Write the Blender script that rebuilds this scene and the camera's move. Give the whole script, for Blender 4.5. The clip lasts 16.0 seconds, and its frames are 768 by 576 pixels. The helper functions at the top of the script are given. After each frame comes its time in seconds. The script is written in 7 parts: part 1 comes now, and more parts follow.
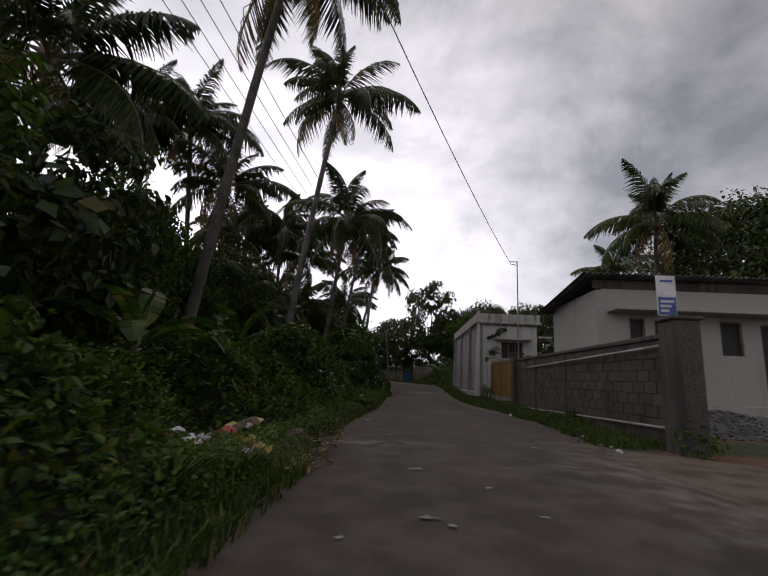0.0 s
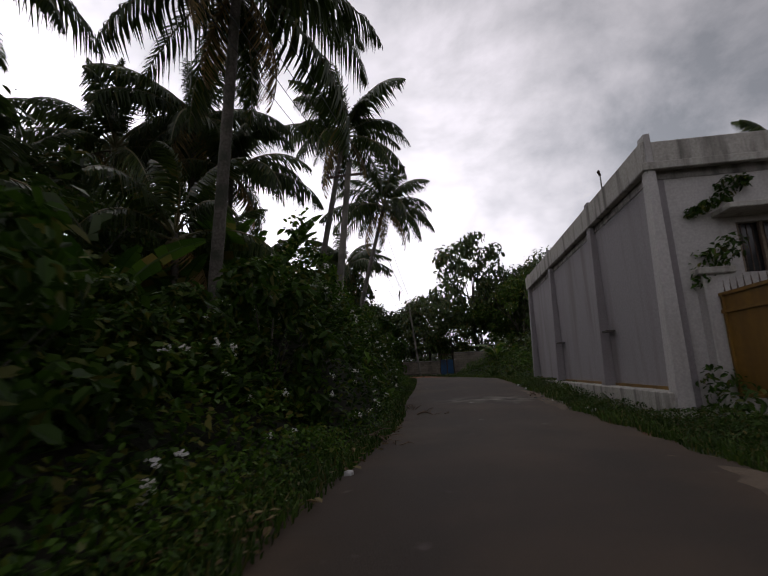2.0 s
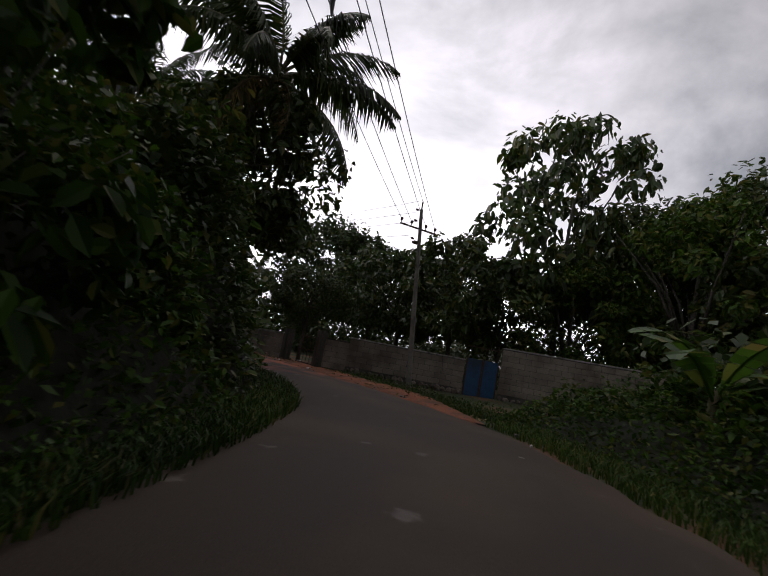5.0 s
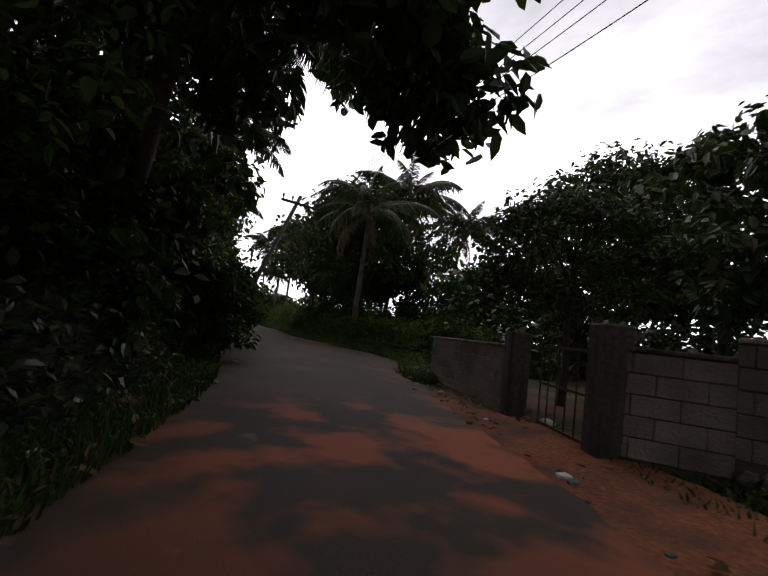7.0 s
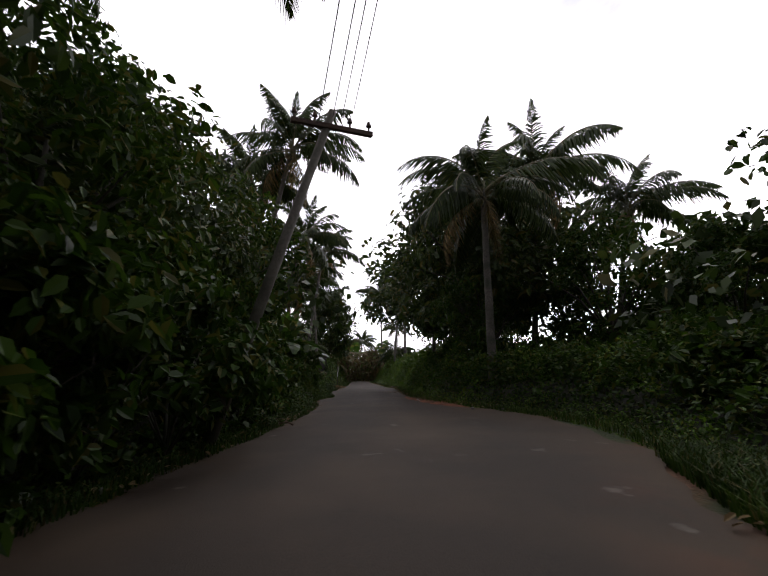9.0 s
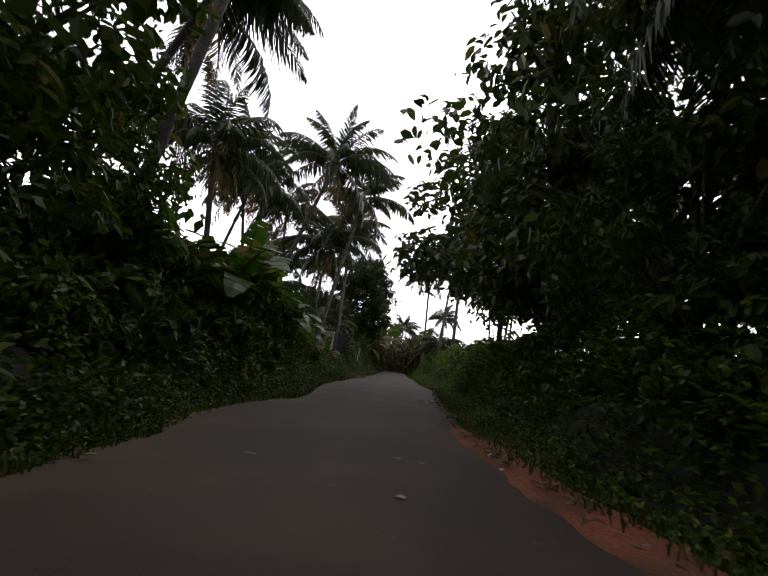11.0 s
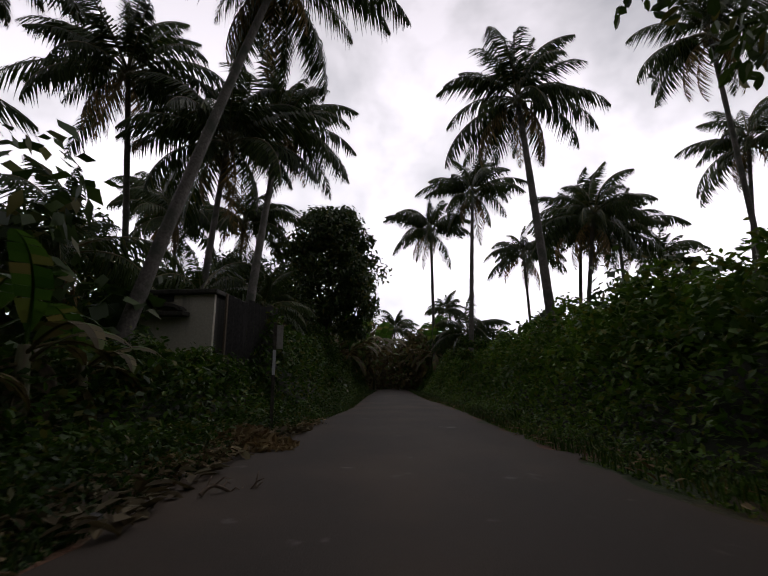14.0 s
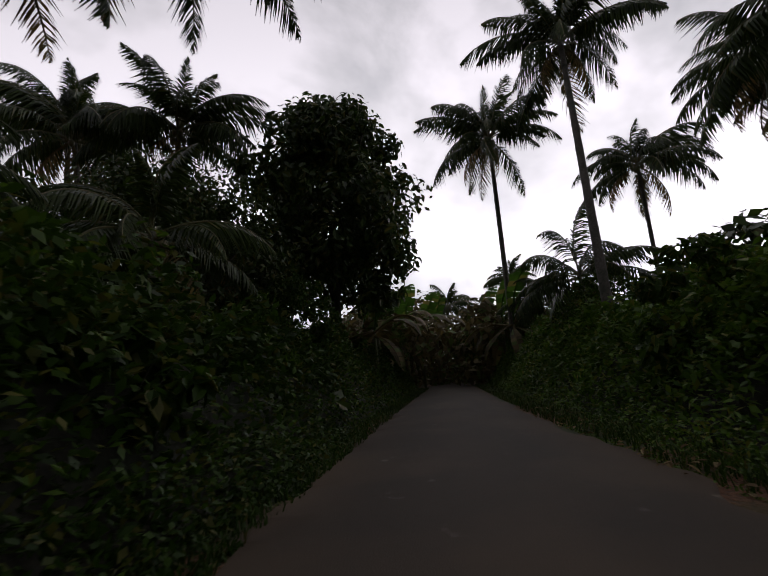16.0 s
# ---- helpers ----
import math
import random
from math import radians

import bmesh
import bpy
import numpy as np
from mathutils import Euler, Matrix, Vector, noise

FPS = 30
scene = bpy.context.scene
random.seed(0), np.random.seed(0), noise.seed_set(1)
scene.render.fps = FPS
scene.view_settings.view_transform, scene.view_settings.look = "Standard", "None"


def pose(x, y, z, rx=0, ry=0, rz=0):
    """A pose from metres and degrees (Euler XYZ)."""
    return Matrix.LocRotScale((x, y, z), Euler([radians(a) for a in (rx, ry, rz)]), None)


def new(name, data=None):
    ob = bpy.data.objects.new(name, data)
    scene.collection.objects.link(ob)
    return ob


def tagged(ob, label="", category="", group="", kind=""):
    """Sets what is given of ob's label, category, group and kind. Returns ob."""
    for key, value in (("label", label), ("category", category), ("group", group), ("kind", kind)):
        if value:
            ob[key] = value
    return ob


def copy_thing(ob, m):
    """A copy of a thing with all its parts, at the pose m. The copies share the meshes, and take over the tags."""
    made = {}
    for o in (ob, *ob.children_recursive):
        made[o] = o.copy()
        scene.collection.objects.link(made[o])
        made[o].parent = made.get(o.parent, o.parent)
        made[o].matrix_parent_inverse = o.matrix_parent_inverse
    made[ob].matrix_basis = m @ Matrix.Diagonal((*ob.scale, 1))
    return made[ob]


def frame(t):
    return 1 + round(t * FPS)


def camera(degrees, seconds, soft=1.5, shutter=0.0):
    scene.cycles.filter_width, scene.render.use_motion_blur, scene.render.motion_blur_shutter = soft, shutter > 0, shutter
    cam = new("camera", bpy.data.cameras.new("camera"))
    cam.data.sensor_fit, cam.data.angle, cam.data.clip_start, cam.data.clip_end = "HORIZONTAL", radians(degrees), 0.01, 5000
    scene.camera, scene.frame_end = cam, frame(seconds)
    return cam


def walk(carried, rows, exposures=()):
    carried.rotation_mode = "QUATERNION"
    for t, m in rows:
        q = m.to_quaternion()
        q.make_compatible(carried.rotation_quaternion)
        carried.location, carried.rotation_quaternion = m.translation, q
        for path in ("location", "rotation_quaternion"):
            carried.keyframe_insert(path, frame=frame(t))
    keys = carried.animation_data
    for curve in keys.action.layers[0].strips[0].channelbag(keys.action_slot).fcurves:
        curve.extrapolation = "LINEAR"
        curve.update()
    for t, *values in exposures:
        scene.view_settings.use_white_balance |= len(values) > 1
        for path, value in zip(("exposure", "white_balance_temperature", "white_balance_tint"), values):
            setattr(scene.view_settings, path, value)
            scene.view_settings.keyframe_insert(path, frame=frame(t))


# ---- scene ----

# ---- camera and its walk ----
cam = camera(82.1, 16.0, soft=1.2, shutter=0.1)
# seconds, x, y, z, yaw to the left, pitch up, roll
PATH = [
    (0.0, 0.00, 0.00, 1.04, 5.92, 11.42, 2.87),
    (0.5, -0.08, 4.39, 1.04, 8.46, 11.18, 1.24),
    (1.0, -0.16, 8.74, 1.03, 8.98, 11.02, 1.00),
    (1.5, -0.30, 13.11, 1.02, 10.51, 10.96, -1.99),
    (2.0, -0.58, 17.23, 1.01, 10.13, 10.94, -2.57),
    (2.5, -0.81, 21.45, 1.02, 7.27, 10.91, -2.46),
    (3.0, -0.93, 25.66, 1.06, 7.35, 10.84, -0.37),
    (3.5, -1.03, 29.62, 1.15, 8.55, 10.48, 1.79),
    (4.0, -1.17, 33.32, 1.26, 10.85, 9.93, 4.96),
    (4.5, -1.41, 36.81, 1.37, 13.55, 9.27, 8.44),
    (5.0, -1.83, 40.10, 1.46, 15.87, 8.52, 10.93),
    (5.5, -2.47, 43.18, 1.52, 18.94, 7.35, 11.50),
    (6.0, -3.42, 45.99, 1.55, 30.06, 5.07, 11.36),
    (6.5, -4.54, 48.44, 1.56, 39.39, 5.32, 8.81),
    (7.0, -6.00, 50.45, 1.55, 51.20, 5.65, 6.90),
    (7.5, -7.59, 52.00, 1.51, 61.87, 8.93, -2.11),
    (8.0, -9.23, 53.29, 1.51, 64.21, 11.56, -4.84),
    (8.5, -11.16, 54.43, 1.52, 66.16, 11.71, -3.90),
    (9.0, -13.35, 55.50, 1.53, 67.36, 11.24, -1.64),
    (9.5, -15.80, 56.57, 1.55, 68.25, 10.80, 1.09),
    (10.0, -18.46, 57.71, 1.57, 69.25, 10.51, 3.82),
    (10.5, -21.33, 58.97, 1.58, 70.90, 10.27, 6.26),
    (11.0, -24.38, 60.43, 1.55, 74.18, 9.80, 6.92),
    (11.5, -27.71, 61.59, 1.51, 83.00, 8.22, 9.65),
    (12.0, -31.06, 62.29, 1.50, 91.38, 9.95, -2.77),
    (12.5, -35.41, 63.04, 1.49, 81.78, 10.81, -9.98),
    (13.0, -39.57, 64.27, 1.48, 74.98, 11.45, -7.85),
    (13.5, -43.31, 65.82, 1.46, 72.38, 12.25, -3.08),
    (14.0, -46.73, 67.19, 1.44, 71.70, 11.98, -0.31),
    (14.5, -49.93, 68.42, 1.43, 74.30, 11.60, 1.35),
    (15.0, -53.28, 69.70, 1.46, 77.33, 11.57, 1.37),
    (15.5, -56.41, 70.62, 1.50, 78.61, 11.38, -3.09),
    (16.0, -59.57, 71.75, 1.55, 78.36, 11.45, -4.21),
]


def gaze(x, y, z, yaw, pitch, roll):
    return pose(x, y, z, 90 + pitch, 0, yaw) @ pose(0, 0, 0, 0, 0, roll)


walk(cam, [(t, gaze(*row)) for t, *row in PATH], exposures=[(0.0, -0.5), (1.5, -0.5), (3.0, -0.52), (5.5, -0.42), (6.5, -0.4), (7.0, -0.45), (8.0, -0.25), (10.5, 0.2), (12.0, 0.2), (13.0, -0.35), (14.0, -0.92), (15.0, -1.15), (16.0, -1.08)])

# ---- world and sun ----
world = bpy.data.worlds.new("overcast_sky")
scene.world = world
world.use_nodes = True
wn, wl = world.node_tree.nodes, world.node_tree.links
wn.clear()
SUN_AZ, SUN_EL = 40.0, 58.0
sky = wn.new("ShaderNodeTexSky")
sky.sky_type, sky.sun_disc = 'NISHITA', False
sky.sun_elevation, sky.sun_rotation = radians(SUN_EL), radians(SUN_AZ)
sky.air_density, sky.dust_density = 1.0, 2.0
coord = wn.new("ShaderNodeTexCoord")
mapping = wn.new("ShaderNodeMapping")
mapping.inputs["Location"].default_value = (0.35, 0.1, 0.2)
mapping.inputs["Scale"].default_value = (1.0, 1.0, 1.5)
wl.new(coord.outputs["Generated"], mapping.inputs["Vector"])
puffs = wn.new("ShaderNodeTexNoise")
puffs.inputs["Scale"].default_value, puffs.inputs["Detail"].default_value = 1.9, 8.0
puffs.inputs["Roughness"].default_value = 0.58
puffs.inputs["Distortion"].default_value = 0.3
wl.new(mapping.outputs["Vector"], puffs.inputs["Vector"])
shade = wn.new("ShaderNodeValToRGB")
shade.color_ramp.elements[0].position, shade.color_ramp.elements[0].color = 0.30, (0.42, 0.43, 0.48, 1)
shade.color_ramp.elements[1].position, shade.color_ramp.elements[1].color = 0.59, (1.31, 1.23, 1.34, 1)
mid = shade.color_ramp.elements.new(0.48)
mid.color = (0.95, 0.91, 0.98, 1)
wl.new(puffs.outputs["Fac"], shade.inputs["Fac"])
# the cloud is thinner and brighter towards the hidden sun, heavy on the other side
sunward = wn.new("ShaderNodeVectorMath")
sunward.operation = 'DOT_PRODUCT'
sunward.inputs[1].default_value = (-0.95, 0.31, 0.0)
wl.new(coord.outputs["Generated"], sunward.inputs[0])
lift = wn.new("ShaderNodeMapRange")
lift.inputs["From Min"].default_value, lift.inputs["From Max"].default_value = -0.45, 0.85
lift.inputs["To Min"].default_value, lift.inputs["To Max"].default_value = 0.6, 2.4
wl.new(sunward.outputs["Value"], lift.inputs["Value"])
# and brighter low down than overhead, where it is thickest
axes = wn.new("ShaderNodeSeparateXYZ")
wl.new(coord.outputs["Generated"], axes.inputs["Vector"])
low = wn.new("ShaderNodeMapRange")
low.inputs["From Min"].default_value, low.inputs["From Max"].default_value = 0.15, 0.95
low.inputs["To Min"].default_value, low.inputs["To Max"].default_value = 1.15, 0.42
wl.new(axes.outputs["Z"], low.inputs["Value"])
strength = wn.new("ShaderNodeMath")
strength.operation = 'MULTIPLY'
wl.new(lift.outputs["Result"], strength.inputs[0])
wl.new(low.outputs["Result"], strength.inputs[1])
cloud = wn.new("ShaderNodeMix")
cloud.data_type, cloud.blend_type = 'RGBA', 'MULTIPLY'
cloud.inputs["Factor"].default_value = 1.0
wl.new(shade.outputs["Color"], cloud.inputs["A"])
wl.new(strength.outputs["Value"], cloud.inputs["B"])
back_clear = wn.new("ShaderNodeBackground")
back_clear.inputs["Strength"].default_value = 0.08
wl.new(sky.outputs["Color"], back_clear.inputs["Color"])
back_cloud = wn.new("ShaderNodeBackground")
back_cloud.inputs["Strength"].default_value = 1.0
wl.new(cloud.outputs["Result"], back_cloud.inputs["Color"])
blend = wn.new("ShaderNodeMixShader")
blend.inputs["Fac"].default_value = 0.9
wl.new(back_clear.outputs["Background"], blend.inputs[1])
wl.new(back_cloud.outputs["Background"], blend.inputs[2])
out = wn.new("ShaderNodeOutputWorld")
wl.new(blend.outputs["Shader"], out.inputs["Surface"])

sun_data = bpy.data.lights.new("sun", 'SUN')
sun_data.energy, sun_data.angle, sun_data.color = 0.3, radians(25), (1.0, 0.96, 0.9)
sun = new("sun", sun_data)
sun.matrix_world = pose(0, 0, 60, 90 - SUN_EL, 0, SUN_AZ + 180)

# ---- materials ----


def tree_of(name):
    m = bpy.data.materials.new(name)
    m.use_nodes = True
    return m, m.node_tree.nodes, m.node_tree.links, m.node_tree.nodes["Principled BSDF"]


def noise_of(nodes, links, source, scale, detail=4.0):
    n = nodes.new("ShaderNodeTexNoise")
    n.inputs["Scale"].default_value, n.inputs["Detail"].default_value = scale, detail
    links.new(source, n.inputs["Vector"])
    return n.outputs["Fac"]


def ramp_of(nodes, links, source, stops):
    r = nodes.new("ShaderNodeValToRGB")
    r.color_ramp.elements[0].position, r.color_ramp.elements[0].color = stops[0][0], (*stops[0][1], 1)
    r.color_ramp.elements[1].position, r.color_ramp.elements[1].color = stops[-1][0], (*stops[-1][1], 1)
    for p, c in stops[1:-1]:
        r.color_ramp.elements.new(p).color = (*c, 1)
    links.new(source, r.inputs["Fac"])
    return r.outputs["Color"]


def mix_of(nodes, links, fac, a, b, mode='MIX'):
    m = nodes.new("ShaderNodeMix")
    m.data_type, m.blend_type = 'RGBA', mode
    if isinstance(fac, float):
        m.inputs["Factor"].default_value = fac
    else:
        links.new(fac, m.inputs["Factor"])
    for key, v in (("A", a), ("B", b)):
        if isinstance(v, tuple):
            m.inputs[key].default_value = (*v, 1)
        else:
            links.new(v, m.inputs[key])
    return m.outputs["Result"]


def surface(name, dark, light, stain, grain=40.0, patch=1.5, rough=0.85, bump=0.3, metal=0.0, stained=0.45, vary=0.0, streak=False):
    """A worn surface: base colour from dark to light by grain, a stain colour in patches, relief."""
    m, nodes, links, bsdf = tree_of(name)
    at = nodes.new("ShaderNodeNewGeometry").outputs["Position"]
    fine = noise_of(nodes, links, at, grain, 6.0)
    base = ramp_of(nodes, links, fine, [(0.3, dark), (0.7, light)])
    where = at
    if streak:
        stretch = nodes.new("ShaderNodeMapping")
        stretch.inputs["Scale"].default_value = (3.0, 3.0, 0.35)
        links.new(at, stretch.inputs["Vector"])
        where = stretch.outputs["Vector"]
    broad = noise_of(nodes, links, where, patch, 5.0)
    mask = ramp_of(nodes, links, broad, [(stained, (0, 0, 0)), (stained + 0.22, (1, 1, 1))])
    colour = mix_of(nodes, links, mask, base, stain)
    if vary:
        info = nodes.new("ShaderNodeObjectInfo")
        tone = ramp_of(nodes, links, info.outputs["Random"], [(0.0, (1 - vary,) * 3), (1.0, (1 + vary * 0.6,) * 3)])
        colour = mix_of(nodes, links, 1.0, colour, tone, 'MULTIPLY')
    links.new(colour, bsdf.inputs["Base Color"])
    bsdf.inputs["Roughness"].default_value, bsdf.inputs["Metallic"].default_value = rough, metal
    if bump:
        b = nodes.new("ShaderNodeBump")
        b.inputs["Strength"].default_value, b.inputs["Distance"].default_value = bump, 0.02
        links.new(fine, b.inputs["Height"])
        links.new(b.outputs["Normal"], bsdf.inputs["Normal"])
    return m


def foliage(name, dark, light, dry, rough=0.5, through_light=0.35, dry_from=0.86, gloss=0.4):
    """Leaves: each island its own tone, a few dry, light passing through."""
    m, nodes, links, bsdf = tree_of(name)
    geo = nodes.new("ShaderNodeNewGeometry")
    info = nodes.new("ShaderNodeObjectInfo")
    tone = ramp_of(nodes, links, geo.outputs["Random Per Island"], [(0.0, dark), (dry_from - 0.05, light), (dry_from + 0.04, dry), (1.0, dry)])
    patch = noise_of(nodes, links, geo.outputs["Position"], 0.6, 3.0)
    tint = ramp_of(nodes, links, patch, [(0.3, (0.6, 0.65, 0.6)), (0.7, (1.35, 1.3, 1.0))])
    colour = mix_of(nodes, links, 1.0, tone, tint, 'MULTIPLY')
    own = ramp_of(nodes, links, info.outputs["Random"], [(0.0, (0.75, 0.8, 0.75)), (1.0, (1.15, 1.1, 1.0))])
    colour = mix_of(nodes, links, 1.0, colour, own, 'MULTIPLY')
    links.new(colour, bsdf.inputs["Base Color"])
    bsdf.inputs["Roughness"].default_value = rough
    bsdf.inputs["Specular IOR Level"].default_value = gloss
    thin = nodes.new("ShaderNodeBsdfTranslucent")
    links.new(colour, thin.inputs["Color"])
    both = nodes.new("ShaderNodeMixShader")
    both.inputs["Fac"].default_value = through_light
    links.new(bsdf.outputs["BSDF"], both.inputs[1])
    links.new(thin.outputs["BSDF"], both.inputs[2])
    links.new(both.outputs["Shader"], nodes["Material Output"].inputs["Surface"])
    return m


def road_material():
    m, nodes, links, bsdf = tree_of("worn_asphalt")
    at = nodes.new("ShaderNodeNewGeometry").outputs["Position"]
    grit = noise_of(nodes, links, at, 90.0, 4.0)
    base = ramp_of(nodes, links, grit, [(0.3, (0.027, 0.018, 0.0115)), (0.7, (0.05, 0.034, 0.0205))])
    worn = noise_of(nodes, links, at, 0.55, 6.0)
    base = mix_of(nodes, links, ramp_of(nodes, links, worn, [(0.45, (0, 0, 0)), (0.72, (0.75, 0.75, 0.75))]), base, (0.08, 0.053, 0.031))
    pale = noise_of(nodes, links, at, 2.6, 5.0)
    base = mix_of(nodes, links, ramp_of(nodes, links, pale, [(0.68, (0, 0, 0)), (0.76, (0.6, 0.6, 0.6))]), base, (0.19, 0.165, 0.145))
    # smoother darker wheel tracks, dusty edges and crown, streaked along the road
    lane = nodes.new("ShaderNodeAttribute")
    lane.attribute_name = "lane"
    grooves = ramp_of(nodes, links, lane.outputs["Fac"], [(0.0, (1.5, 1.4, 1.25)), (0.1, (1.15, 1.12, 1.05)), (0.27, (0.82, 0.82, 0.84)), (0.5, (1.14, 1.1, 1.05)), (0.73, (0.82, 0.82, 0.84)), (0.9, (1.15, 1.12, 1.05)), (1.0, (1.5, 1.4, 1.25))])
    uneven = noise_of(nodes, links, at, 0.35, 3.0)
    base = mix_of(nodes, links, ramp_of(nodes, links, uneven, [(0.3, (0.2, 0.2, 0.2)), (0.7, (1, 1, 1))]), base, mix_of(nodes, links, 1.0, base, grooves, 'MULTIPLY'))
    # a scraped pale band across the road, broken up by its own noise
    scraped = nodes.new("ShaderNodeAttribute")
    scraped.attribute_name = "scraped"
    torn = nodes.new("ShaderNodeMath")
    torn.operation = 'MULTIPLY'
    links.new(scraped.outputs["Fac"], torn.inputs[0])
    links.new(ramp_of(nodes, links, noise_of(nodes, links, at, 2.2, 6.0), [(0.42, (0, 0, 0)), (0.6, (1, 1, 1))]), torn.inputs[1])
    base = mix_of(nodes, links, torn.outputs["Value"], base, (0.22, 0.195, 0.165))
    # red laterite dust, spread over the bend by its own mask
    dusty = nodes.new("ShaderNodeAttribute")
    dusty.attribute_name = "dust"
    smear = noise_of(nodes, links, at, 1.25, 3.0)
    amount = nodes.new("ShaderNodeMath")
    amount.operation = 'MULTIPLY'
    links.new(dusty.outputs["Fac"], amount.inputs[0])
    links.new(ramp_of(nodes, links, smear, [(0.47, (0, 0, 0)), (0.6, (1, 1, 1))]), amount.inputs[1])
    base = mix_of(nodes, links, amount.outputs["Value"], base, (0.34, 0.085, 0.030))
    links.new(base, bsdf.inputs["Base Color"])
    bsdf.inputs["Roughness"].default_value = 0.82
    b = nodes.new("ShaderNodeBump")
    b.inputs["Strength"].default_value, b.inputs["Distance"].default_value = 0.5, 0.01
    links.new(grit, b.inputs["Height"])
    links.new(b.outputs["Normal"], bsdf.inputs["Normal"])
    return m


def ground_material():
    m, nodes, links, bsdf = tree_of("laterite_and_litter")
    at = nodes.new("ShaderNodeNewGeometry").outputs["Position"]
    fine = noise_of(nodes, links, at, 22.0, 6.0)
    soil = ramp_of(nodes, links, fine, [(0.3, (0.075, 0.042, 0.026)), (0.55, (0.16, 0.075, 0.04)), (0.75, (0.24, 0.12, 0.065))])
    patch = noise_of(nodes, links, at, 0.5, 5.0)
    moss = ramp_of(nodes, links, noise_of(nodes, links, at, 9.0, 5.0), [(0.3, (0.022, 0.035, 0.012)), (0.7, (0.06, 0.075, 0.025))])
    colour = mix_of(nodes, links, ramp_of(nodes, links, patch, [(0.42, (0, 0, 0)), (0.55, (1, 1, 1))]), soil, moss)
    links.new(colour, bsdf.inputs["Base Color"])
    bsdf.inputs["Roughness"].default_value = 0.95
    b = nodes.new("ShaderNodeBump")
    b.inputs["Strength"].default_value, b.inputs["Distance"].default_value = 0.8, 0.05
    links.new(fine, b.inputs["Height"])
    links.new(b.outputs["Normal"], bsdf.inputs["Normal"])
    return m


M_ROAD, M_GROUND = road_material(), ground_material()
# near-black: the shade inside the banks is put into this colour
M_BANK_SHADE = surface("undergrowth_shade", (0.010, 0.010, 0.006), (0.026, 0.024, 0.013), (0.012, 0.018, 0.007), 14.0, 1.2, 0.95, 0.8)
M_LEAF = foliage("mixed_leaves", (0.016, 0.04, 0.006), (0.062, 0.125, 0.015), (0.12, 0.12, 0.03), gloss=0.22)
M_LEAF_DARK = foliage("dark_tree_leaves", (0.02, 0.04, 0.010), (0.062, 0.105, 0.022), (0.12, 0.11, 0.03), 0.42, 0.3)
M_CREEPER = foliage("creeper_leaves", (0.032, 0.08, 0.010), (0.105, 0.2, 0.022), (0.15, 0.17, 0.035), gloss=0.25)
M_GRASS = foliage("verge_grass", (0.022, 0.048, 0.010), (0.06, 0.11, 0.022), (0.13, 0.12, 0.05), 0.6, 0.35, 0.88, 0.2)
M_FROND = foliage("palm_leaflets", (0.018, 0.033, 0.009), (0.055, 0.088, 0.02), (0.11, 0.095, 0.03), 0.4, 0.2, 0.93, 0.25)
M_FROND_DRY = foliage("dry_palm_leaflets", (0.09, 0.06, 0.028), (0.2, 0.14, 0.06), (0.26, 0.17, 0.06), 0.7, 0.25)
M_BANANA = foliage("banana_leaves", (0.032, 0.08, 0.012), (0.08, 0.165, 0.024), (0.2, 0.17, 0.06), 0.4, 0.4, 0.93, 0.5)
M_BANANA_STEM = surface("banana_stem", (0.07, 0.09, 0.03), (0.15, 0.16, 0.06), (0.1, 0.07, 0.035), 14.0, 3.0, 0.6, 0.2, streak=True)
M_PALM_BARK = surface("palm_bark", (0.06, 0.052, 0.045), (0.15, 0.135, 0.115), (0.045, 0.05, 0.035), 18.0, 2.0, 0.9, 0.6)
M_BARK = surface("tree_bark", (0.035, 0.028, 0.022), (0.1, 0.085, 0.07), (0.035, 0.04, 0.025), 16.0, 2.5, 0.9, 0.7, streak=True)
M_RACHIS = surface("frond_stalk", (0.08, 0.085, 0.03), (0.16, 0.15, 0.06), (0.14, 0.1, 0.04), 20.0, 2.0, 0.5, 0.1)
M_NUT = surface("coconut_husk", (0.08, 0.1, 0.03), (0.15, 0.13, 0.05), (0.13, 0.08, 0.04), 12.0, 4.0, 0.5, 0.1)
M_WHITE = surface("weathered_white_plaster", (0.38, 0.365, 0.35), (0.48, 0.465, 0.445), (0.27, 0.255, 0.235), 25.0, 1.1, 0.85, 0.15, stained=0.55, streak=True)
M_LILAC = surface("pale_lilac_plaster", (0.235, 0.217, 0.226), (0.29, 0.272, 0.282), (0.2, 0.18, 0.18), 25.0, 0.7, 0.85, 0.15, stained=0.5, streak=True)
M_PLASTER_DIRTY = surface("mildewed_plaster", (0.3, 0.29, 0.26), (0.42, 0.4, 0.36), (0.12, 0.115, 0.1), 22.0, 1.5, 0.9, 0.25, stained=0.5, streak=True)
M_GREY_PLASTER = surface("greyed_house_plaster", (0.29, 0.275, 0.25), (0.36, 0.34, 0.31), (0.23, 0.215, 0.19), 25.0, 0.8, 0.88, 0.15, stained=0.58, streak=True)
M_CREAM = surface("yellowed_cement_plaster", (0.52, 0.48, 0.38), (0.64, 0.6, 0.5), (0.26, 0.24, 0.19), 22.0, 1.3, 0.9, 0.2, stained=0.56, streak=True)
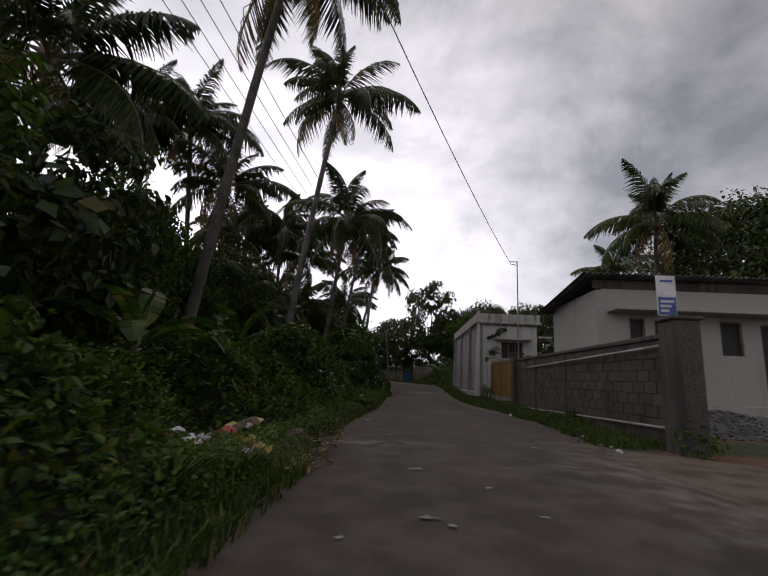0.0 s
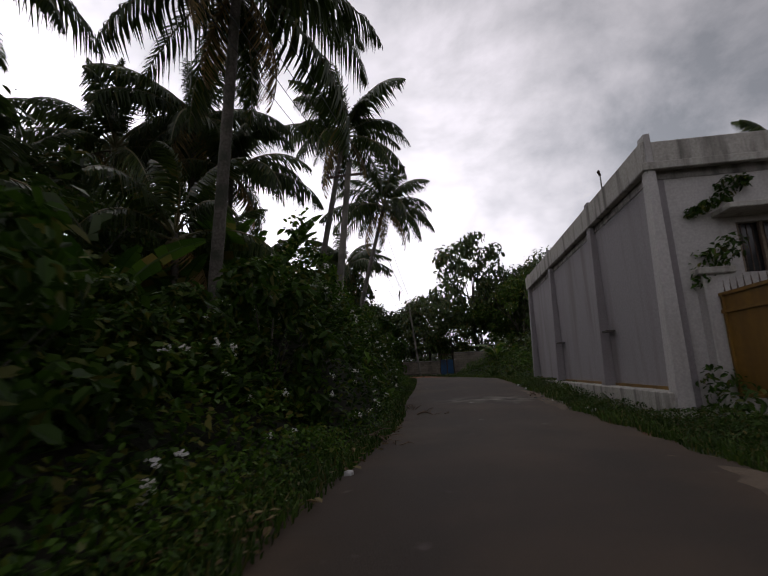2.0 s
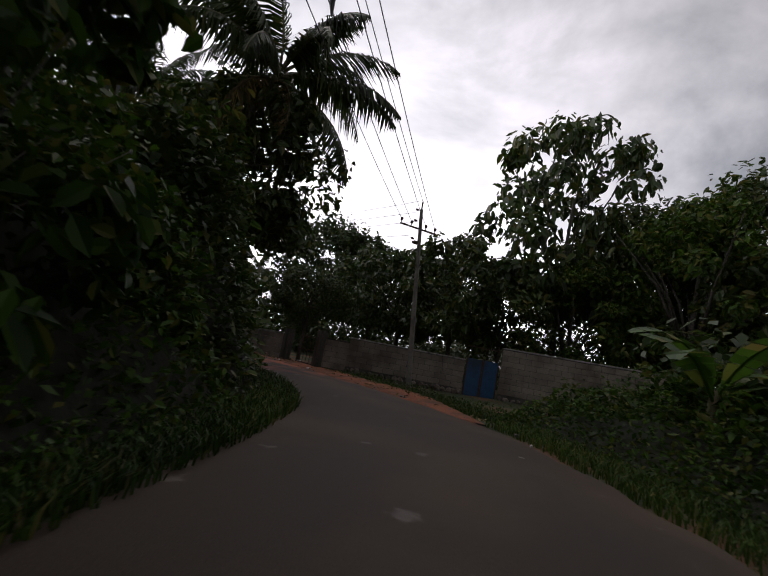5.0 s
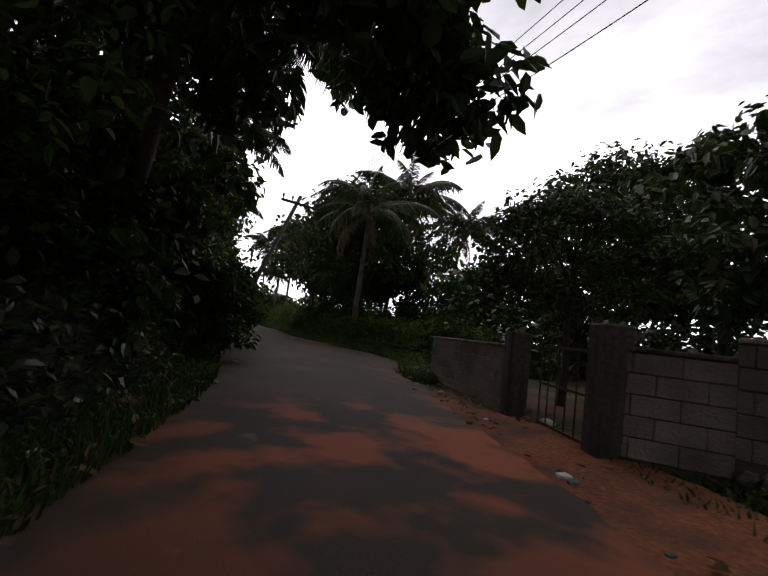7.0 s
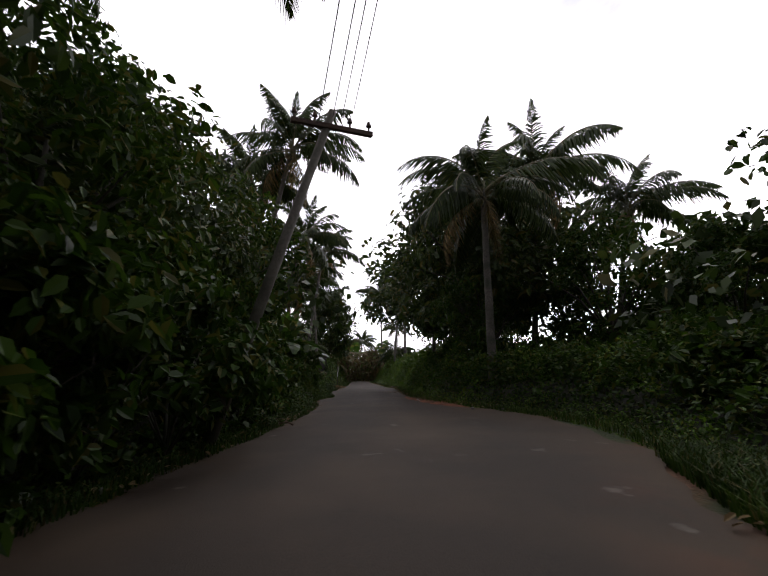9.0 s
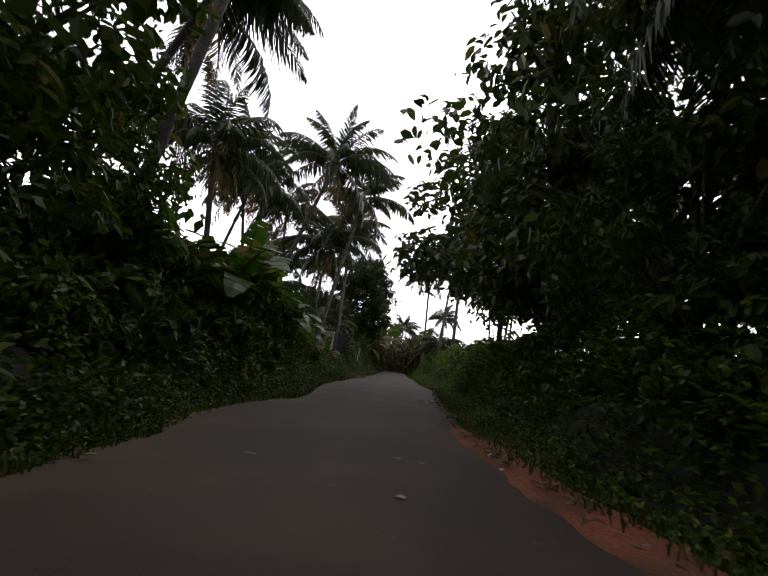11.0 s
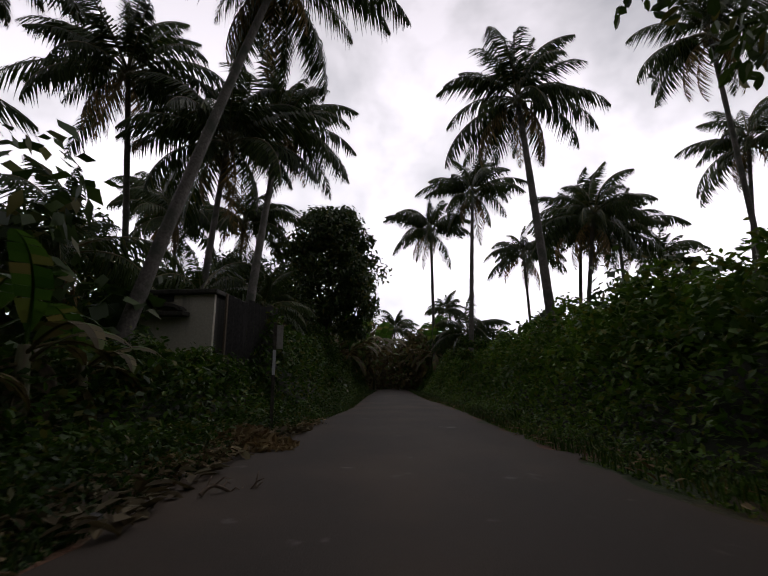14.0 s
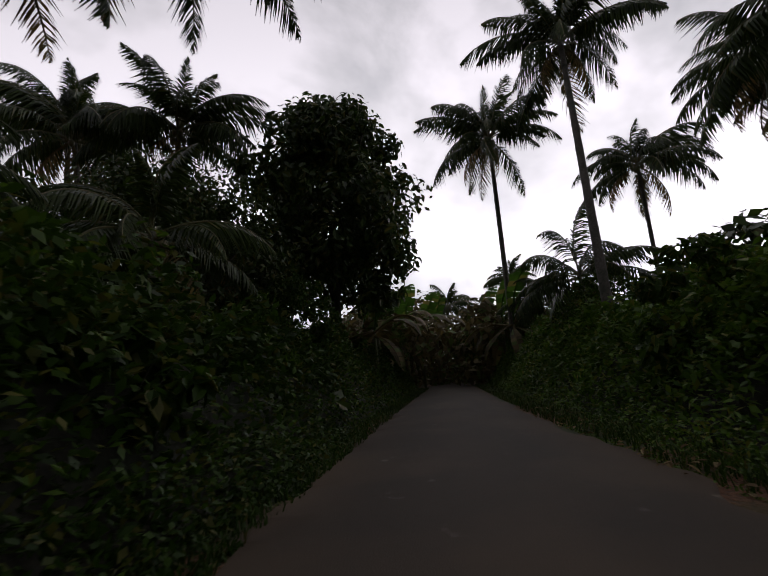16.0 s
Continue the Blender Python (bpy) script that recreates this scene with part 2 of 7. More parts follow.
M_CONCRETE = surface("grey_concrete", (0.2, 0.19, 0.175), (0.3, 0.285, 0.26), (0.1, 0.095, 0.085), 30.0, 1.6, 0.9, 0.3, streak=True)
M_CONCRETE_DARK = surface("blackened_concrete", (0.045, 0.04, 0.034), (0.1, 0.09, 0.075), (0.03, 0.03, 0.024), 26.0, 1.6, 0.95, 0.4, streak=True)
M_BLOCK = surface("concrete_block", (0.17, 0.15, 0.12), (0.27, 0.24, 0.195), (0.115, 0.1, 0.078), 45.0, 1.2, 0.92, 0.5, vary=0.18)
M_BLOCK_DARK = surface("damp_concrete_block", (0.055, 0.043, 0.031), (0.1, 0.08, 0.058), (0.035, 0.032, 0.023), 45.0, 1.4, 0.92, 0.5, vary=0.28)
M_MORTAR = surface("dark_mortar", (0.055, 0.05, 0.043), (0.1, 0.09, 0.078), (0.04, 0.04, 0.034), 40.0, 2.0, 0.95, 0.4)
M_YELLOW = surface("mustard_painted_sheet", (0.165, 0.088, 0.011), (0.21, 0.115, 0.015), (0.115, 0.058, 0.01), 12.0, 0.9, 0.55, 0.06, stained=0.5, streak=True)
M_BLUE = surface("blue_painted_sheet", (0.014, 0.06, 0.14), (0.02, 0.085, 0.19), (0.02, 0.04, 0.07), 14.0, 1.3, 0.5, 0.08, stained=0.5)
M_ROOF = surface("corrugated_asbestos", (0.1, 0.095, 0.09), (0.17, 0.16, 0.15), (0.05, 0.05, 0.045), 20.0, 1.4, 0.9, 0.2)
M_IRON = surface("rusty_iron", (0.05, 0.035, 0.028), (0.11, 0.075, 0.055), (0.09, 0.045, 0.025), 30.0, 3.0, 0.65, 0.2, metal=0.5)
M_STEEL = surface("galvanised_steel", (0.22, 0.22, 0.22), (0.34, 0.34, 0.33), (0.15, 0.13, 0.11), 30.0, 3.0, 0.5, 0.05, metal=0.7)
M_PVC = surface("grey_plastic_pipe", (0.28, 0.27, 0.26), (0.36, 0.35, 0.33), (0.18, 0.16, 0.14), 10.0, 2.0, 0.5, 0.02)
M_POLE = surface("cast_concrete_pole", (0.15, 0.14, 0.12), (0.22, 0.205, 0.175), (0.09, 0.085, 0.07), 26.0, 2.0, 0.9, 0.2)
M_BLACK = surface("dark_opening", (0.012, 0.012, 0.013), (0.02, 0.02, 0.022), (0.01, 0.01, 0.01), 8.0, 2.0, 0.6, 0.0)
M_CABLE = surface("black_cable", (0.015, 0.015, 0.016), (0.025, 0.025, 0.027), (0.02, 0.02, 0.02), 10.0, 2.0, 0.5, 0.0)
M_PORCELAIN = surface("brown_porcelain", (0.05, 0.025, 0.018), (0.07, 0.035, 0.025), (0.05, 0.03, 0.02), 8.0, 2.0, 0.2, 0.0)
M_BOARD_WHITE = surface("white_sign_board", (0.6, 0.6, 0.62), (0.68, 0.68, 0.7), (0.45, 0.45, 0.46), 8.0, 3.0, 0.5, 0.0)
M_BOARD_BLUE = surface("blue_sign_print", (0.05, 0.09, 0.28), (0.07, 0.12, 0.34), (0.05, 0.08, 0.22), 8.0, 3.0, 0.5, 0.0)
M_WOOD = surface("bare_grey_wood", (0.12, 0.09, 0.065), (0.22, 0.17, 0.12), (0.08, 0.06, 0.045), 18.0, 2.0, 0.85, 0.4, streak=True)
M_STICK = surface("dry_stick", (0.12, 0.085, 0.06), (0.24, 0.18, 0.13), (0.1, 0.07, 0.05), 18.0, 3.0, 0.9, 0.3)
M_RUBBLE = surface("rubble_stone", (0.09, 0.075, 0.06), (0.2, 0.17, 0.14), (0.07, 0.065, 0.05), 16.0, 3.0, 0.95, 0.6, vary=0.4)
M_GRAVEL = surface("grey_gravel", (0.13, 0.125, 0.12), (0.24, 0.235, 0.225), (0.1, 0.095, 0.09), 30.0, 4.0, 0.95, 0.5, vary=0.4)
M_DRYLEAF = foliage("fallen_dry_leaves", (0.1, 0.06, 0.03), (0.24, 0.17, 0.1), (0.3, 0.24, 0.16), 0.8, 0.2)
M_PLASTIC = surface("white_plastic_scrap", (0.5, 0.5, 0.5), (0.68, 0.67, 0.65), (0.4, 0.37, 0.33), 6.0, 4.0, 0.45, 0.1, vary=0.3)
M_RED = surface("red_wrapper", (0.35, 0.05, 0.03), (0.5, 0.08, 0.05), (0.3, 0.1, 0.08), 6.0, 4.0, 0.4, 0.0)
M_YELLOW_SCRAP = surface("yellow_wrapper", (0.5, 0.36, 0.05), (0.62, 0.46, 0.08), (0.4, 0.3, 0.1), 6.0, 4.0, 0.4, 0.0)
M_PETAL = surface("white_petals", (0.6, 0.6, 0.55), (0.72, 0.72, 0.68), (0.6, 0.58, 0.5), 6.0, 4.0, 0.6, 0.0)
M_TANK = surface("white_water_tank", (0.5, 0.5, 0.5), (0.6, 0.6, 0.6), (0.4, 0.4, 0.4), 6.0, 2.0, 0.45, 0.0)
M_GLASS = surface("dusty_dark_glass", (0.02, 0.022, 0.024), (0.03, 0.032, 0.034), (0.04, 0.04, 0.04), 5.0, 2.0, 0.15, 0.0)
M_METAL_SHEET = surface("dark_corrugated_sheet", (0.035, 0.033, 0.032), (0.075, 0.07, 0.066), (0.14, 0.13, 0.12), 14.0, 1.4, 0.6, 0.1, metal=0.4, stained=0.6, streak=True)

# ---- mesh helpers ----


def link_mesh(name, verts, faces, mat, parent=None, label="", smooth=False):
    me = bpy.data.meshes.new(name)
    me.from_pydata([tuple(v) for v in verts], [], [tuple(f) for f in faces])
    me.materials.append(mat)
    if smooth:
        me.polygons.foreach_set("use_smooth", [True] * len(me.polygons))
    me.update()
    ob = new(name, me)
    if parent is not None:
        ob.parent = parent
    if label:
        tagged(ob, label)
    return ob


def quads_mesh(name, corners, mat):
    """One mesh of many free quads; corners: array n x 4 x 3."""
    n = len(corners)
    me = bpy.data.meshes.new(name)
    me.vertices.add(4 * n)
    me.vertices.foreach_set("co", np.ascontiguousarray(corners, dtype=np.float32).ravel())
    me.loops.add(4 * n)
    me.loops.foreach_set("vertex_index", np.arange(4 * n, dtype=np.int32))
    me.polygons.add(n)
    me.polygons.foreach_set("loop_start", np.arange(0, 4 * n, 4, dtype=np.int32))
    me.materials.append(mat)
    me.update(calc_edges=True)
    me.validate()
    return me


def part(name, bm, mat, parent=None, label="", smooth=False):
    me = bpy.data.meshes.new(name)
    bmesh.ops.recalc_face_normals(bm, faces=bm.faces[:])
    bm.to_mesh(me)
    bm.free()
    me.materials.append(mat)
    if smooth:
        me.polygons.foreach_set("use_smooth", [True] * len(me.polygons))
    ob = new(name, me)
    if parent is not None:
        ob.parent = parent
    if label:
        tagged(ob, label)
    return ob


def box(bm, x0, x1, y0, y1, z0, z1, m=None, bevel=0.0):
    verts = bmesh.ops.create_cube(bm, size=1.0)["verts"]
    for v in verts:
        v.co = Vector((x0 + (v.co.x + 0.5) * (x1 - x0), y0 + (v.co.y + 0.5) * (y1 - y0), z0 + (v.co.z + 0.5) * (z1 - z0)))
    if bevel:
        edges = {e for v in verts for e in v.link_edges}
        made = bmesh.ops.bevel(bm, geom=list(edges), offset=bevel, segments=1, affect='EDGES')
        verts = list({v for f in made["faces"] for v in f.verts} | {v for v in verts if v.is_valid})
    if m is not None:
        for v in verts:
            v.co = m @ v.co
    return bm


def tube(points, radii, sides=8, cap=True):
    """Verts and faces of a tapered tube along points."""
    pts = [Vector(p) for p in points]
    verts, faces = [], []
    up = Vector((0.13, 0.97, 0.21))
    for i, p in enumerate(pts):
        d = (pts[min(i + 1, len(pts) - 1)] - pts[max(i - 1, 0)]).normalized()
        a = d.cross(up)
        if a.length < 1e-3:
            a = d.cross(Vector((1, 0, 0)))
        a.normalize()
        b = d.cross(a)
        for k in range(sides):
            w = 2 * math.pi * k / sides
            verts.append(p + (a * math.cos(w) + b * math.sin(w)) * radii[i])
    for i in range(len(pts) - 1):
        for k in range(sides):
            faces.append((i * sides + k, i * sides + (k + 1) % sides, (i + 1) * sides + (k + 1) % sides, (i + 1) * sides + k))
    if cap:
        faces.append(tuple(range(sides))[::-1])
        faces.append(tuple((len(pts) - 1) * sides + k for k in range(sides)))
    return verts, faces


def merged(pieces):
    verts, faces = [], []
    for v, f in pieces:
        o = len(verts)
        verts += v
        faces += [tuple(i + o for i in g) for g in f]
    return verts, faces


def empty(name, x, y, z, label, category, group="", turn=0.0):
    e = new(name)
    e.matrix_world = pose(x, y, z, 0, 0, turn)
    return tagged(e, label, category, group)


def rise(y):
    """The road climbs half a metre before the bend."""
    u = min(max((y - 26.0) / 15.0, 0.0), 1.0)
    return 0.5 * u * u * (3 - 2 * u)


def smooth_line(pts, step=0.5):
    """A Catmull-Rom line through points, resampled evenly."""
    p = np.array([pts[0], *pts, pts[-1]], float)
    out = []
    for i in range(1, len(p) - 2):
        a, b, c, d = p[i - 1], p[i], p[i + 1], p[i + 2]
        n = max(2, int(np.linalg.norm(c - b) / 0.1))
        for u in np.linspace(0, 1, n, endpoint=False):
            out.append(0.5 * (2 * b + (c - a) * u + (2 * a - 5 * b + 4 * c - d) * u**2 + (3 * b - a - 3 * c + d) * u**3))
    out.append(p[-2])
    out = np.array(out)
    s = np.r_[0, np.cumsum(np.linalg.norm(np.diff(out, axis=0), axis=1))]
    k = np.linspace(0, s[-1], max(2, int(s[-1] / step)))
    return np.stack([np.interp(k, s, out[:, 0]), np.interp(k, s, out[:, 1])], 1)


# ---- ground and road ----
LEFT = smooth_line([(-1.2, -12), (-1.2, 2.5), (-1.65, 8), (-1.7, 12), (-1.65, 16), (-1.9, 20), (-2.0, 26), (-2.5, 30), (-2.8, 35), (-3.3, 40),
                    (-4.2, 44.8), (-5.0, 46.9), (-6.2, 48.6), (-7.6, 49.9), (-10.0, 51.3), (-12.5, 52.6), (-15.0, 53.5), (-18.2, 54.7), (-22.0, 56.5), (-25.6, 58.1),
                    (-29.3, 59.4), (-32.2, 60.0), (-34.2, 60.9), (-36.0, 61.9), (-39.7, 62.8), (-43.5, 63.9), (-47.7, 65.6), (-52.0, 66.8), (-56.6, 68.7), (-61.9, 70.9),
                    (-66.3, 72.4), (-72.0, 74.3), (-77.0, 76.0), (-89.0, 80.2), (-105.0, 85.5), (-120.0, 90.5)])
RIGHT = smooth_line([(3.1, -12), (3.1, 4.6), (3.0, 12.7), (2.4, 16.5), (1.9, 19.5), (1.75, 24.5), (1.5, 30), (1.2, 35), (0.8, 40), (0.0, 44),
                     (-1.1, 47.6), (-1.9, 49.0), (-3.1, 50.2), (-4.6, 51.6), (-6.3, 52.9), (-7.7, 54.0), (-9.5, 55.1), (-11.4, 56.4), (-13.2, 57.4), (-14.8, 58.4),
                     (-16.3, 59.7), (-18.2, 61.2), (-20.5, 62.3), (-23.7, 62.9), (-27.6, 63.2), (-31.5, 64.2), (-34.5, 65.3), (-37.5, 66.4), (-44.5, 69.2), (-49.0, 70.5),
                     (-52.6, 71.5), (-57.0, 73.0), (-62.0, 74.7), (-68.5, 76.6), (-78.0, 79.8), (-92.0, 84.6), (-105.0, 88.5), (-120.0, 93.5)])


def build_road():
    n = 900
    li = LEFT[np.linspace(0, len(LEFT) - 1, n).astype(int)]
    # pair each left point with the nearest point further along the right edge
    ri, k = [], 0
    for p in li:
        window = RIGHT[k:k + 40]
        k = min(k + int(np.argmin(np.linalg.norm(window - p, axis=1))), len(RIGHT) - 1)
        ri.append(RIGHT[k])
    ri = np.array(ri)
    for _ in range(20):
        ri[1:-1] = (ri[:-2] + 2 * ri[1:-1] + ri[2:]) / 4
    cross = 15
    verts, dust, scraped, lane = [], [], [], []
    for i, (a, b) in enumerate(zip(li, ri)):
        for j in range(cross):
            u = j / (cross - 1)
            wob = 0.10 * noise.noise(Vector((i * 0.21, j * 3.7, 2.0))) if j in (0, cross - 1) else 0.0
            q = a + (b - a) * (u + wob * (1 if j else -1))
            crown = 0.05 * (1 - (2 * u - 1) ** 2)
            verts.append((q[0], q[1], rise(q[1]) + 0.03 + crown + 0.008 * noise.noise(Vector((q[0] * 0.7, q[1] * 0.7, 0)))))
            bend = math.exp(-(((q[0] + 8.9) / 2.1) ** 2 + ((q[1] - 53.0) / 2.0) ** 2)) * min(1.0, max(0.0, (q[0] + 12.2) / 1.6))
            side = max(0.0, (u - 0.8) / 0.2) * math.exp(-((q[0] + 9.0) / 5.0) ** 2)
            lane.append(u)
            dust.append(min(1.0, 1.3 * bend + side * 0.8))
            scraped.append(min(1.0, 1.2 * math.exp(-(((q[0] - 0.05) / 1.0) ** 2 + ((q[1] - 30.25) / 0.55) ** 2)) + 0.6 * math.exp(-(((q[0] + 0.9) / 0.8) ** 2 + ((q[1] - 6.9) / 0.35) ** 2))
                               + 0.45 * math.exp(-((q[0] - 2.6) / 0.7) ** 2) * math.exp(-((q[1] - 5.0) / 3.5) ** 2) + 0.16 * math.exp(-((q[1] - 3.0) / 6.0) ** 2)))
    faces = [(i * cross + j, i * cross + j + 1, (i + 1) * cross + j + 1, (i + 1) * cross + j) for i in range(n - 1) for j in range(cross - 1)]
    ob = link_mesh("road", verts, faces, M_ROAD, smooth=True)
    ob.data.attributes.new("dust", 'FLOAT', 'POINT').data.foreach_set("value", dust)
    ob.data.attributes.new("scraped", 'FLOAT', 'POINT').data.foreach_set("value", scraped)
    ob.data.attributes.new("lane", 'FLOAT', 'POINT').data.foreach_set("value", lane)
    tagged(ob, "narrow worn asphalt village road with red dust", "road", kind="structure")
    return ob


def edge_distance(line, x, y):
    d = np.hypot(line[:, 0][None] - x[:, None], line[:, 1][None] - y[:, None])
    return d.min(1)


def build_ground():
    xs = np.unique(np.r_[-900, -500, -300, -220, -160, np.arange(-125, 30.1, 1.25), 45, 70, 120, 250, 500, 900])
    ys = np.unique(np.r_[-900, -400, -150, -60, np.arange(-25, 85.1, 1.25), 100, 130, 180, 300, 600, 900])
    gx, gy = np.meshgrid(xs, ys)
    x, y = gx.ravel(), gy.ravel()
    u = np.clip((y - 26) / 15, 0, 1)
    z = 0.5 * u * u * (3 - 2 * u)
    dl, dr = edge_distance(LEFT[::4], x, y), edge_distance(RIGHT[::4], x, y)
    d = np.minimum(dl, dr)
    z += np.clip((d - 1.5) / 8, 0, 1) * 0.25
    z += np.array([0.12 * noise.noise(Vector((a * 0.25, b * 0.25, 3.0))) for a, b in zip(x, y)]) * np.clip((d - 1.0) / 3, 0, 1)
    far = np.hypot(x + 30, y - 40)
    z += np.clip((far - 120) / 300, 0, 1) * 4
    nx = len(xs)
    faces = [(j * nx + i, j * nx + i + 1, (j + 1) * nx + i + 1, (j + 1) * nx + i) for j in range(len(ys) - 1) for i in range(nx - 1)]
    ob = link_mesh("ground", np.stack([x, y, z], 1), faces, M_GROUND, smooth=True)
    return tagged(ob, "red laterite soil with moss and litter", "ground", kind="structure")


build_road()
build_ground()

# ---- foliage generators ----


def leaf_quads(centres, normals, size, rng, aspect=2.0, fold=0.0):
    """Diamond leaves: n x 4 x 3 corners round the centres, tilted about the normals."""
    n = len(centres)
    nrm = normals + rng.normal(0, 0.55, (n, 3))
    nrm /= np.linalg.norm(nrm, axis=1, keepdims=True) + 1e-9
    ref = rng.normal(0, 1, (n, 3))
    ref[:, 2] -= 0.6
    a = ref - (ref * nrm).sum(1, keepdims=True) * nrm
    a /= np.linalg.norm(a, axis=1, keepdims=True) + 1e-9
    b = np.cross(nrm, a)
    s = (size * rng.uniform(0.6, 1.35, n))[:, None]
    tip, wide = a * s, b * s / aspect
    droop = np.zeros((n, 3))
    droop[:, 2] = -0.25 * s[:, 0]
    return np.stack([centres - tip, centres + wide - 0.15 * tip, centres + tip + droop, centres - wide - 0.15 * tip], 1)


def folded_leaves(centres, normals, size, rng, aspect=1.7):
    """Leaves of two quads each, folded a little along the midrib, with shoulders and a drooping tip."""
    n = len(centres)
    nrm = normals + rng.normal(0, 0.55, (n, 3))
    nrm /= np.linalg.norm(nrm, axis=1, keepdims=True) + 1e-9
    ref = rng.normal(0, 1, (n, 3))
    ref[:, 2] -= 0.8
    a = ref - (ref * nrm).sum(1, keepdims=True) * nrm
    a /= np.linalg.norm(a, axis=1, keepdims=True) + 1e-9
    b = np.cross(nrm, a)
    s = (size * rng.uniform(0.55, 1.25, n))[:, None]
    tip, wide, lift = a * s, b * s / aspect, nrm * s * 0.14
    droop = np.zeros((n, 3))
    droop[:, 2] = -0.25 * s[:, 0]
    base, end = centres - tip, centres + tip + droop
    l1, l2 = centres - 0.45 * tip + 0.85 * wide + lift, centres + 0.35 * tip + 0.8 * wide + lift + 0.3 * droop
    r1, r2 = centres - 0.45 * tip - 0.85 * wide + lift, centres + 0.35 * tip - 0.8 * wide + lift + 0.3 * droop
    return np.concatenate([np.stack([base, l1, l2, end], 1), np.stack([base, end, r2, r1], 1)])


def clump_leaves(rng, centres, radius, per, size, aspect=2.0, flat=0.75, folded=False):
    """Leaves on the shells of clumps."""
    n = len(centres) * per
    d = rng.normal(0, 1, (n, 3))
    d /= np.linalg.norm(d, axis=1, keepdims=True)
    r = rng.uniform(0.45, 1.05, n)[:, None]
    c = np.repeat(centres, per, axis=0)
    rad = np.repeat(np.broadcast_to(radius, (len(centres),)), per)[:, None]
    p = c + d * r * rad * np.array([1, 1, flat])
    nrm = d * 0.8 + np.array([0, 0, 0.7])
    return (folded_leaves if folded else leaf_quads)(p, nrm, size, rng, aspect)


def broad_tree(name, height, spread, leaf, seed, mat, clumps=46, per=110, trunk=0.16, low=0.35, label="", category="tree", bunch=1.0, lean=(0.0, 0.0)):
    rng = np.random.default_rng(seed)
    root = new(name)
    tagged(root, label, category)
    fork = height * low
    pieces = [tube([(0, 0, -0.1), (0.05, 0.02, fork * 0.5), (0.0, 0.08, fork), (0.12, 0.0, height * 0.72)], [trunk * 1.3, trunk, trunk * 0.85, trunk * 0.3], 9)]
    centres = []
    for i in range(9):
        w = i * 2.399 + rng.uniform(-0.3, 0.3)
        z0 = fork * rng.uniform(0.85, 1.5)
        reach = spread * rng.uniform(0.55, 0.95)
        z1 = height * rng.uniform(0.55, 0.92)
        mid_p = (math.cos(w) * reach * 0.45, math.sin(w) * reach * 0.45, z0 + (z1 - z0) * 0.6)
        tip = (math.cos(w) * reach + lean[0], math.sin(w) * reach + lean[1], z1)
        pieces.append(tube([(0.02, 0.04, z0), mid_p, tip], [trunk * 0.5, trunk * 0.3, trunk * 0.08], 6))
    z0, z1 = height * (low + 0.05), height
    for i in range(clumps):
        u = rng.uniform(0, 1)
        z = z0 + (z1 - z0) * u
        prof = math.sin(math.pi * min(0.97, 0.16 + 0.8 * u)) ** 0.6
        w = rng.uniform(0, 2 * math.pi)
        r = spread * prof * math.sqrt(rng.uniform(0.1, 1))
        centres.append((math.cos(w) * r + lean[0], math.sin(w) * r + lean[1], z))
    v, f = merged(pieces)
    link_mesh("trunk", v, f, M_BARK, root, smooth=True)
    quads = clump_leaves(rng, np.array(centres), rng.uniform(0.16, 0.3, clumps) * spread * bunch, per, leaf, 1.7, folded=True)
    crown = new("crown", quads_mesh("crown", quads, mat))
    crown.parent = root
    return root


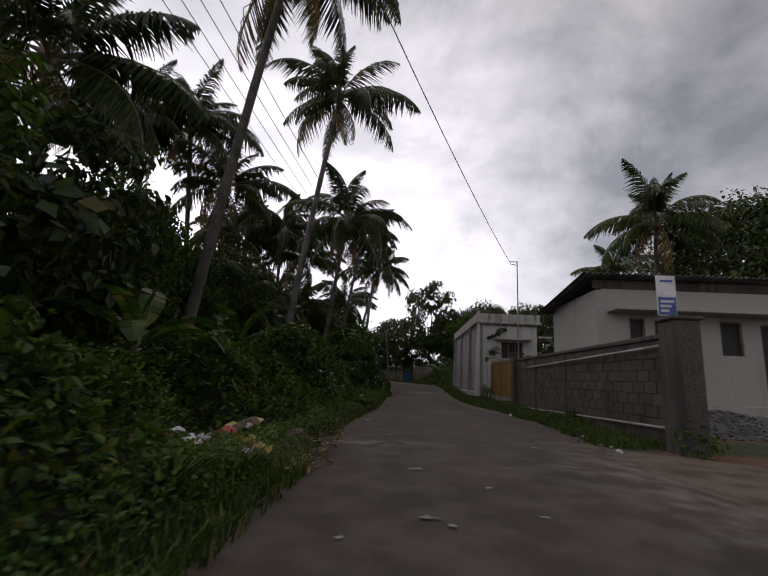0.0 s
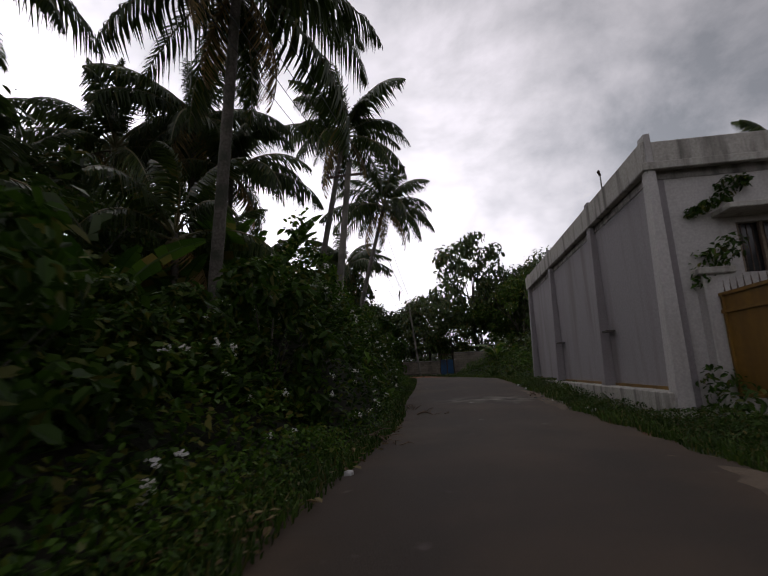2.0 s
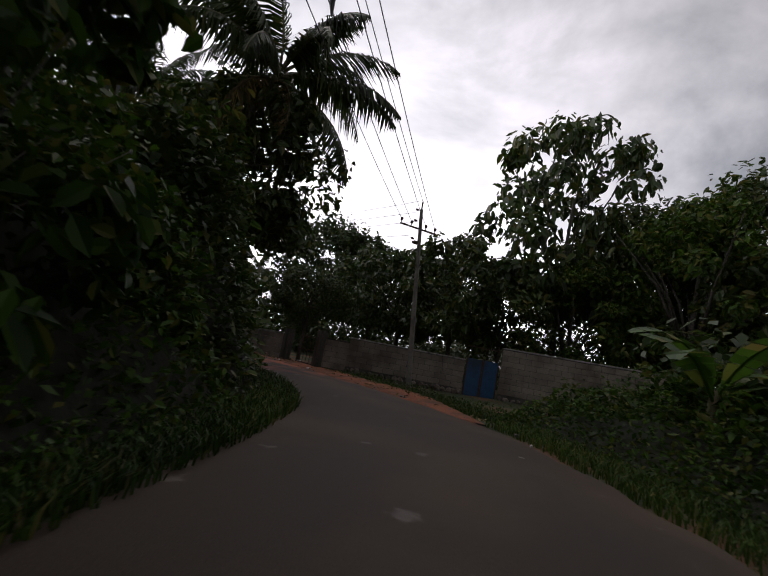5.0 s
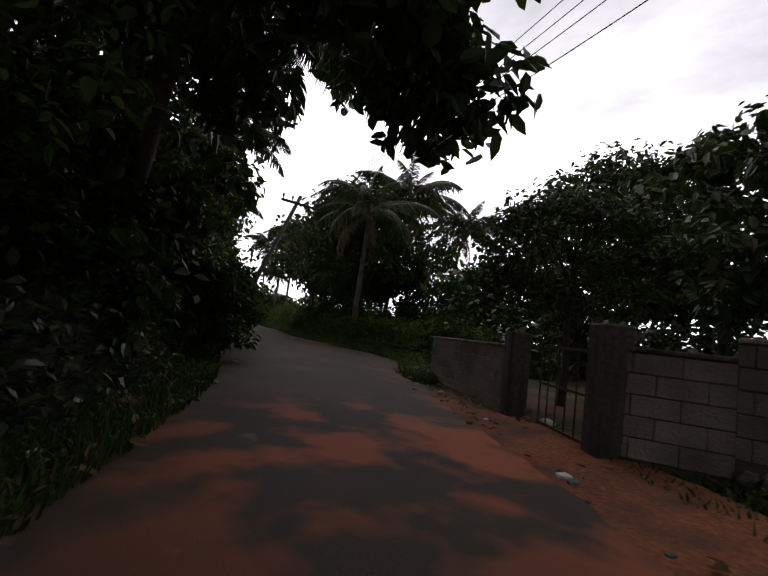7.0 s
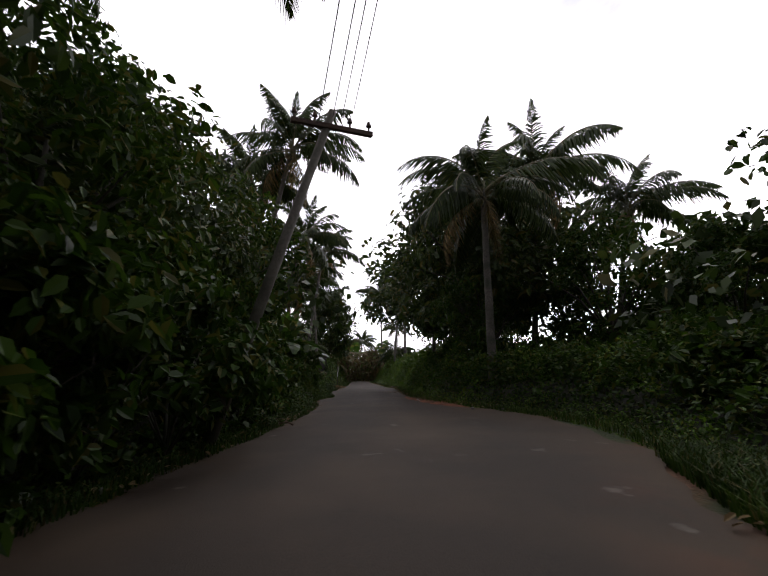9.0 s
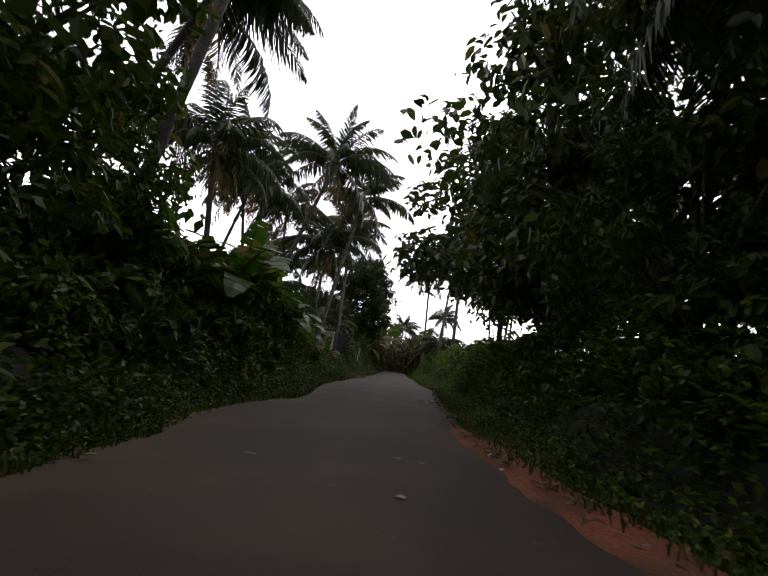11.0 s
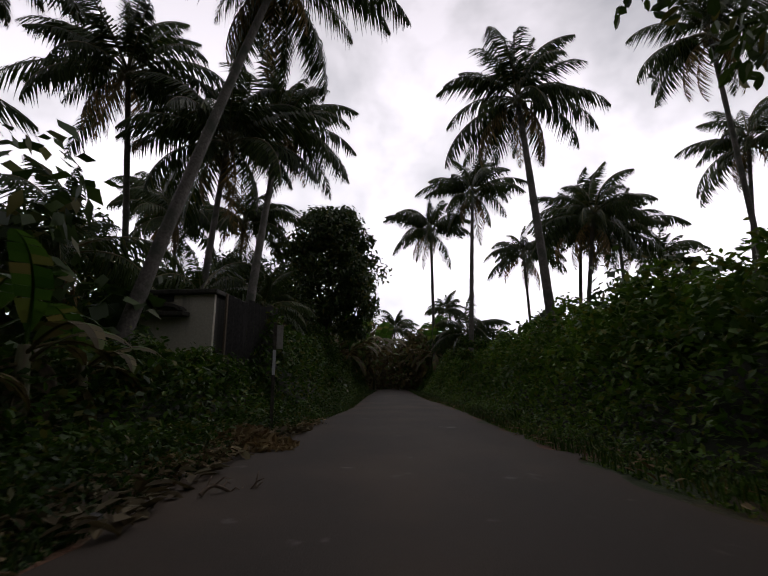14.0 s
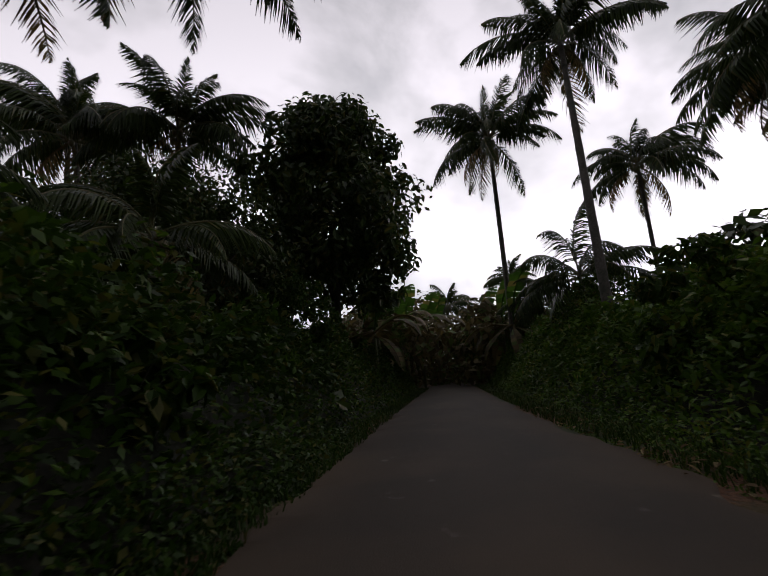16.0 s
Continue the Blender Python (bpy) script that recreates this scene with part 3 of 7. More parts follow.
def frond_mesh(length, arch, droop, seed, pairs=64, mat=None, width=1.0, raggedness=0.12):
    """One coconut frond along +x, arching up then down; leaflets hang from the stalk."""
    rng = np.random.default_rng(seed)
    n = 16
    u = np.linspace(0, 1, n)
    ang = arch - (arch + droop) * u ** 1.25
    seg = length / (n - 1)
    x = np.r_[0, np.cumsum(np.cos(ang[:-1]) * seg)]
    z = np.r_[0, np.cumsum(np.sin(ang[:-1]) * seg)]
    y = 0.10 * length * rng.uniform(-0.5, 0.5) * u ** 2
    stalk = np.stack([x, y, z], 1)
    verts, faces = tube(stalk, list(0.05 * (1 - u) + 0.008), 5, False)
    quads = []
    for side in (-1, 1):
        for k in range(pairs):
            t = 0.16 + 0.84 * (k + rng.uniform(0, 0.6)) / pairs
            if t > 0.995 or rng.uniform() < raggedness:
                continue
            p = np.array([np.interp(t, u, stalk[:, c]) for c in range(3)])
            q = np.array([np.interp(min(t + 0.03, 1), u, stalk[:, c]) for c in range(3)])
            along = (q - p) / (np.linalg.norm(q - p) + 1e-9)
            ln = width * length * 0.23 * (math.sin(math.pi * min(1, 0.12 + 0.9 * t)) ** 0.7 + 0.12) * rng.uniform(0.65, 1.15)
            out = np.array([0, side, 0.0])
            d = out * rng.uniform(0.55, 0.85) + along * (0.45 + 0.5 * t) + np.array([0, 0, -rng.uniform(0.35, 0.75)])
            d /= np.linalg.norm(d)
            w = 0.038 * length / 4.5
            mid_p = p + d * ln * 0.55 + np.array([0, 0, -0.05 * ln])
            tip = p + d * ln * 0.92 + np.array([0, 0, -rng.uniform(0.4, 0.75) * ln])
            quads.append([p - along * w * 0.6, p + along * w * 0.6, mid_p + along * w, mid_p - along * w])
            quads.append([mid_p - along * w, mid_p + along * w, tip + along * w * 0.15, tip - along * w * 0.15])
    me = quads_mesh("leaflets", np.array(quads), mat)
    sm = bpy.data.meshes.new("stalk")
    sm.from_pydata([tuple(v) for v in verts], [], faces)
    sm.materials.append(M_RACHIS if mat is M_FROND else M_FROND_DRY)
    bm = bmesh.new()
    bm.from_mesh(me)
    bm.from_mesh(sm)
    # the stalk takes the second material slot
    bm.faces.ensure_lookup_table()
    for f in bm.faces[len(quads):]:
        f.material_index = 1
    both = bpy.data.meshes.new("frond")
    bm.to_mesh(both)
    bm.free()
    both.materials.append(mat)
    both.materials.append(sm.materials[0])
    return both


FRONDS = [frond_mesh(4.6, radians(a), radians(d), 40 + i, 76, M_FROND, 0.8, r) for i, (a, d, r) in enumerate(
    [(36, 48, 0.06), (28, 62, 0.12), (44, 40, 0.05), (18, 70, 0.18), (24, 82, 0.22), (52, 30, 0.05)])]
DRY_FRONDS = [frond_mesh(4.0, radians(10), radians(80), 61, mat=M_FROND_DRY, raggedness=0.35, width=0.8), frond_mesh(3.6, radians(-10), radians(75), 62, mat=M_FROND_DRY, raggedness=0.3, width=0.8)]
NUT_MESH = None


def nut_mesh():
    bm = bmesh.new()
    bmesh.ops.create_icosphere(bm, subdivisions=2, radius=0.13)
    for v in bm.verts:
        v.co.z *= 1.3
        v.co.x *= 1 + 0.1 * v.co.z
    me = bpy.data.meshes.new("coconut")
    bm.to_mesh(me)
    bm.free()
    me.materials.append(M_NUT)
    return me


def palm(bx, by, cx, cy, cz, seed, fronds=25, size=1.0):
    rng = np.random.default_rng(seed)
    z0 = rise(by) - 0.15
    root = empty("coconut_palm", bx, by, z0, "tall coconut palm with ringed grey trunk and drooping fronds", "palm tree", "coconut palms")
    dx, dy, h = cx - bx, cy - by, cz - z0
    n = 26
    pts, rad = [], []
    bend = rng.uniform(0.9, 1.2)
    for i in range(n + 1):
        u = i / n
        pts.append((dx * u ** bend, dy * u ** bend, h * u))
        flare = 0.10 * math.exp(-u * 16)
        ring = 0.008 * (i % 2)
        rad.append((0.165 - 0.06 * u + flare + ring) * min(1.0, size * 1.05))
    v, f = tube(pts, rad, 10)
    link_mesh("trunk", v, f, M_PALM_BARK, root, smooth=True)
    top = Vector((dx, dy, h))
    for i in range(fronds):
        u = i / fronds
        w = i * 2.39996 + rng.uniform(-0.45, 0.45)
        tilt = 78 - 150 * u ** 0.9 + rng.uniform(-19, 19)
        me = FRONDS[(int(5 - 4.9 * u) + rng.integers(0, 2)) % 6] if u < 0.88 else DRY_FRONDS[i % 2]
        ob = new("frond", me)
        ob.parent = root
        s = size * rng.uniform(0.74, 1.14) * (0.8 + 0.2 * min(1, u * 4))
        ob.matrix_basis = Matrix.Translation(top + Vector((0, 0, -0.35 * u))) @ pose(0, 0, 0, rng.uniform(-14, 14), 0, math.degrees(w)) @ pose(0, 0, 0, 0, -tilt * 0.62, 0) @ Matrix.Scale(s, 4)
    for i in range(int(rng.integers(4, 9))):
        w = rng.uniform(0, 6.28)
        ob = new("coconut", NUT_MESH)
        ob.parent = root
        ob.matrix_basis = Matrix.Translation(top + Vector((0.26 * math.cos(w), 0.26 * math.sin(w), -0.32 - rng.uniform(0, 0.3))))
    return root


NUT_MESH = nut_mesh()


def banana_leaf_mesh(length, width, arch, droop, seed):
    rng = np.random.default_rng(seed)
    n = 12
    u = np.linspace(0, 1, n)
    ang = arch - (arch + droop) * u ** 1.5
    seg = length / (n - 1)
    x = np.r_[0, np.cumsum(np.cos(ang[:-1]) * seg)]
    z = np.r_[0, np.cumsum(np.sin(ang[:-1]) * seg)]
    verts, faces = [], []
    prof = np.where(u < 0.18, 0.03, np.sin(np.pi * np.clip((u - 0.14) / 0.88, 0, 1)) ** 0.55)
    for i in range(n - 1):
        # torn blades: each strip its own quads, a little apart
        for side in (-1, 1):
            gap = max(0.0, rng.uniform(-0.12, 0.12)) if u[i] > 0.3 else 0.0
            i1 = i + 1 - gap
            xa, za, xb, zb = x[i], z[i], np.interp(i1, range(n), x), np.interp(i1, range(n), z)
            wa, wb = width * prof[i] * 0.5, width * np.interp(i1, range(n), prof) * 0.5
            sag = rng.uniform(0.05, 0.35)
            o = len(verts)
            verts += [(xa, 0, za), (xb, 0, zb), (xb, side * wb, zb + 0.12 * wb - sag * wb), (xa, side * wa, za + 0.12 * wa - sag * wa * 0.9)]
            faces.append((o, o + 1, o + 2, o + 3))
    tv, tf = tube(list(zip(x, [0.0] * n, z - 0.012)), list(0.035 * (1 - u) + 0.006), 5, False)
    o = len(verts)
    me = bpy.data.meshes.new("banana_leaf")
    me.from_pydata([tuple(map(float, v)) for v in verts + [tuple(p) for p in tv]], [], faces + [tuple(i + o for i in f) for f in tf])
    me.materials.append(M_BANANA)
    me.update()
    return me


BANANA_LEAVES = [banana_leaf_mesh(l, w, radians(a), radians(d), 80 + i) for i, (l, w, a, d) in enumerate([(2.3, 0.62, 70, 10), (2.4, 0.6, 55, 40), (2.2, 0.55, 45, 65), (2.0, 0.5, 78, -20)])]


def banana(x, y, h, seed, z=None):
    rng = np.random.default_rng(seed)
    root = empty("banana_plant", x, y, (rise(y) if z is None else z) - 0.05, "banana plant with broad torn green leaves", "banana plant", "banana plants")
    v, f = tube([(0, 0, 0), (0.02, 0.03, h * 0.3), (0.05, 0.02, h * 0.55)], [0.13, 0.11, 0.07], 9)
    link_mesh("stem", v, f, M_BANANA_STEM, root, smooth=True)
    for i in range(9):
        w = i * 137.5 + rng.uniform(-25, 25)
        ob = new("leaf", BANANA_LEAVES[(3, 0, 0, 1, 1, 2, 2, 1, 2)[i]])
        ob.parent = root
        s = h / 3.6 * rng.uniform(0.85, 1.15)
        ob.matrix_basis = Matrix.Translation((0.05, 0.02, h * 0.52 - 0.02 * i)) @ pose(0, 0, 0, rng.uniform(-15, 15), rng.uniform(-12, 12), w) @ Matrix.Scale(s, 4)
    return root


def sample_strip(line, side, d0, d1, n, rng, s0=None, s1=None, near=1.0):
    """Random points beside an edge line between d0 and d1 metres out; side +1: to the left of its course."""
    seg = np.diff(line, axis=0)
    length = np.r_[0, np.cumsum(np.linalg.norm(seg, axis=1))]
    s = rng.uniform(s0 if s0 is not None else 0, s1 if s1 is not None else length[-1], n)
    x, y = np.interp(s, length, line[:, 0]), np.interp(s, length, line[:, 1])
    e = 0.6
    tx, ty = np.interp(s + e, length, line[:, 0]) - np.interp(s - e, length, line[:, 0]), np.interp(s + e, length, line[:, 1]) - np.interp(s - e, length, line[:, 1])
    k = np.hypot(tx, ty) + 1e-9
    d = d0 + (d1 - d0) * rng.uniform(0, 1, n) ** near
    return x - ty / k * d * side, y + tx / k * d * side, d, s


def rise_a(y):
    u = np.clip((y - 26) / 15, 0, 1)
    return 0.5 * u * u * (3 - 2 * u)


def lump(x, y, scale, seed):
    return np.array([noise.noise(Vector((a * scale, b * scale, seed))) for a, b in zip(x, y)])


BANKS = {}


def undergrowth(name, line, side, s0, s1, width, height, seed, density=140, leaf=0.09, mat=None, start=0.0, label="", ramp=1.4, core=True, lumps=0.55, shell=0.5):
    """A bank of mixed leaves beside the road: a core sheet coloured near-black as shade, loose leaves over it."""
    rng = np.random.default_rng(seed)
    mat = mat or M_LEAF

    def top(x, y, d):
        rampv = np.clip((d - start) / ramp, 0, 1)
        rampv = rampv * rampv * (3 - 2 * rampv)
        lift = 1 + lumps * (lump(x, y, 0.55, seed * 1.7) + 0.5 * lump(x, y, 1.5, seed * 2.3))
        return np.maximum(height * rampv * lift, 0.03)

    def ends(s):
        return np.clip((s - s0) / 1.6, 0.02, 1) ** 0.6 * np.clip((s1 - s) / 1.6, 0.02, 1) ** 0.6

    n = int(density * (s1 - s0) * width)
    x, y, d, s = sample_strip(line, side, start, start + width, n, rng, s0, s1, 1.7)
    h = top(x, y, d) * ends(s)
    under = rng.uniform(0, 1, n) ** 1.6
    z = rise_a(y) + h * (1 - under * shell) + rng.uniform(-0.02, 0.1, n) * np.minimum(1, h)
    front = np.clip(1 - (d - start) / (ramp * 1.3), 0, 1)
    z = np.where(rng.uniform(0, 1, n) < front * 0.8, rise_a(y) + h * rng.uniform(0, 1, n), z)
    normals = np.tile(np.array([0, 0, 1.0]), (n, 1))
    outer = (under < 0.05) & (h > 0.25)
    BANKS[seed] = np.stack([x, y, z], 1)[outer]
    near = np.clip((d - start) / 2.2, 0, 1)
    quads = leaf_quads(np.stack([x, y, z], 1), normals, leaf * (0.42 + 0.7 * near), rng, 1.8)
    ob = new(name, quads_mesh(name, quads, mat))
    tagged(ob, label or "dense green roadside undergrowth of small leaves", "undergrowth", kind="stuff")
    # added sheet under the leaves; its dark colour stands in for inner shade
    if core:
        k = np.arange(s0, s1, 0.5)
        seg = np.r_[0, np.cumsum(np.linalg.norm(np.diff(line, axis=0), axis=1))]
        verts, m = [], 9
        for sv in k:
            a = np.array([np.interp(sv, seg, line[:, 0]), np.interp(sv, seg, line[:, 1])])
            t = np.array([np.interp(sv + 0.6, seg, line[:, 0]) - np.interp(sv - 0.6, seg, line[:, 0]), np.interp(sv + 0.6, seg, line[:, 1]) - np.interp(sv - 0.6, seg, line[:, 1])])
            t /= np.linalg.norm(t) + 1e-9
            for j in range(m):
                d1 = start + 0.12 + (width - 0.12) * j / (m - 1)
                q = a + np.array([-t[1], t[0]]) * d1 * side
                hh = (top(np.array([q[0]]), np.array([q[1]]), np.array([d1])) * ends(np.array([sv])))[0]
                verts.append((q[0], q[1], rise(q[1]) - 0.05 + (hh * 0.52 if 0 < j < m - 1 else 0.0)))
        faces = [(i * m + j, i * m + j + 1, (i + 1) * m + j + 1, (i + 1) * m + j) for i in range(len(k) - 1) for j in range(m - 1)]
        c = link_mesh("undergrowth_bank", verts, faces, M_BANK_SHADE, smooth=True)
        tagged(c, "near-black core sheet coloured as the shade inside the undergrowth", "undergrowth", kind="stuff")
    return ob


def grass_strip(line, side, s0, s1, d0, d1, n, seed, height=0.22, mat=None):
    rng = np.random.default_rng(seed)
    x, y, d, s = sample_strip(line, side, d0, d1, n, rng, s0, s1)
    base = np.stack([x, y, rise_a(y)], 1)
    h = height * rng.uniform(0.4, 1.3, n)
    w = rng.uniform(0, 6.283, n)
    lean = np.stack([np.cos(w), np.sin(w), np.zeros(n)], 1) * (h * rng.uniform(0.2, 0.9, n))[:, None]
    acr = np.stack([-np.sin(w), np.cos(w), np.zeros(n)], 1) * 0.008
    up = np.zeros((n, 3))
    up[:, 2] = h
    m1 = base + lean * 0.35 + up * 0.7
    tip = base + lean + up * 0.95
    quads = np.concatenate([np.stack([base - acr, base + acr, m1 + acr, m1 - acr], 1), np.stack([m1 - acr, m1 + acr, tip + acr * 0.1, tip - acr * 0.1], 1)])
    ob = new("verge_grass", quads_mesh("verge_grass", quads, mat or M_GRASS))
    return tagged(ob, "short green grass along the road edge", "grass", kind="stuff")


def along(line, x, y):
    """How far along a line its point nearest to (x, y) lies."""
    k = int(np.argmin(np.hypot(line[:, 0] - x, line[:, 1] - y)))
    return float(np.linalg.norm(np.diff(line[:k + 1], axis=0), axis=1).sum())


# ---- buildings on the first stretch ----
# Their road side runs along this direction; local x points away from the road, local y along it.
TURN = 2.46
SITE = pose(2.93, 25.45, 0, 0, 0, TURN)


def site_empty(name, label, category, group=""):
    e = new(name)
    e.matrix_world = SITE
    return tagged(e, label, category, group)


def flat_roof_house():
    house = site_empty("flat_roof_house", "flat-roofed house with white front, pale lilac side wall and stained parapet", "house")
    bm = bmesh.new()
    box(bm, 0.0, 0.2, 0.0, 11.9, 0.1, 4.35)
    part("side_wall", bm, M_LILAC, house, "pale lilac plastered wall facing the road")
    # front wall with a window opening
    for x0, x1, z0, z1 in ((0.2, 1.22, 0.1, 4.35), (2.42, 3.2, 0.1, 4.35), (1.22, 2.42, 0.1, 2.42), (1.22, 2.42, 3.3, 4.35)):
        part("front_wall", box(bmesh.new(), x0, x1, 0.0, 0.2, z0, z1), M_WHITE, house, "white plastered front wall with dark mildew")
    bm = bmesh.new()
    box(bm, 3.0, 3.2, 0.2, 11.7, 0.1, 4.35)
    part("far_side_wall", bm, M_WHITE, house)
    bm = bmesh.new()
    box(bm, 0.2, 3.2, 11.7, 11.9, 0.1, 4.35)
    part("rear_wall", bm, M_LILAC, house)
    bm = bmesh.new()
    box(bm, -0.02, 3.22, -0.02, 11.92, 4.2, 4.38)
    part("roof_slab", bm, M_CONCRETE, house, "grey concrete roof slab")
    # parapet: four low walls, with a projecting band
    for name, c in (("parapet", (-0.16, 0.0, -0.16, 12.05, 4.36, 4.9)), ("parapet", (0.0, 3.35, -0.16, 0.0, 4.36, 4.88)), ("parapet", (3.2, 3.36, 0.0, 12.05, 4.36, 4.88)), ("parapet", (0.0, 3.2, 11.9, 12.05, 4.36, 4.88))):
        bm = bmesh.new()
        box(bm, *c, bevel=0.02)
        part(name, bm, M_PLASTER_DIRTY, house, "rain-stained parapet")
    bm = bmesh.new()
    box(bm, -0.22, 3.42, -0.24, -0.16, 4.32, 4.46, bevel=0.01)
    part("parapet_ledge", bm, M_PLASTER_DIRTY, house)
    # corner pillar and buttresses that widen towards the ground
    for y in (-0.06, 3.25, 7.75, 11.8):
        bm = bmesh.new()
        box(bm, -0.1, 0.0, y - 0.13, y + 0.13, 0.1, 5.02)
        for v in bm.verts:
            if v.co.z < 1 and v.co.x < -0.05:
                v.co.x -= 0.16
        part("buttress", bm, M_LILAC if y > 1 else M_WHITE, house)
    bm = bmesh.new()
    box(bm, -0.3, 0.06, -0.1, 12.1, 0.0, 0.5, bevel=0.02)
    part("plinth", bm, M_PLASTER_DIRTY, house, "damp cement plinth")
    bm = bmesh.new()
    box(bm, -0.02, 0.0, 0.2, 11.8, 0.5, 0.56)
    part("plinth_band", bm, M_YELLOW, house, "yellowed band over the plinth")
    for y in (3.0, 7.5):
        bm = bmesh.new()
        box(bm, -0.2, 0.0, y - 0.28, y, 1.72, 1.76)
        part("ledge_stone", bm, M_CONCRETE_DARK, house)
    bm = bmesh.new()
    box(bm, 0.85, 2.8, -0.55, 0.0, 3.4, 3.5, bevel=0.015)
    part("sunshade", bm, M_PLASTER_DIRTY, house, "concrete sunshade over the window")
    bm = bmesh.new()
    box(bm, 3.36, 4.1, 0.2, 3.2, 3.62, 3.74, bevel=0.015)
    part("side_slab", bm, M_PLASTER_DIRTY, house)
    window = part("window", box(bmesh.new(), 1.22, 2.42, 0.12, 0.15, 2.42, 3.3), M_GLASS, house, "dark barred window")
    for x in (1.22, 1.60, 2.0, 2.37):
        part("window_frame", box(bmesh.new(), x, x + 0.05, 0.03, 0.1, 2.42, 3.3), M_WOOD, window)
    for i in range(12):
        x = 1.3 + i * 0.092
        part("window_bar", box(bmesh.new(), x, x + 0.012, 0.04, 0.055, 2.44, 3.28), M_IRON, window)
    # things on the roof that belong to the house
    v, f = tube([(0.3, 3.1, 4.9), (0.3, 3.1, 5.7)], [0.018, 0.018], 6)
    part_ob = link_mesh("vent_pipe", v, f, M_STEEL, house)
    v, f = tube([(0.3, 3.1, 5.7), (0.24, 3.02, 5.78), (0.2, 2.95, 5.72)], [0.03, 0.035, 0.03], 6)
    link_mesh("vent_cap", v, f, M_IRON, part_ob)
    return house


def water_tank():
    tank = site_empty("water_tank", "small white plastic water tank on the flat roof", "water tank")
    v, f = tube([(0.5, 8.9, 4.38), (0.5, 8.9, 4.9), (0.5, 8.9, 5.05), (0.5, 8.9, 5.12)], [0.34, 0.34, 0.28, 0.12], 18)
    link_mesh("tank_body", v, f, M_TANK, tank, smooth=True)
    v, f = tube([(0.35, 8.3, 4.38), (0.35, 8.3, 5.35), (0.35, 8.9, 5.3)], [0.018, 0.018, 0.018], 6)
    link_mesh("inlet_pipe", v, f, M_STEEL, tank)
    return tank


def sheet_gate():
    gate = site_empty("sliding_gate", "long mustard-yellow painted sheet-metal gate with spikes", "gate")
    for y0, y1 in ((-5.25, -2.75), (-2.73, -0.25)):
        leaf = part("gate_panel", box(bmesh.new(), 0.62, 0.65, y0, y1, 0.42, 2.05, bevel=0.006), M_YELLOW, gate)
        for z in (0.42, 1.72, 2.0):
            part("gate_rail", box(bmesh.new(), 0.59, 0.619, y0, y1, z, z + 0.05), M_YELLOW, leaf)
        for k in range(2):
            y = y0 + (y1 - y0) * (0.02 + 0.94 * k)
            part("gate_stile", box(bmesh.new(), 0.585, 0.617, y, y + 0.05, 0.42, 2.05), M_YELLOW, leaf)
    for i in range(30):
        y = -5.15 + i * 0.165
        bm = bmesh.new()
        bmesh.ops.create_cone(bm, cap_ends=True, segments=5, radius1=0.012, radius2=0.002, depth=0.2, matrix=pose(0.635, y, 2.15))
        part("spike", bm, M_IRON, gate)
    part("gate_latch", box(bmesh.new(), 0.55, 0.6, -2.8, -2.7, 1.3, 1.36), M_IRON, gate)
    return gate


def gate_pillar():
    p = site_empty("gate_pillar", "white plastered gate pillar with plants on its top", "pillar")
    part("pillar_shaft", box(bmesh.new(), 0.42, 0.86, -0.24, 0.2, 0.05, 2.38, bevel=0.02), M_WHITE, p)
    part("pillar_cap", box(bmesh.new(), 0.36, 0.92, -0.3, 0.26, 2.38, 2.5, bevel=0.02), M_PLASTER_DIRTY, p)
    return p


WALL_X = 0.75


def block_courses(parent, x, y0, y1, z0, courses, length, height, mat, seed, origin=None, joint=0.012, proud=0.016):
    """Loose blocks in running bond on the face of a wall; each block an object on a shared mesh."""
    rng = random.Random(seed)
    meshes = []
    for k in range(3):
        bm = bmesh.new()
        box(bm, -proud, 0.02, 0, length - joint, 0, height - joint, bevel=0.008)
        for v in bm.verts:
            v.co += Vector((rng.uniform(-0.004, 0.004), rng.uniform(-0.003, 0.003), rng.uniform(-0.003, 0.003)))
        me = bpy.data.meshes.new("block")
        bm.to_mesh(me)
        bm.free()
        me.materials.append(mat)
        meshes.append(me)
    for c in range(courses):
        y = y0 - (0.5 * length if c % 2 else 0.0)
        while y < y1 - 0.02:
            a, b = max(y, y0), min(y + length, y1)
            if b - a > 0.08:
                ob = new("block", meshes[rng.randrange(3)])
                ob.parent = parent
                ob.matrix_basis = Matrix.Translation((x + rng.uniform(-0.004, 0.004), a, z0 + c * height)) @ Matrix.Diagonal((1, (b - a) / length, 1, 1))
            y += length
    return parent


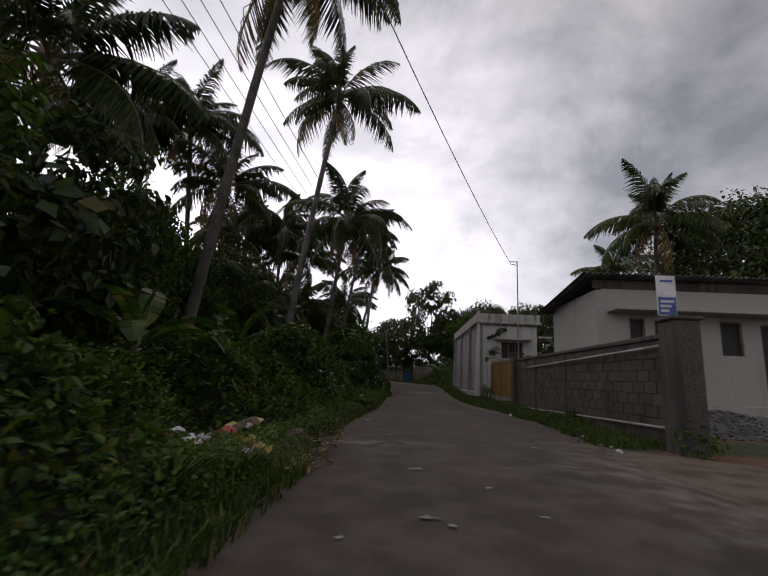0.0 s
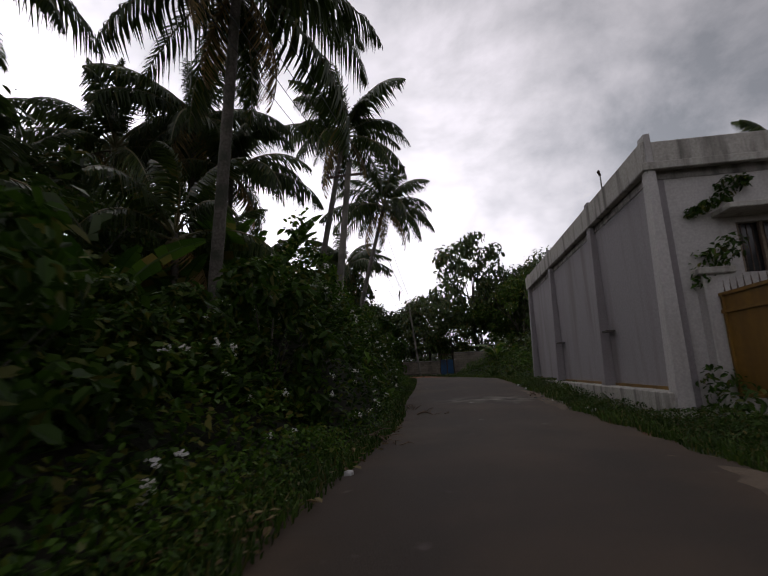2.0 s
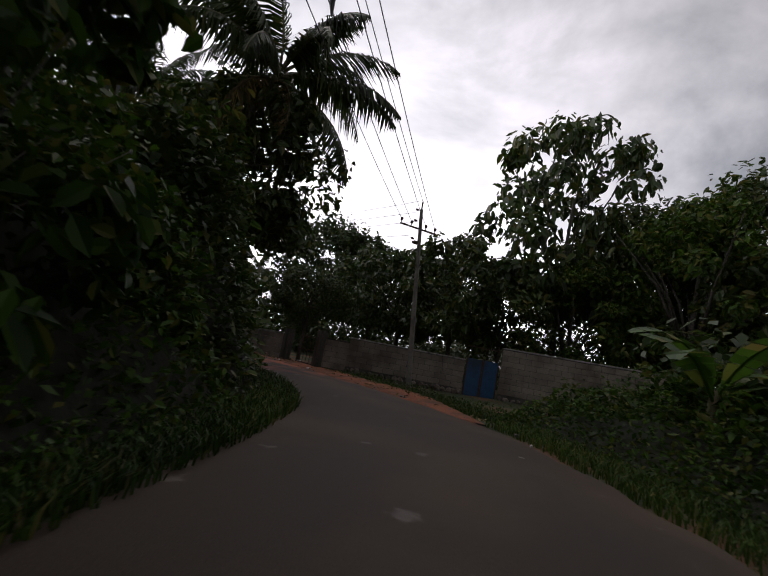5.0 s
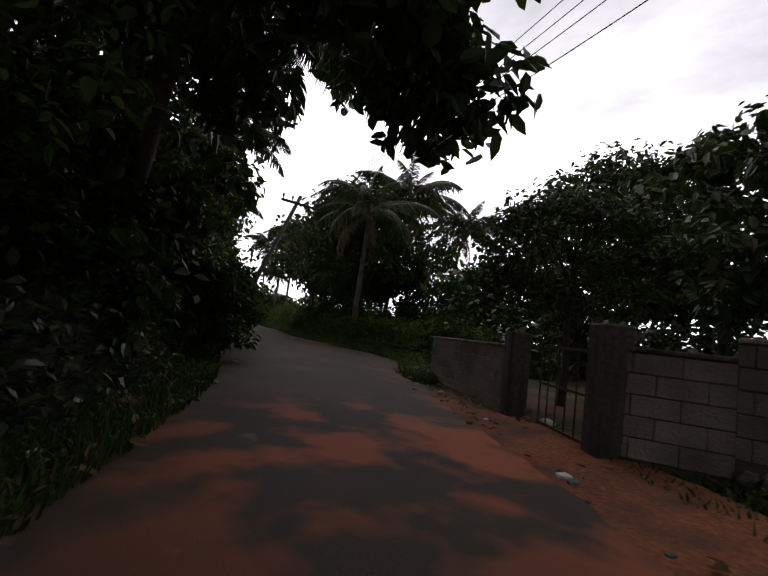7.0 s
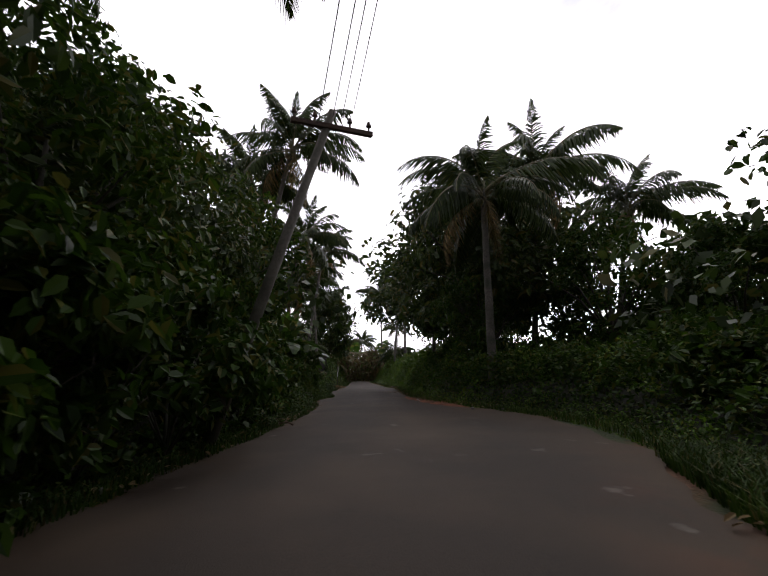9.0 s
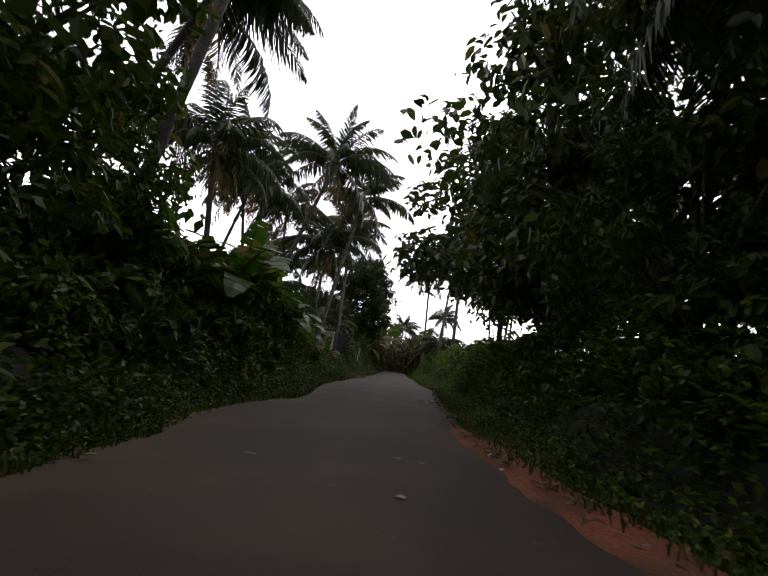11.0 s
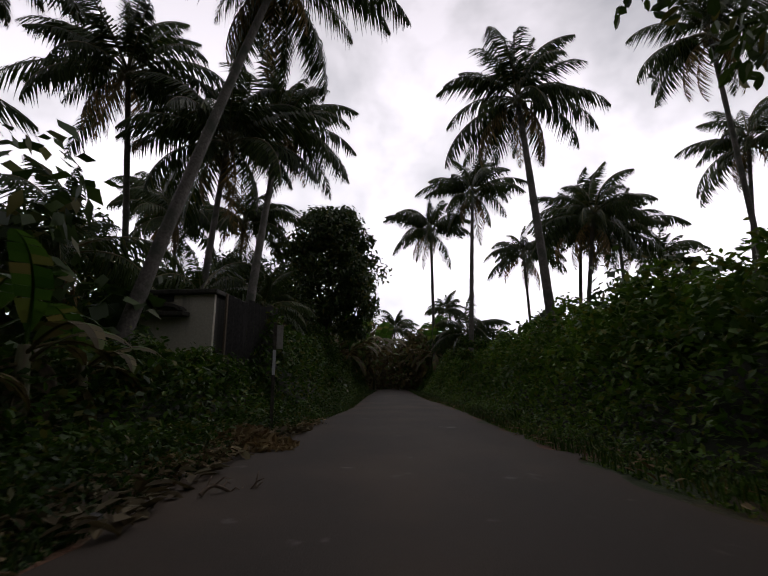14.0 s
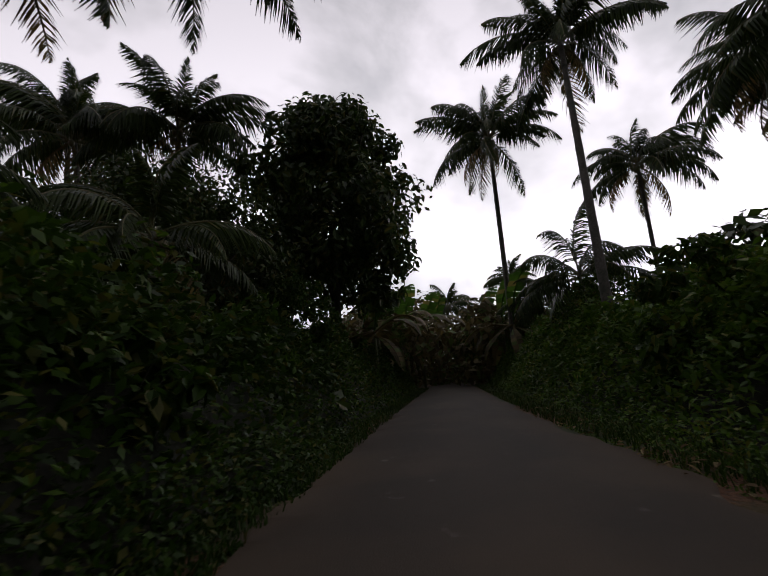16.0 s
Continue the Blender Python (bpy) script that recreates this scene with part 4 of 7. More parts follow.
def roadside_wall():
    wall = site_empty("compound_wall", "old grey concrete-block compound wall with mossy coping", "wall")
    x = WALL_X
    part("wall_core", box(bmesh.new(), x, x + 0.16, -16.9, -5.5, -0.05, 2.0), M_MORTAR, wall, "dark mortar core")
    bm = bmesh.new()
    box(bm, x - 0.05, x + 0.22, -16.9, -5.5, 2.0, 2.1, bevel=0.02)
    part("coping", bm, M_CONCRETE_DARK, wall, "blackened concrete coping")
    for y in (-8.4, -11.6):
        part("stiffener", box(bmesh.new(), x - 0.05, x, y, y + 0.22, -0.05, 2.0, bevel=0.01), M_CONCRETE_DARK, wall)
    for z0, z1, y0, y1 in ((1.68, 1.86, -7.6, -17.0), (0.14, 0.4, -6.8, -17.0)):
        v, f = tube([(x - 0.11, y0 + (y1 - y0) * u, z0 + (z1 - z0) * u) for u in np.linspace(0, 1, 10)], [0.026] * 10, 8)
        link_mesh("water_pipe", v, f, M_PVC, wall, "grey plastic water pipe clipped along the wall", smooth=True)
    return wall


def roadside_pillars():
    for y, w, h, tag in ((-17.4, 0.5, 2.28, "broad blackened concrete gate pillar"), (-5.5, 0.42, 2.3, "blackened concrete pillar at the end of the block wall")):
        p = site_empty("concrete_pillar", tag, "pillar")
        bm = bmesh.new()
        box(bm, WALL_X - 0.18, WALL_X + 0.3, y, y + w, -0.1, h, bevel=0.03)
        bmesh.ops.subdivide_edges(bm, edges=bm.edges[:], cuts=3, use_grid_fill=True)
        for v in bm.verts:
            v.co += Vector((0.015, 0.02, 0.012)) * noise.noise(v.co * 2.3)
        part("pillar_shaft", bm, M_CONCRETE_DARK, p)
        part("pillar_cap", box(bmesh.new(), WALL_X - 0.22, WALL_X + 0.34, y - 0.04, y + w + 0.04, h, h + 0.07, bevel=0.02), M_CONCRETE_DARK, p)


def notice_board():
    b = site_empty("notice_board", "small white and blue notice board on the gate pillar", "sign")
    y, cx = -17.2, WALL_X - 0.15
    v, f = tube([(cx + 0.1, y, 2.2), (cx + 0.1, y, 2.5)], [0.02, 0.02], 6)
    link_mesh("board_post", v, f, M_IRON, b)
    panel = part("board", box(bmesh.new(), cx - 0.17, cx + 0.17, y - 0.035, y - 0.015, 2.36, 3.1, bevel=0.004), M_BOARD_WHITE, b)
    part("printed_panel", box(bmesh.new(), cx - 0.155, cx + 0.155, y - 0.041, y - 0.037, 2.38, 2.7), M_BOARD_BLUE, panel, "blue printed lower half")
    for i in range(3):
        part("text_bar", box(bmesh.new(), cx - 0.12, cx + 0.12 - 0.05 * i, y - 0.046, y - 0.043, 2.6 - i * 0.085, 2.645 - i * 0.085), M_BOARD_WHITE, panel)
    part("text_bar", box(bmesh.new(), cx - 0.11, cx + 0.11, y - 0.041, y - 0.037, 2.98, 3.02), M_BOARD_BLUE, panel)


def service_mast():
    m = site_empty("service_mast", "thin steel electricity service mast with bracket", "mast")
    bx, by = WALL_X + 0.02, -5.75
    v, f = tube([(bx, by, 0.0), (bx, by - 0.02, 3.0), (bx - 0.04, by - 0.08, 6.45)], [0.035, 0.03, 0.022], 8)
    link_mesh("mast_tube", v, f, M_STEEL, m, smooth=True)
    v, f = tube([(bx - 0.04, by - 0.08, 6.4), (bx - 0.34, by - 0.08, 6.42), (bx - 0.34, by - 0.08, 6.3), (bx - 0.04, by - 0.08, 6.25)], [0.016] * 4, 6)
    link_mesh("bracket", v, f, M_STEEL, m)


def tiled_house():
    """The low house behind the block wall: rendered walls, recessed porch, corrugated lean-to roof."""
    h = site_empty("corrugated_roof_house", "low white house with a grey corrugated roof and concrete canopy", "house")
    x0, y0, y1 = 2.15, -10.5, -6.4
    part("side_wall", box(bmesh.new(), x0, x0 + 0.2, y0, y1, 0.1, 4.25), M_GREY_PLASTER, h)
    for a, b, z0, z1 in ((x0 + 0.2, x0 + 1.05, 0.1, 4.3), (x0 + 1.55, x0 + 1.85, 0.1, 4.3), (x0 + 2.5, x0 + 3.9, 0.1, 4.3), (x0 + 4.6, x0 + 5.15, 0.1, 4.3), (x0 + 5.85, x0 + 8.2, 0.1, 4.3), (x0 + 1.05, x0 + 1.55, 0.1, 2.3), (x0 + 1.85, x0 + 2.5, 0.1, 2.3), (x0 + 3.9, x0 + 4.6, 0.1, 2.25),
                           (x0 + 1.05, x0 + 1.55, 3.35, 4.3), (x0 + 1.85, x0 + 2.5, 3.35, 4.3), (x0 + 3.9, x0 + 4.6, 3.35, 4.3), (x0 + 5.15, x0 + 5.85, 3.3, 4.3)):
        part("front_wall", box(bmesh.new(), a, b, y0, y0 + 0.2, z0, z1), M_GREY_PLASTER, h)
    part("rear_wall", box(bmesh.new(), x0, x0 + 8.2, y1, y1 + 0.2, 0.1, 4.0), M_GREY_PLASTER, h)
    part("end_wall", box(bmesh.new(), x0 + 8.2, x0 + 8.4, y0, y1, 0.1, 4.2), M_GREY_PLASTER, h)
    part("plinth", box(bmesh.new(), x0 - 0.08, x0 + 8.4, y0 - 0.1, y1 + 0.2, 0.0, 0.7, bevel=0.02), M_GREY_PLASTER, h, "yellowed damp plinth")
    part("canopy", box(bmesh.new(), x0 + 0.35, x0 + 8.2, y0 - 0.75, y0, 3.5, 3.62, bevel=0.015), M_GREY_PLASTER, h, "thin concrete canopy over door and windows")
    for a, b, z0, z1, name in ((1.05, 1.55, 2.3, 3.35, "window"), (1.85, 2.5, 2.3, 3.35, "window"), (3.9, 4.6, 2.25, 3.35, "window"), (5.15, 5.85, 0.7, 3.3, "door")):
        w = part(name, box(bmesh.new(), x0 + a, x0 + b, y0 + 0.12, y0 + 0.15, z0, z1), M_BLACK, h, "dark " + name)
        part("jamb", box(bmesh.new(), x0 + a, x0 + a + 0.05, y0 + 0.03, y0 + 0.11, z0, z1), M_WOOD, w)
        part("jamb", box(bmesh.new(), x0 + b - 0.05, x0 + b, y0 + 0.03, y0 + 0.11, z0, z1), M_WOOD, w)
        part("lintel", box(bmesh.new(), x0 + a + 0.05, x0 + b - 0.05, y0 + 0.03, y0 + 0.11, z1 - 0.05, z1), M_WOOD, w)
    # corrugated roof, higher on the side that faces down the road
    verts, faces = [], []
    n = 160
    for i in range(n + 1):
        xx = x0 - 0.55 + 9.4 * i / n
        wave = 0.035 * math.sin(xx * 2 * math.pi / 0.177)
        for yy, zz in ((y0 - 0.5, 4.72), (y1 + 0.75, 4.12)):
            verts += [(xx, yy, zz + wave), (xx, yy, zz + wave - 0.02)]
    for i in range(n):
        o = 4 * i
        faces += [(o, o + 4, o + 6, o + 2), (o + 1, o + 3, o + 7, o + 5), (o, o + 1, o + 5, o + 4), (o + 2, o + 6, o + 7, o + 3)]
    link_mesh("corrugated_roof", verts, faces, M_ROOF, h, smooth=False)
    part("eave_board", box(bmesh.new(), x0 - 0.1, x0 + 8.4, y0 - 0.02, y0, 4.3, 4.6), M_CONCRETE_DARK, h)
    return h


flat_roof_house()
water_tank()
sheet_gate()
gate_pillar()
roadside_wall()
roadside_pillars()
notice_board()
service_mast()
tiled_house()

# ---- walls, gates and pole at the bend ----


def wall_run(name, ax, ay, bx, by, height, label, mat_core, thick=0.2, cap=None, base=0.5):
    """A straight wall; its local y runs along it and its local -x face looks to the road."""
    length = math.hypot(bx - ax, by - ay)
    turn = math.degrees(math.atan2(-(bx - ax), by - ay))
    e = new(name)
    e.matrix_world = pose(ax, ay, base, 0, 0, turn)
    tagged(e, label, "wall")
    part("wall_core", box(bmesh.new(), 0, thick, 0, length, -0.15, height), mat_core, e)
    if cap:
        part("coping", box(bmesh.new(), -0.03, thick + 0.03, 0, length, height, height + 0.05, bevel=0.012), cap, e)
    return e, length


WALL_LOW, LEN_LOW = wall_run("block_wall", -7.05, 55.40, -8.0, 54.98, 1.15, "low weathered concrete-block wall beside the iron gate", M_MORTAR, cap=M_CONCRETE_DARK)
WALL_MAIN, LEN_MAIN = wall_run("block_wall", -2.95, 56.35, -7.05, 55.40, 1.33, "weathered grey concrete-block wall on a rubble footing", M_MORTAR, cap=M_CONCRETE)
WALL_RIGHT, LEN_RIGHT = wall_run("block_wall", 4.6, 56.3, -1.72, 57.02, 2.0, "pale concrete-block wall with rough mortar joints", M_MORTAR, cap=M_CONCRETE)
WALL_END, LEN_END = wall_run("plastered_wall", -10.15, 56.5, -13.5, 58.2, 1.05, "plain grey cement-rendered wall on red earth", M_CONCRETE, cap=M_CONCRETE)


def blue_gate():
    ax, ay, bx, by = -1.72, 57.02, -2.95, 56.35
    length = math.hypot(bx - ax, by - ay)
    e = new("blue_gate")
    e.matrix_world = pose(ax, ay, 0.5, 0, 0, math.degrees(math.atan2(-(bx - ax), by - ay)))
    tagged(e, "dented blue painted sheet-metal gate between block walls", "gate")
    w = length
    part("gate_frame", box(bmesh.new(), 0.02, 0.06, 0.02, w - 0.02, 1.86, 1.9), M_IRON, e)
    for a, b in ((0.06, w / 2 - 0.01), (w / 2 + 0.01, w - 0.06)):
        bm = bmesh.new()
        box(bm, 0.03, 0.045, a, b, 0.08, 1.45)
        bmesh.ops.subdivide_edges(bm, edges=bm.edges[:], cuts=5, use_grid_fill=True)
        for v in bm.verts:
            v.co.x += 0.02 * noise.noise(v.co * 3.1)
        leaf = part("gate_leaf", bm, M_BLUE, e)
        part("gate_stile", box(bmesh.new(), 0.005, 0.028, a, a + 0.04, 0.05, 1.5), M_IRON, leaf)
        part("gate_stile", box(bmesh.new(), 0.005, 0.028, b - 0.04, b, 0.05, 1.5), M_IRON, leaf)
    part("threshold", box(bmesh.new(), -0.15, 0.2, 0.0, w, -0.1, 0.06, bevel=0.01), M_CONCRETE, e)


def iron_gate():
    e = new("iron_gate")
    ax, ay, bx, by = -8.05, 55.0, -10.1, 56.47
    w = math.hypot(bx - ax, by - ay)
    e.matrix_world = pose(ax, ay, 0.5, 0, 0, math.degrees(math.atan2(-(bx - ax), by - ay)))
    tagged(e, "half-open rusty iron rod gate", "gate")
    for z in (0.12, 0.62, 1.1):
        part("rail", box(bmesh.new(), 0.03, 0.055, 0.06, w * 0.6, z, z + 0.03), M_IRON, e)
    for i in range(7):
        y = 0.06 + i * (w * 0.6 - 0.08) / 6
        part("rod", box(bmesh.new(), 0.035, 0.05, y, y + 0.014, 0.1, 1.2), M_IRON, e)
    for y, h in ((0.0, 1.4), (w, 1.3)):
        p = new("concrete_pillar")
        p.matrix_world = e.matrix_world @ Matrix.Translation((0.08, y, 0))
        tagged(p, "dark concrete gate post beside the iron gate", "pillar")
        part("pillar_shaft", box(bmesh.new(), -0.16, 0.16, -0.16, 0.16, -0.15, h, bevel=0.02), M_CONCRETE_DARK, p)


def electric_pole():
    px, py = -4.45, 54.4
    p = empty("electricity_pole", px, py, 0.4, "tapered concrete electricity pole with steel crossarms and insulators", "electricity pole")
    lx, ly = -0.72, 0.3
    bm = bmesh.new()
    box(bm, -0.085, 0.085, -0.075, 0.075, 0, 6.3, bevel=0.012)
    for v in bm.verts:
        u = v.co.z / 6.3
        v.co.x *= 1 - 0.4 * u
        v.co.y *= 1 - 0.4 * u
        v.co.x += lx * u
        v.co.y += ly * u
    part("shaft", bm, M_POLE, p)
    turn = pose(lx, ly, 0, 0, 0, 40)
    arm = part("crossarm", box(bmesh.new(), -0.72, 0.72, -0.03, 0.03, 5.57, 5.62, turn), M_IRON, p)
    part("top_bracket", box(bmesh.new(), -0.02, 0.02, -0.02, 0.02, 5.9, 6.6, turn), M_IRON, p)
    for x in (-0.68, -0.28, 0.3, 0.68):
        v, f = tube([turn @ Vector((x, 0, 5.62)), turn @ Vector((x, 0, 5.7)), turn @ Vector((x, 0, 5.72)), turn @ Vector((x, 0, 5.79)), turn @ Vector((x, 0, 5.82))], [0.015, 0.02, 0.055, 0.05, 0.02], 8)
        link_mesh("insulator", v, f, M_PORCELAIN, arm)
    for z in (6.25, 5.85, 5.2):
        v, f = tube([turn @ Vector((-0.08, 0, z)), turn @ Vector((-0.16, 0, z)), turn @ Vector((-0.22, 0, z))], [0.02, 0.05, 0.03], 8)
        link_mesh("insulator", v, f, M_PORCELAIN, p)
    part("stay_clamp", box(bmesh.new(), -0.1, 0.1, -0.1, 0.1, 5.05, 5.13, turn), M_IRON, p)
    v, f = tube([(lx * 0.8, ly * 0.8, 5.1), (0.6, 0.9, 2.2), (0.85, 1.25, 0.9)], [0.007] * 3, 5)
    link_mesh("stay_wire", v, f, M_CABLE, p)
    return turn


def concrete_pole():
    p = empty("electricity_pole", -4.5, 29.65, 0.05, "plain grey tapered concrete electricity pole in the bushes", "electricity pole")
    bm = bmesh.new()
    box(bm, -0.13, 0.13, -0.1, 0.1, 0, 7.9, bevel=0.012)
    for v in bm.verts:
        u = v.co.z / 7.9
        v.co.x = v.co.x * (1 - 0.45 * u) + 0.57 * u
        v.co.y = v.co.y * (1 - 0.45 * u) + 0.8 * u
    part("shaft", bm, M_POLE, p)
    part("crossarm", box(bmesh.new(), -0.2, 1.0, 0.76, 0.82, 7.4, 7.47), M_IRON, p)
    for x in (-0.16, 0.22, 0.6, 0.96):
        v, f = tube([(x, 0.79, 7.47), (x, 0.79, 7.55), (x, 0.79, 7.57), (x, 0.79, 7.65)], [0.015, 0.02, 0.05, 0.03], 8)
        link_mesh("insulator", v, f, M_PORCELAIN, p)


def wire(a, b, sag, radius=0.009, label="thin overhead electric wire"):
    a, b = Vector(a), Vector(b)
    pts = []
    for i in range(25):
        u = i / 24
        q = a.lerp(b, u)
        q.z -= sag * 4 * u * (1 - u)
        pts.append(q)
    v, f = tube(pts, [radius] * 25, 5)
    ob = link_mesh("overhead_wire", v, f, M_CABLE)
    return tagged(ob, label, "wire", "overhead wires")


blue_gate()
iron_gate()
electric_pole()
concrete_pole()
TOP = Vector((-5.17, 54.7, 6.15))
for i, x in enumerate((-0.68, -0.28, 0.3, 0.68)):
    off = Vector((math.cos(radians(40)) * x, math.sin(radians(40)) * x, 0))
    wire(TOP + off, Vector((-3.9 + 0.37 * (i - 1.5), 30.44, 7.6)), 0.5)
wire(TOP + Vector((0, 0, 0.85)), Vector((-3.88, 30.44, 7.95)), 0.4)
for z in (0.85, 0.45, 0.1, -0.4):
    wire(TOP + Vector((-0.15, 0, z)), Vector((-19.8, 57.3 + 0.5 * z, 5.75 + 0.3 * z)), 0.5, 0.007)
for k in range(4):
    wire(Vector((-3.9 + 0.37 * (k - 1.5), 30.44, 7.6)), Vector((-5.2 + 0.35 * k, -6.0, 8.3)), 0.6)
wire(SITE @ Vector((WALL_X - 0.32, -5.83, 6.36)), Vector((-1.34, 5.9, 7.9)), 0.25, 0.012, "service cable from the pole line to the mast")

# ---- hut on the last stretch ----


def hut():
    e = empty("small_hut", -59.1, 65.6, 0.5, "small mildewed cement hut with flat roof and arched hood", "hut", turn=68)
    # local y runs away from the road's far end; the front looks back along the road
    w, d, h = 2.15, 2.6, 3.15
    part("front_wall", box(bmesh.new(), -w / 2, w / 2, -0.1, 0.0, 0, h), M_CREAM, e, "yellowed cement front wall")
    part("side_wall", box(bmesh.new(), -w / 2, -w / 2 + 0.1, 0.0, d, 0, h), M_CONCRETE_DARK, e, "near-black streaked side wall")
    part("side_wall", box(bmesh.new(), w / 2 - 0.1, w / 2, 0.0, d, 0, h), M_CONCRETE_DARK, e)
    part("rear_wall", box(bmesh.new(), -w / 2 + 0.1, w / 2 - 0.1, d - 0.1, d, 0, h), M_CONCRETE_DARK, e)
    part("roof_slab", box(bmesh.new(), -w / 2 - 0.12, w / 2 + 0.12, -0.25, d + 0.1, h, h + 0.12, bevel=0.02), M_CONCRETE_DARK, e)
    hood_v, hood_f = [], []
    for i in range(13):
        a = math.pi * i / 12
        for y in (-0.42, -0.1):
            hood_v.append((-0.25 + 0.62 * math.cos(a), y, 2.72 + 0.2 * math.sin(a)))
            hood_v.append((-0.25 + 0.56 * math.cos(a), y, 2.68 + 0.15 * math.sin(a)))
    for i in range(12):
        o = 4 * i
        hood_f += [(o, o + 4, o + 6, o + 2), (o + 1, o + 3, o + 7, o + 5), (o, o + 1, o + 5, o + 4), (o + 2, o + 6, o + 7, o + 3)]
    link_mesh("window_hood", hood_v, hood_f, M_CONCRETE_DARK, e)
    part("hood_slab", box(bmesh.new(), -0.95, 0.45, -0.45, -0.1, 2.58, 2.68), M_CONCRETE_DARK, e)
    part("vent", box(bmesh.new(), -0.42, 0.0, -0.125, -0.102, 2.98, 3.2), M_BLACK, e, "dark ventilation opening")
    part("door_recess", box(bmesh.new(), -0.75, 0.25, -0.112, -0.102, 0.0, 2.5), M_CREAM, e)
    return e


def sheet_fence():
    e = empty("sheet_fence", -60.5, 68.3, 0.45, "tall dark corrugated sheet screen with pale streaks", "fence", turn=142)
    for i in range(8):
        verts, faces = [], []
        for k in range(13):
            x = -0.28 * (i + k / 12)
            y = 0.03 * math.sin(k * math.pi / 1.5) + 0.1 * i * 0.1
            verts += [(x, y, 0), (x, y, 3.2 + 0.05 * math.sin(i * 2.1)), (x, y + 0.004, 0), (x, y + 0.004, 3.2 + 0.05 * math.sin(i * 2.1))]
        for k in range(12):
            o = 4 * k
            faces += [(o, o + 1, o + 5, o + 4), (o + 2, o + 6, o + 7, o + 3), (o + 1, o + 3, o + 7, o + 5)]
        link_mesh("sheet", verts, faces, M_METAL_SHEET, e)
    for x in (0.0, -2.24):
        part("post", box(bmesh.new(), x - 0.03, x + 0.03, 0.05, 0.11, -0.05, 3.25), M_WOOD, e)
    return e


def marker_post():
    e = empty("marker_post", -55.3, 67.85, 0.45, "small leaning post with a faded white board", "post")
    part("post", box(bmesh.new(), -0.03, 0.03, -0.03, 0.03, 0, 2.1, bevel=0.005), M_BARK, e)
    part("board", box(bmesh.new(), -0.012, 0.012, 0.035, 0.15, 1.6, 2.05), M_PLASTER_DIRTY, e)
    part("lower_board", box(bmesh.new(), 0.031, 0.04, -0.03, 0.025, 1.12, 1.58), M_BOARD_WHITE, e)


hut()
sheet_fence()
marker_post()

# ---- palms ----
# base x, base y, crown x, crown y, crown height
PALMS_FIRST = [
    (-7.1, 12.0, -4.4, 11.0, 14.2),
    (-6.3, 18.6, -5.3, 22.0, 16.6),
    (-6.7, 26.9, -5.1, 25.2, 10.4),
    (-7.4, 34.6, -6.1, 38.2, 13.8),
    (-7.3, 41.8, -5.3, 45.4, 12.4),
    (-13.9, 24.4, -13.7, 21.5, 14.7),
    (-11.6, 11.4, -10.7, 9.8, 9.5),
    (-17.4, 22.9, -16.6, 20.3, 14.2),
    (-16.7, 25.1, -12.2, 23.6, 11.9),
    (-13.3, 36.0, -12.0, 33.8, 13.0),
    (-16.8, 35.3, -15.6, 33.3, 11.8),
    (-17.7, 40.3, -17.0, 37.8, 13.8),
    (-12.2, 36.7, -10.7, 34.9, 10.7),
    (13.9, 29.3, 13.7, 27.0, 11.3),
    (18.2, 48.3, 19.0, 46.1, 12.6),
]
PALMS_BEND = [
    (-13.7, 51.3, -9.9, 51.5, 9.7),
    (-18.0, 51.4, -19.4, 55.6, 11.3),
    (-35.6, 56.6, -33.9, 59.3, 13.0),
    (-26.2, 64.8, -26.9, 65.5, 8.6),
    (-29.8, 69.6, -29.0, 70.4, 11.2),
    (-31.7, 77.1, -29.6, 77.1, 10.4),
    (-37.8, 94.8, -35.9, 94.6, 9.6),
    (-23.6, 51.0, -21.4, 51.4, 11.6),
    (-25.0, 48.8, -22.9, 48.8, 10.7),
]
PALMS_LAST = [
    (-40.5, 52.5, -37.5, 57.7, 12.2),
    (-46.3, 58.2, -44.5, 57.5, 10.4),
    (-62.2, 59.8, -60.0, 57.5, 16.7),
    (-55.8, 59.6, -51.7, 63.9, 14.2),
    (-56.4, 64.6, -60.2, 67.8, 15.6),
    (-62.7, 54.9, -58.8, 58.7, 14.2),
    (-53.2, 46.4, -49.7, 48.4, 14.2),
    (-65.4, 65.4, -66.8, 66.2, 12.6),
    (-57.4, 76.1, -61.1, 78.1, 13.6),
    (-83.4, 84.1, -80.9, 82.9, 14.7),
    (-70.3, 80.3, -74.6, 83.6, 15.7),
    (-83.3, 94.7, -81.2, 92.7, 13.5),
    (-72.5, 95.3, -70.6, 93.2, 12.3),
    (-62.0, 93.9, -60.4, 90.0, 19.6),
    (-65.9, 98.2, -63.5, 97.0, 16.2),
    (-73.5, 91.2, -71.4, 90.6, 12.9),
    (-60.6, 67.2, -69.4, 68.8, 15.4),
    (-69.8, 62.3, -66.7, 61.8, 15.2),
    (-81.6, 62.8, -79.2, 62.5, 12.9),
    (-80.8, 66.5, -77.8, 67.1, 12.6),
    (-84.9, 60.0, -81.8, 61.0, 15.3),
    (-69.5, 87.8, -67.0, 87.5, 11.5),
    (-112.1, 89.4, -110.2, 90.0, 9.4),
    (-83.1, 109.5, -81.0, 110.3, 14.7),
    (-114.9, 98.9, -112.2, 99.8, 13.1),
]
for i, row in enumerate(PALMS_FIRST):
    palm(*row, 100 + i, 31, 1.0)
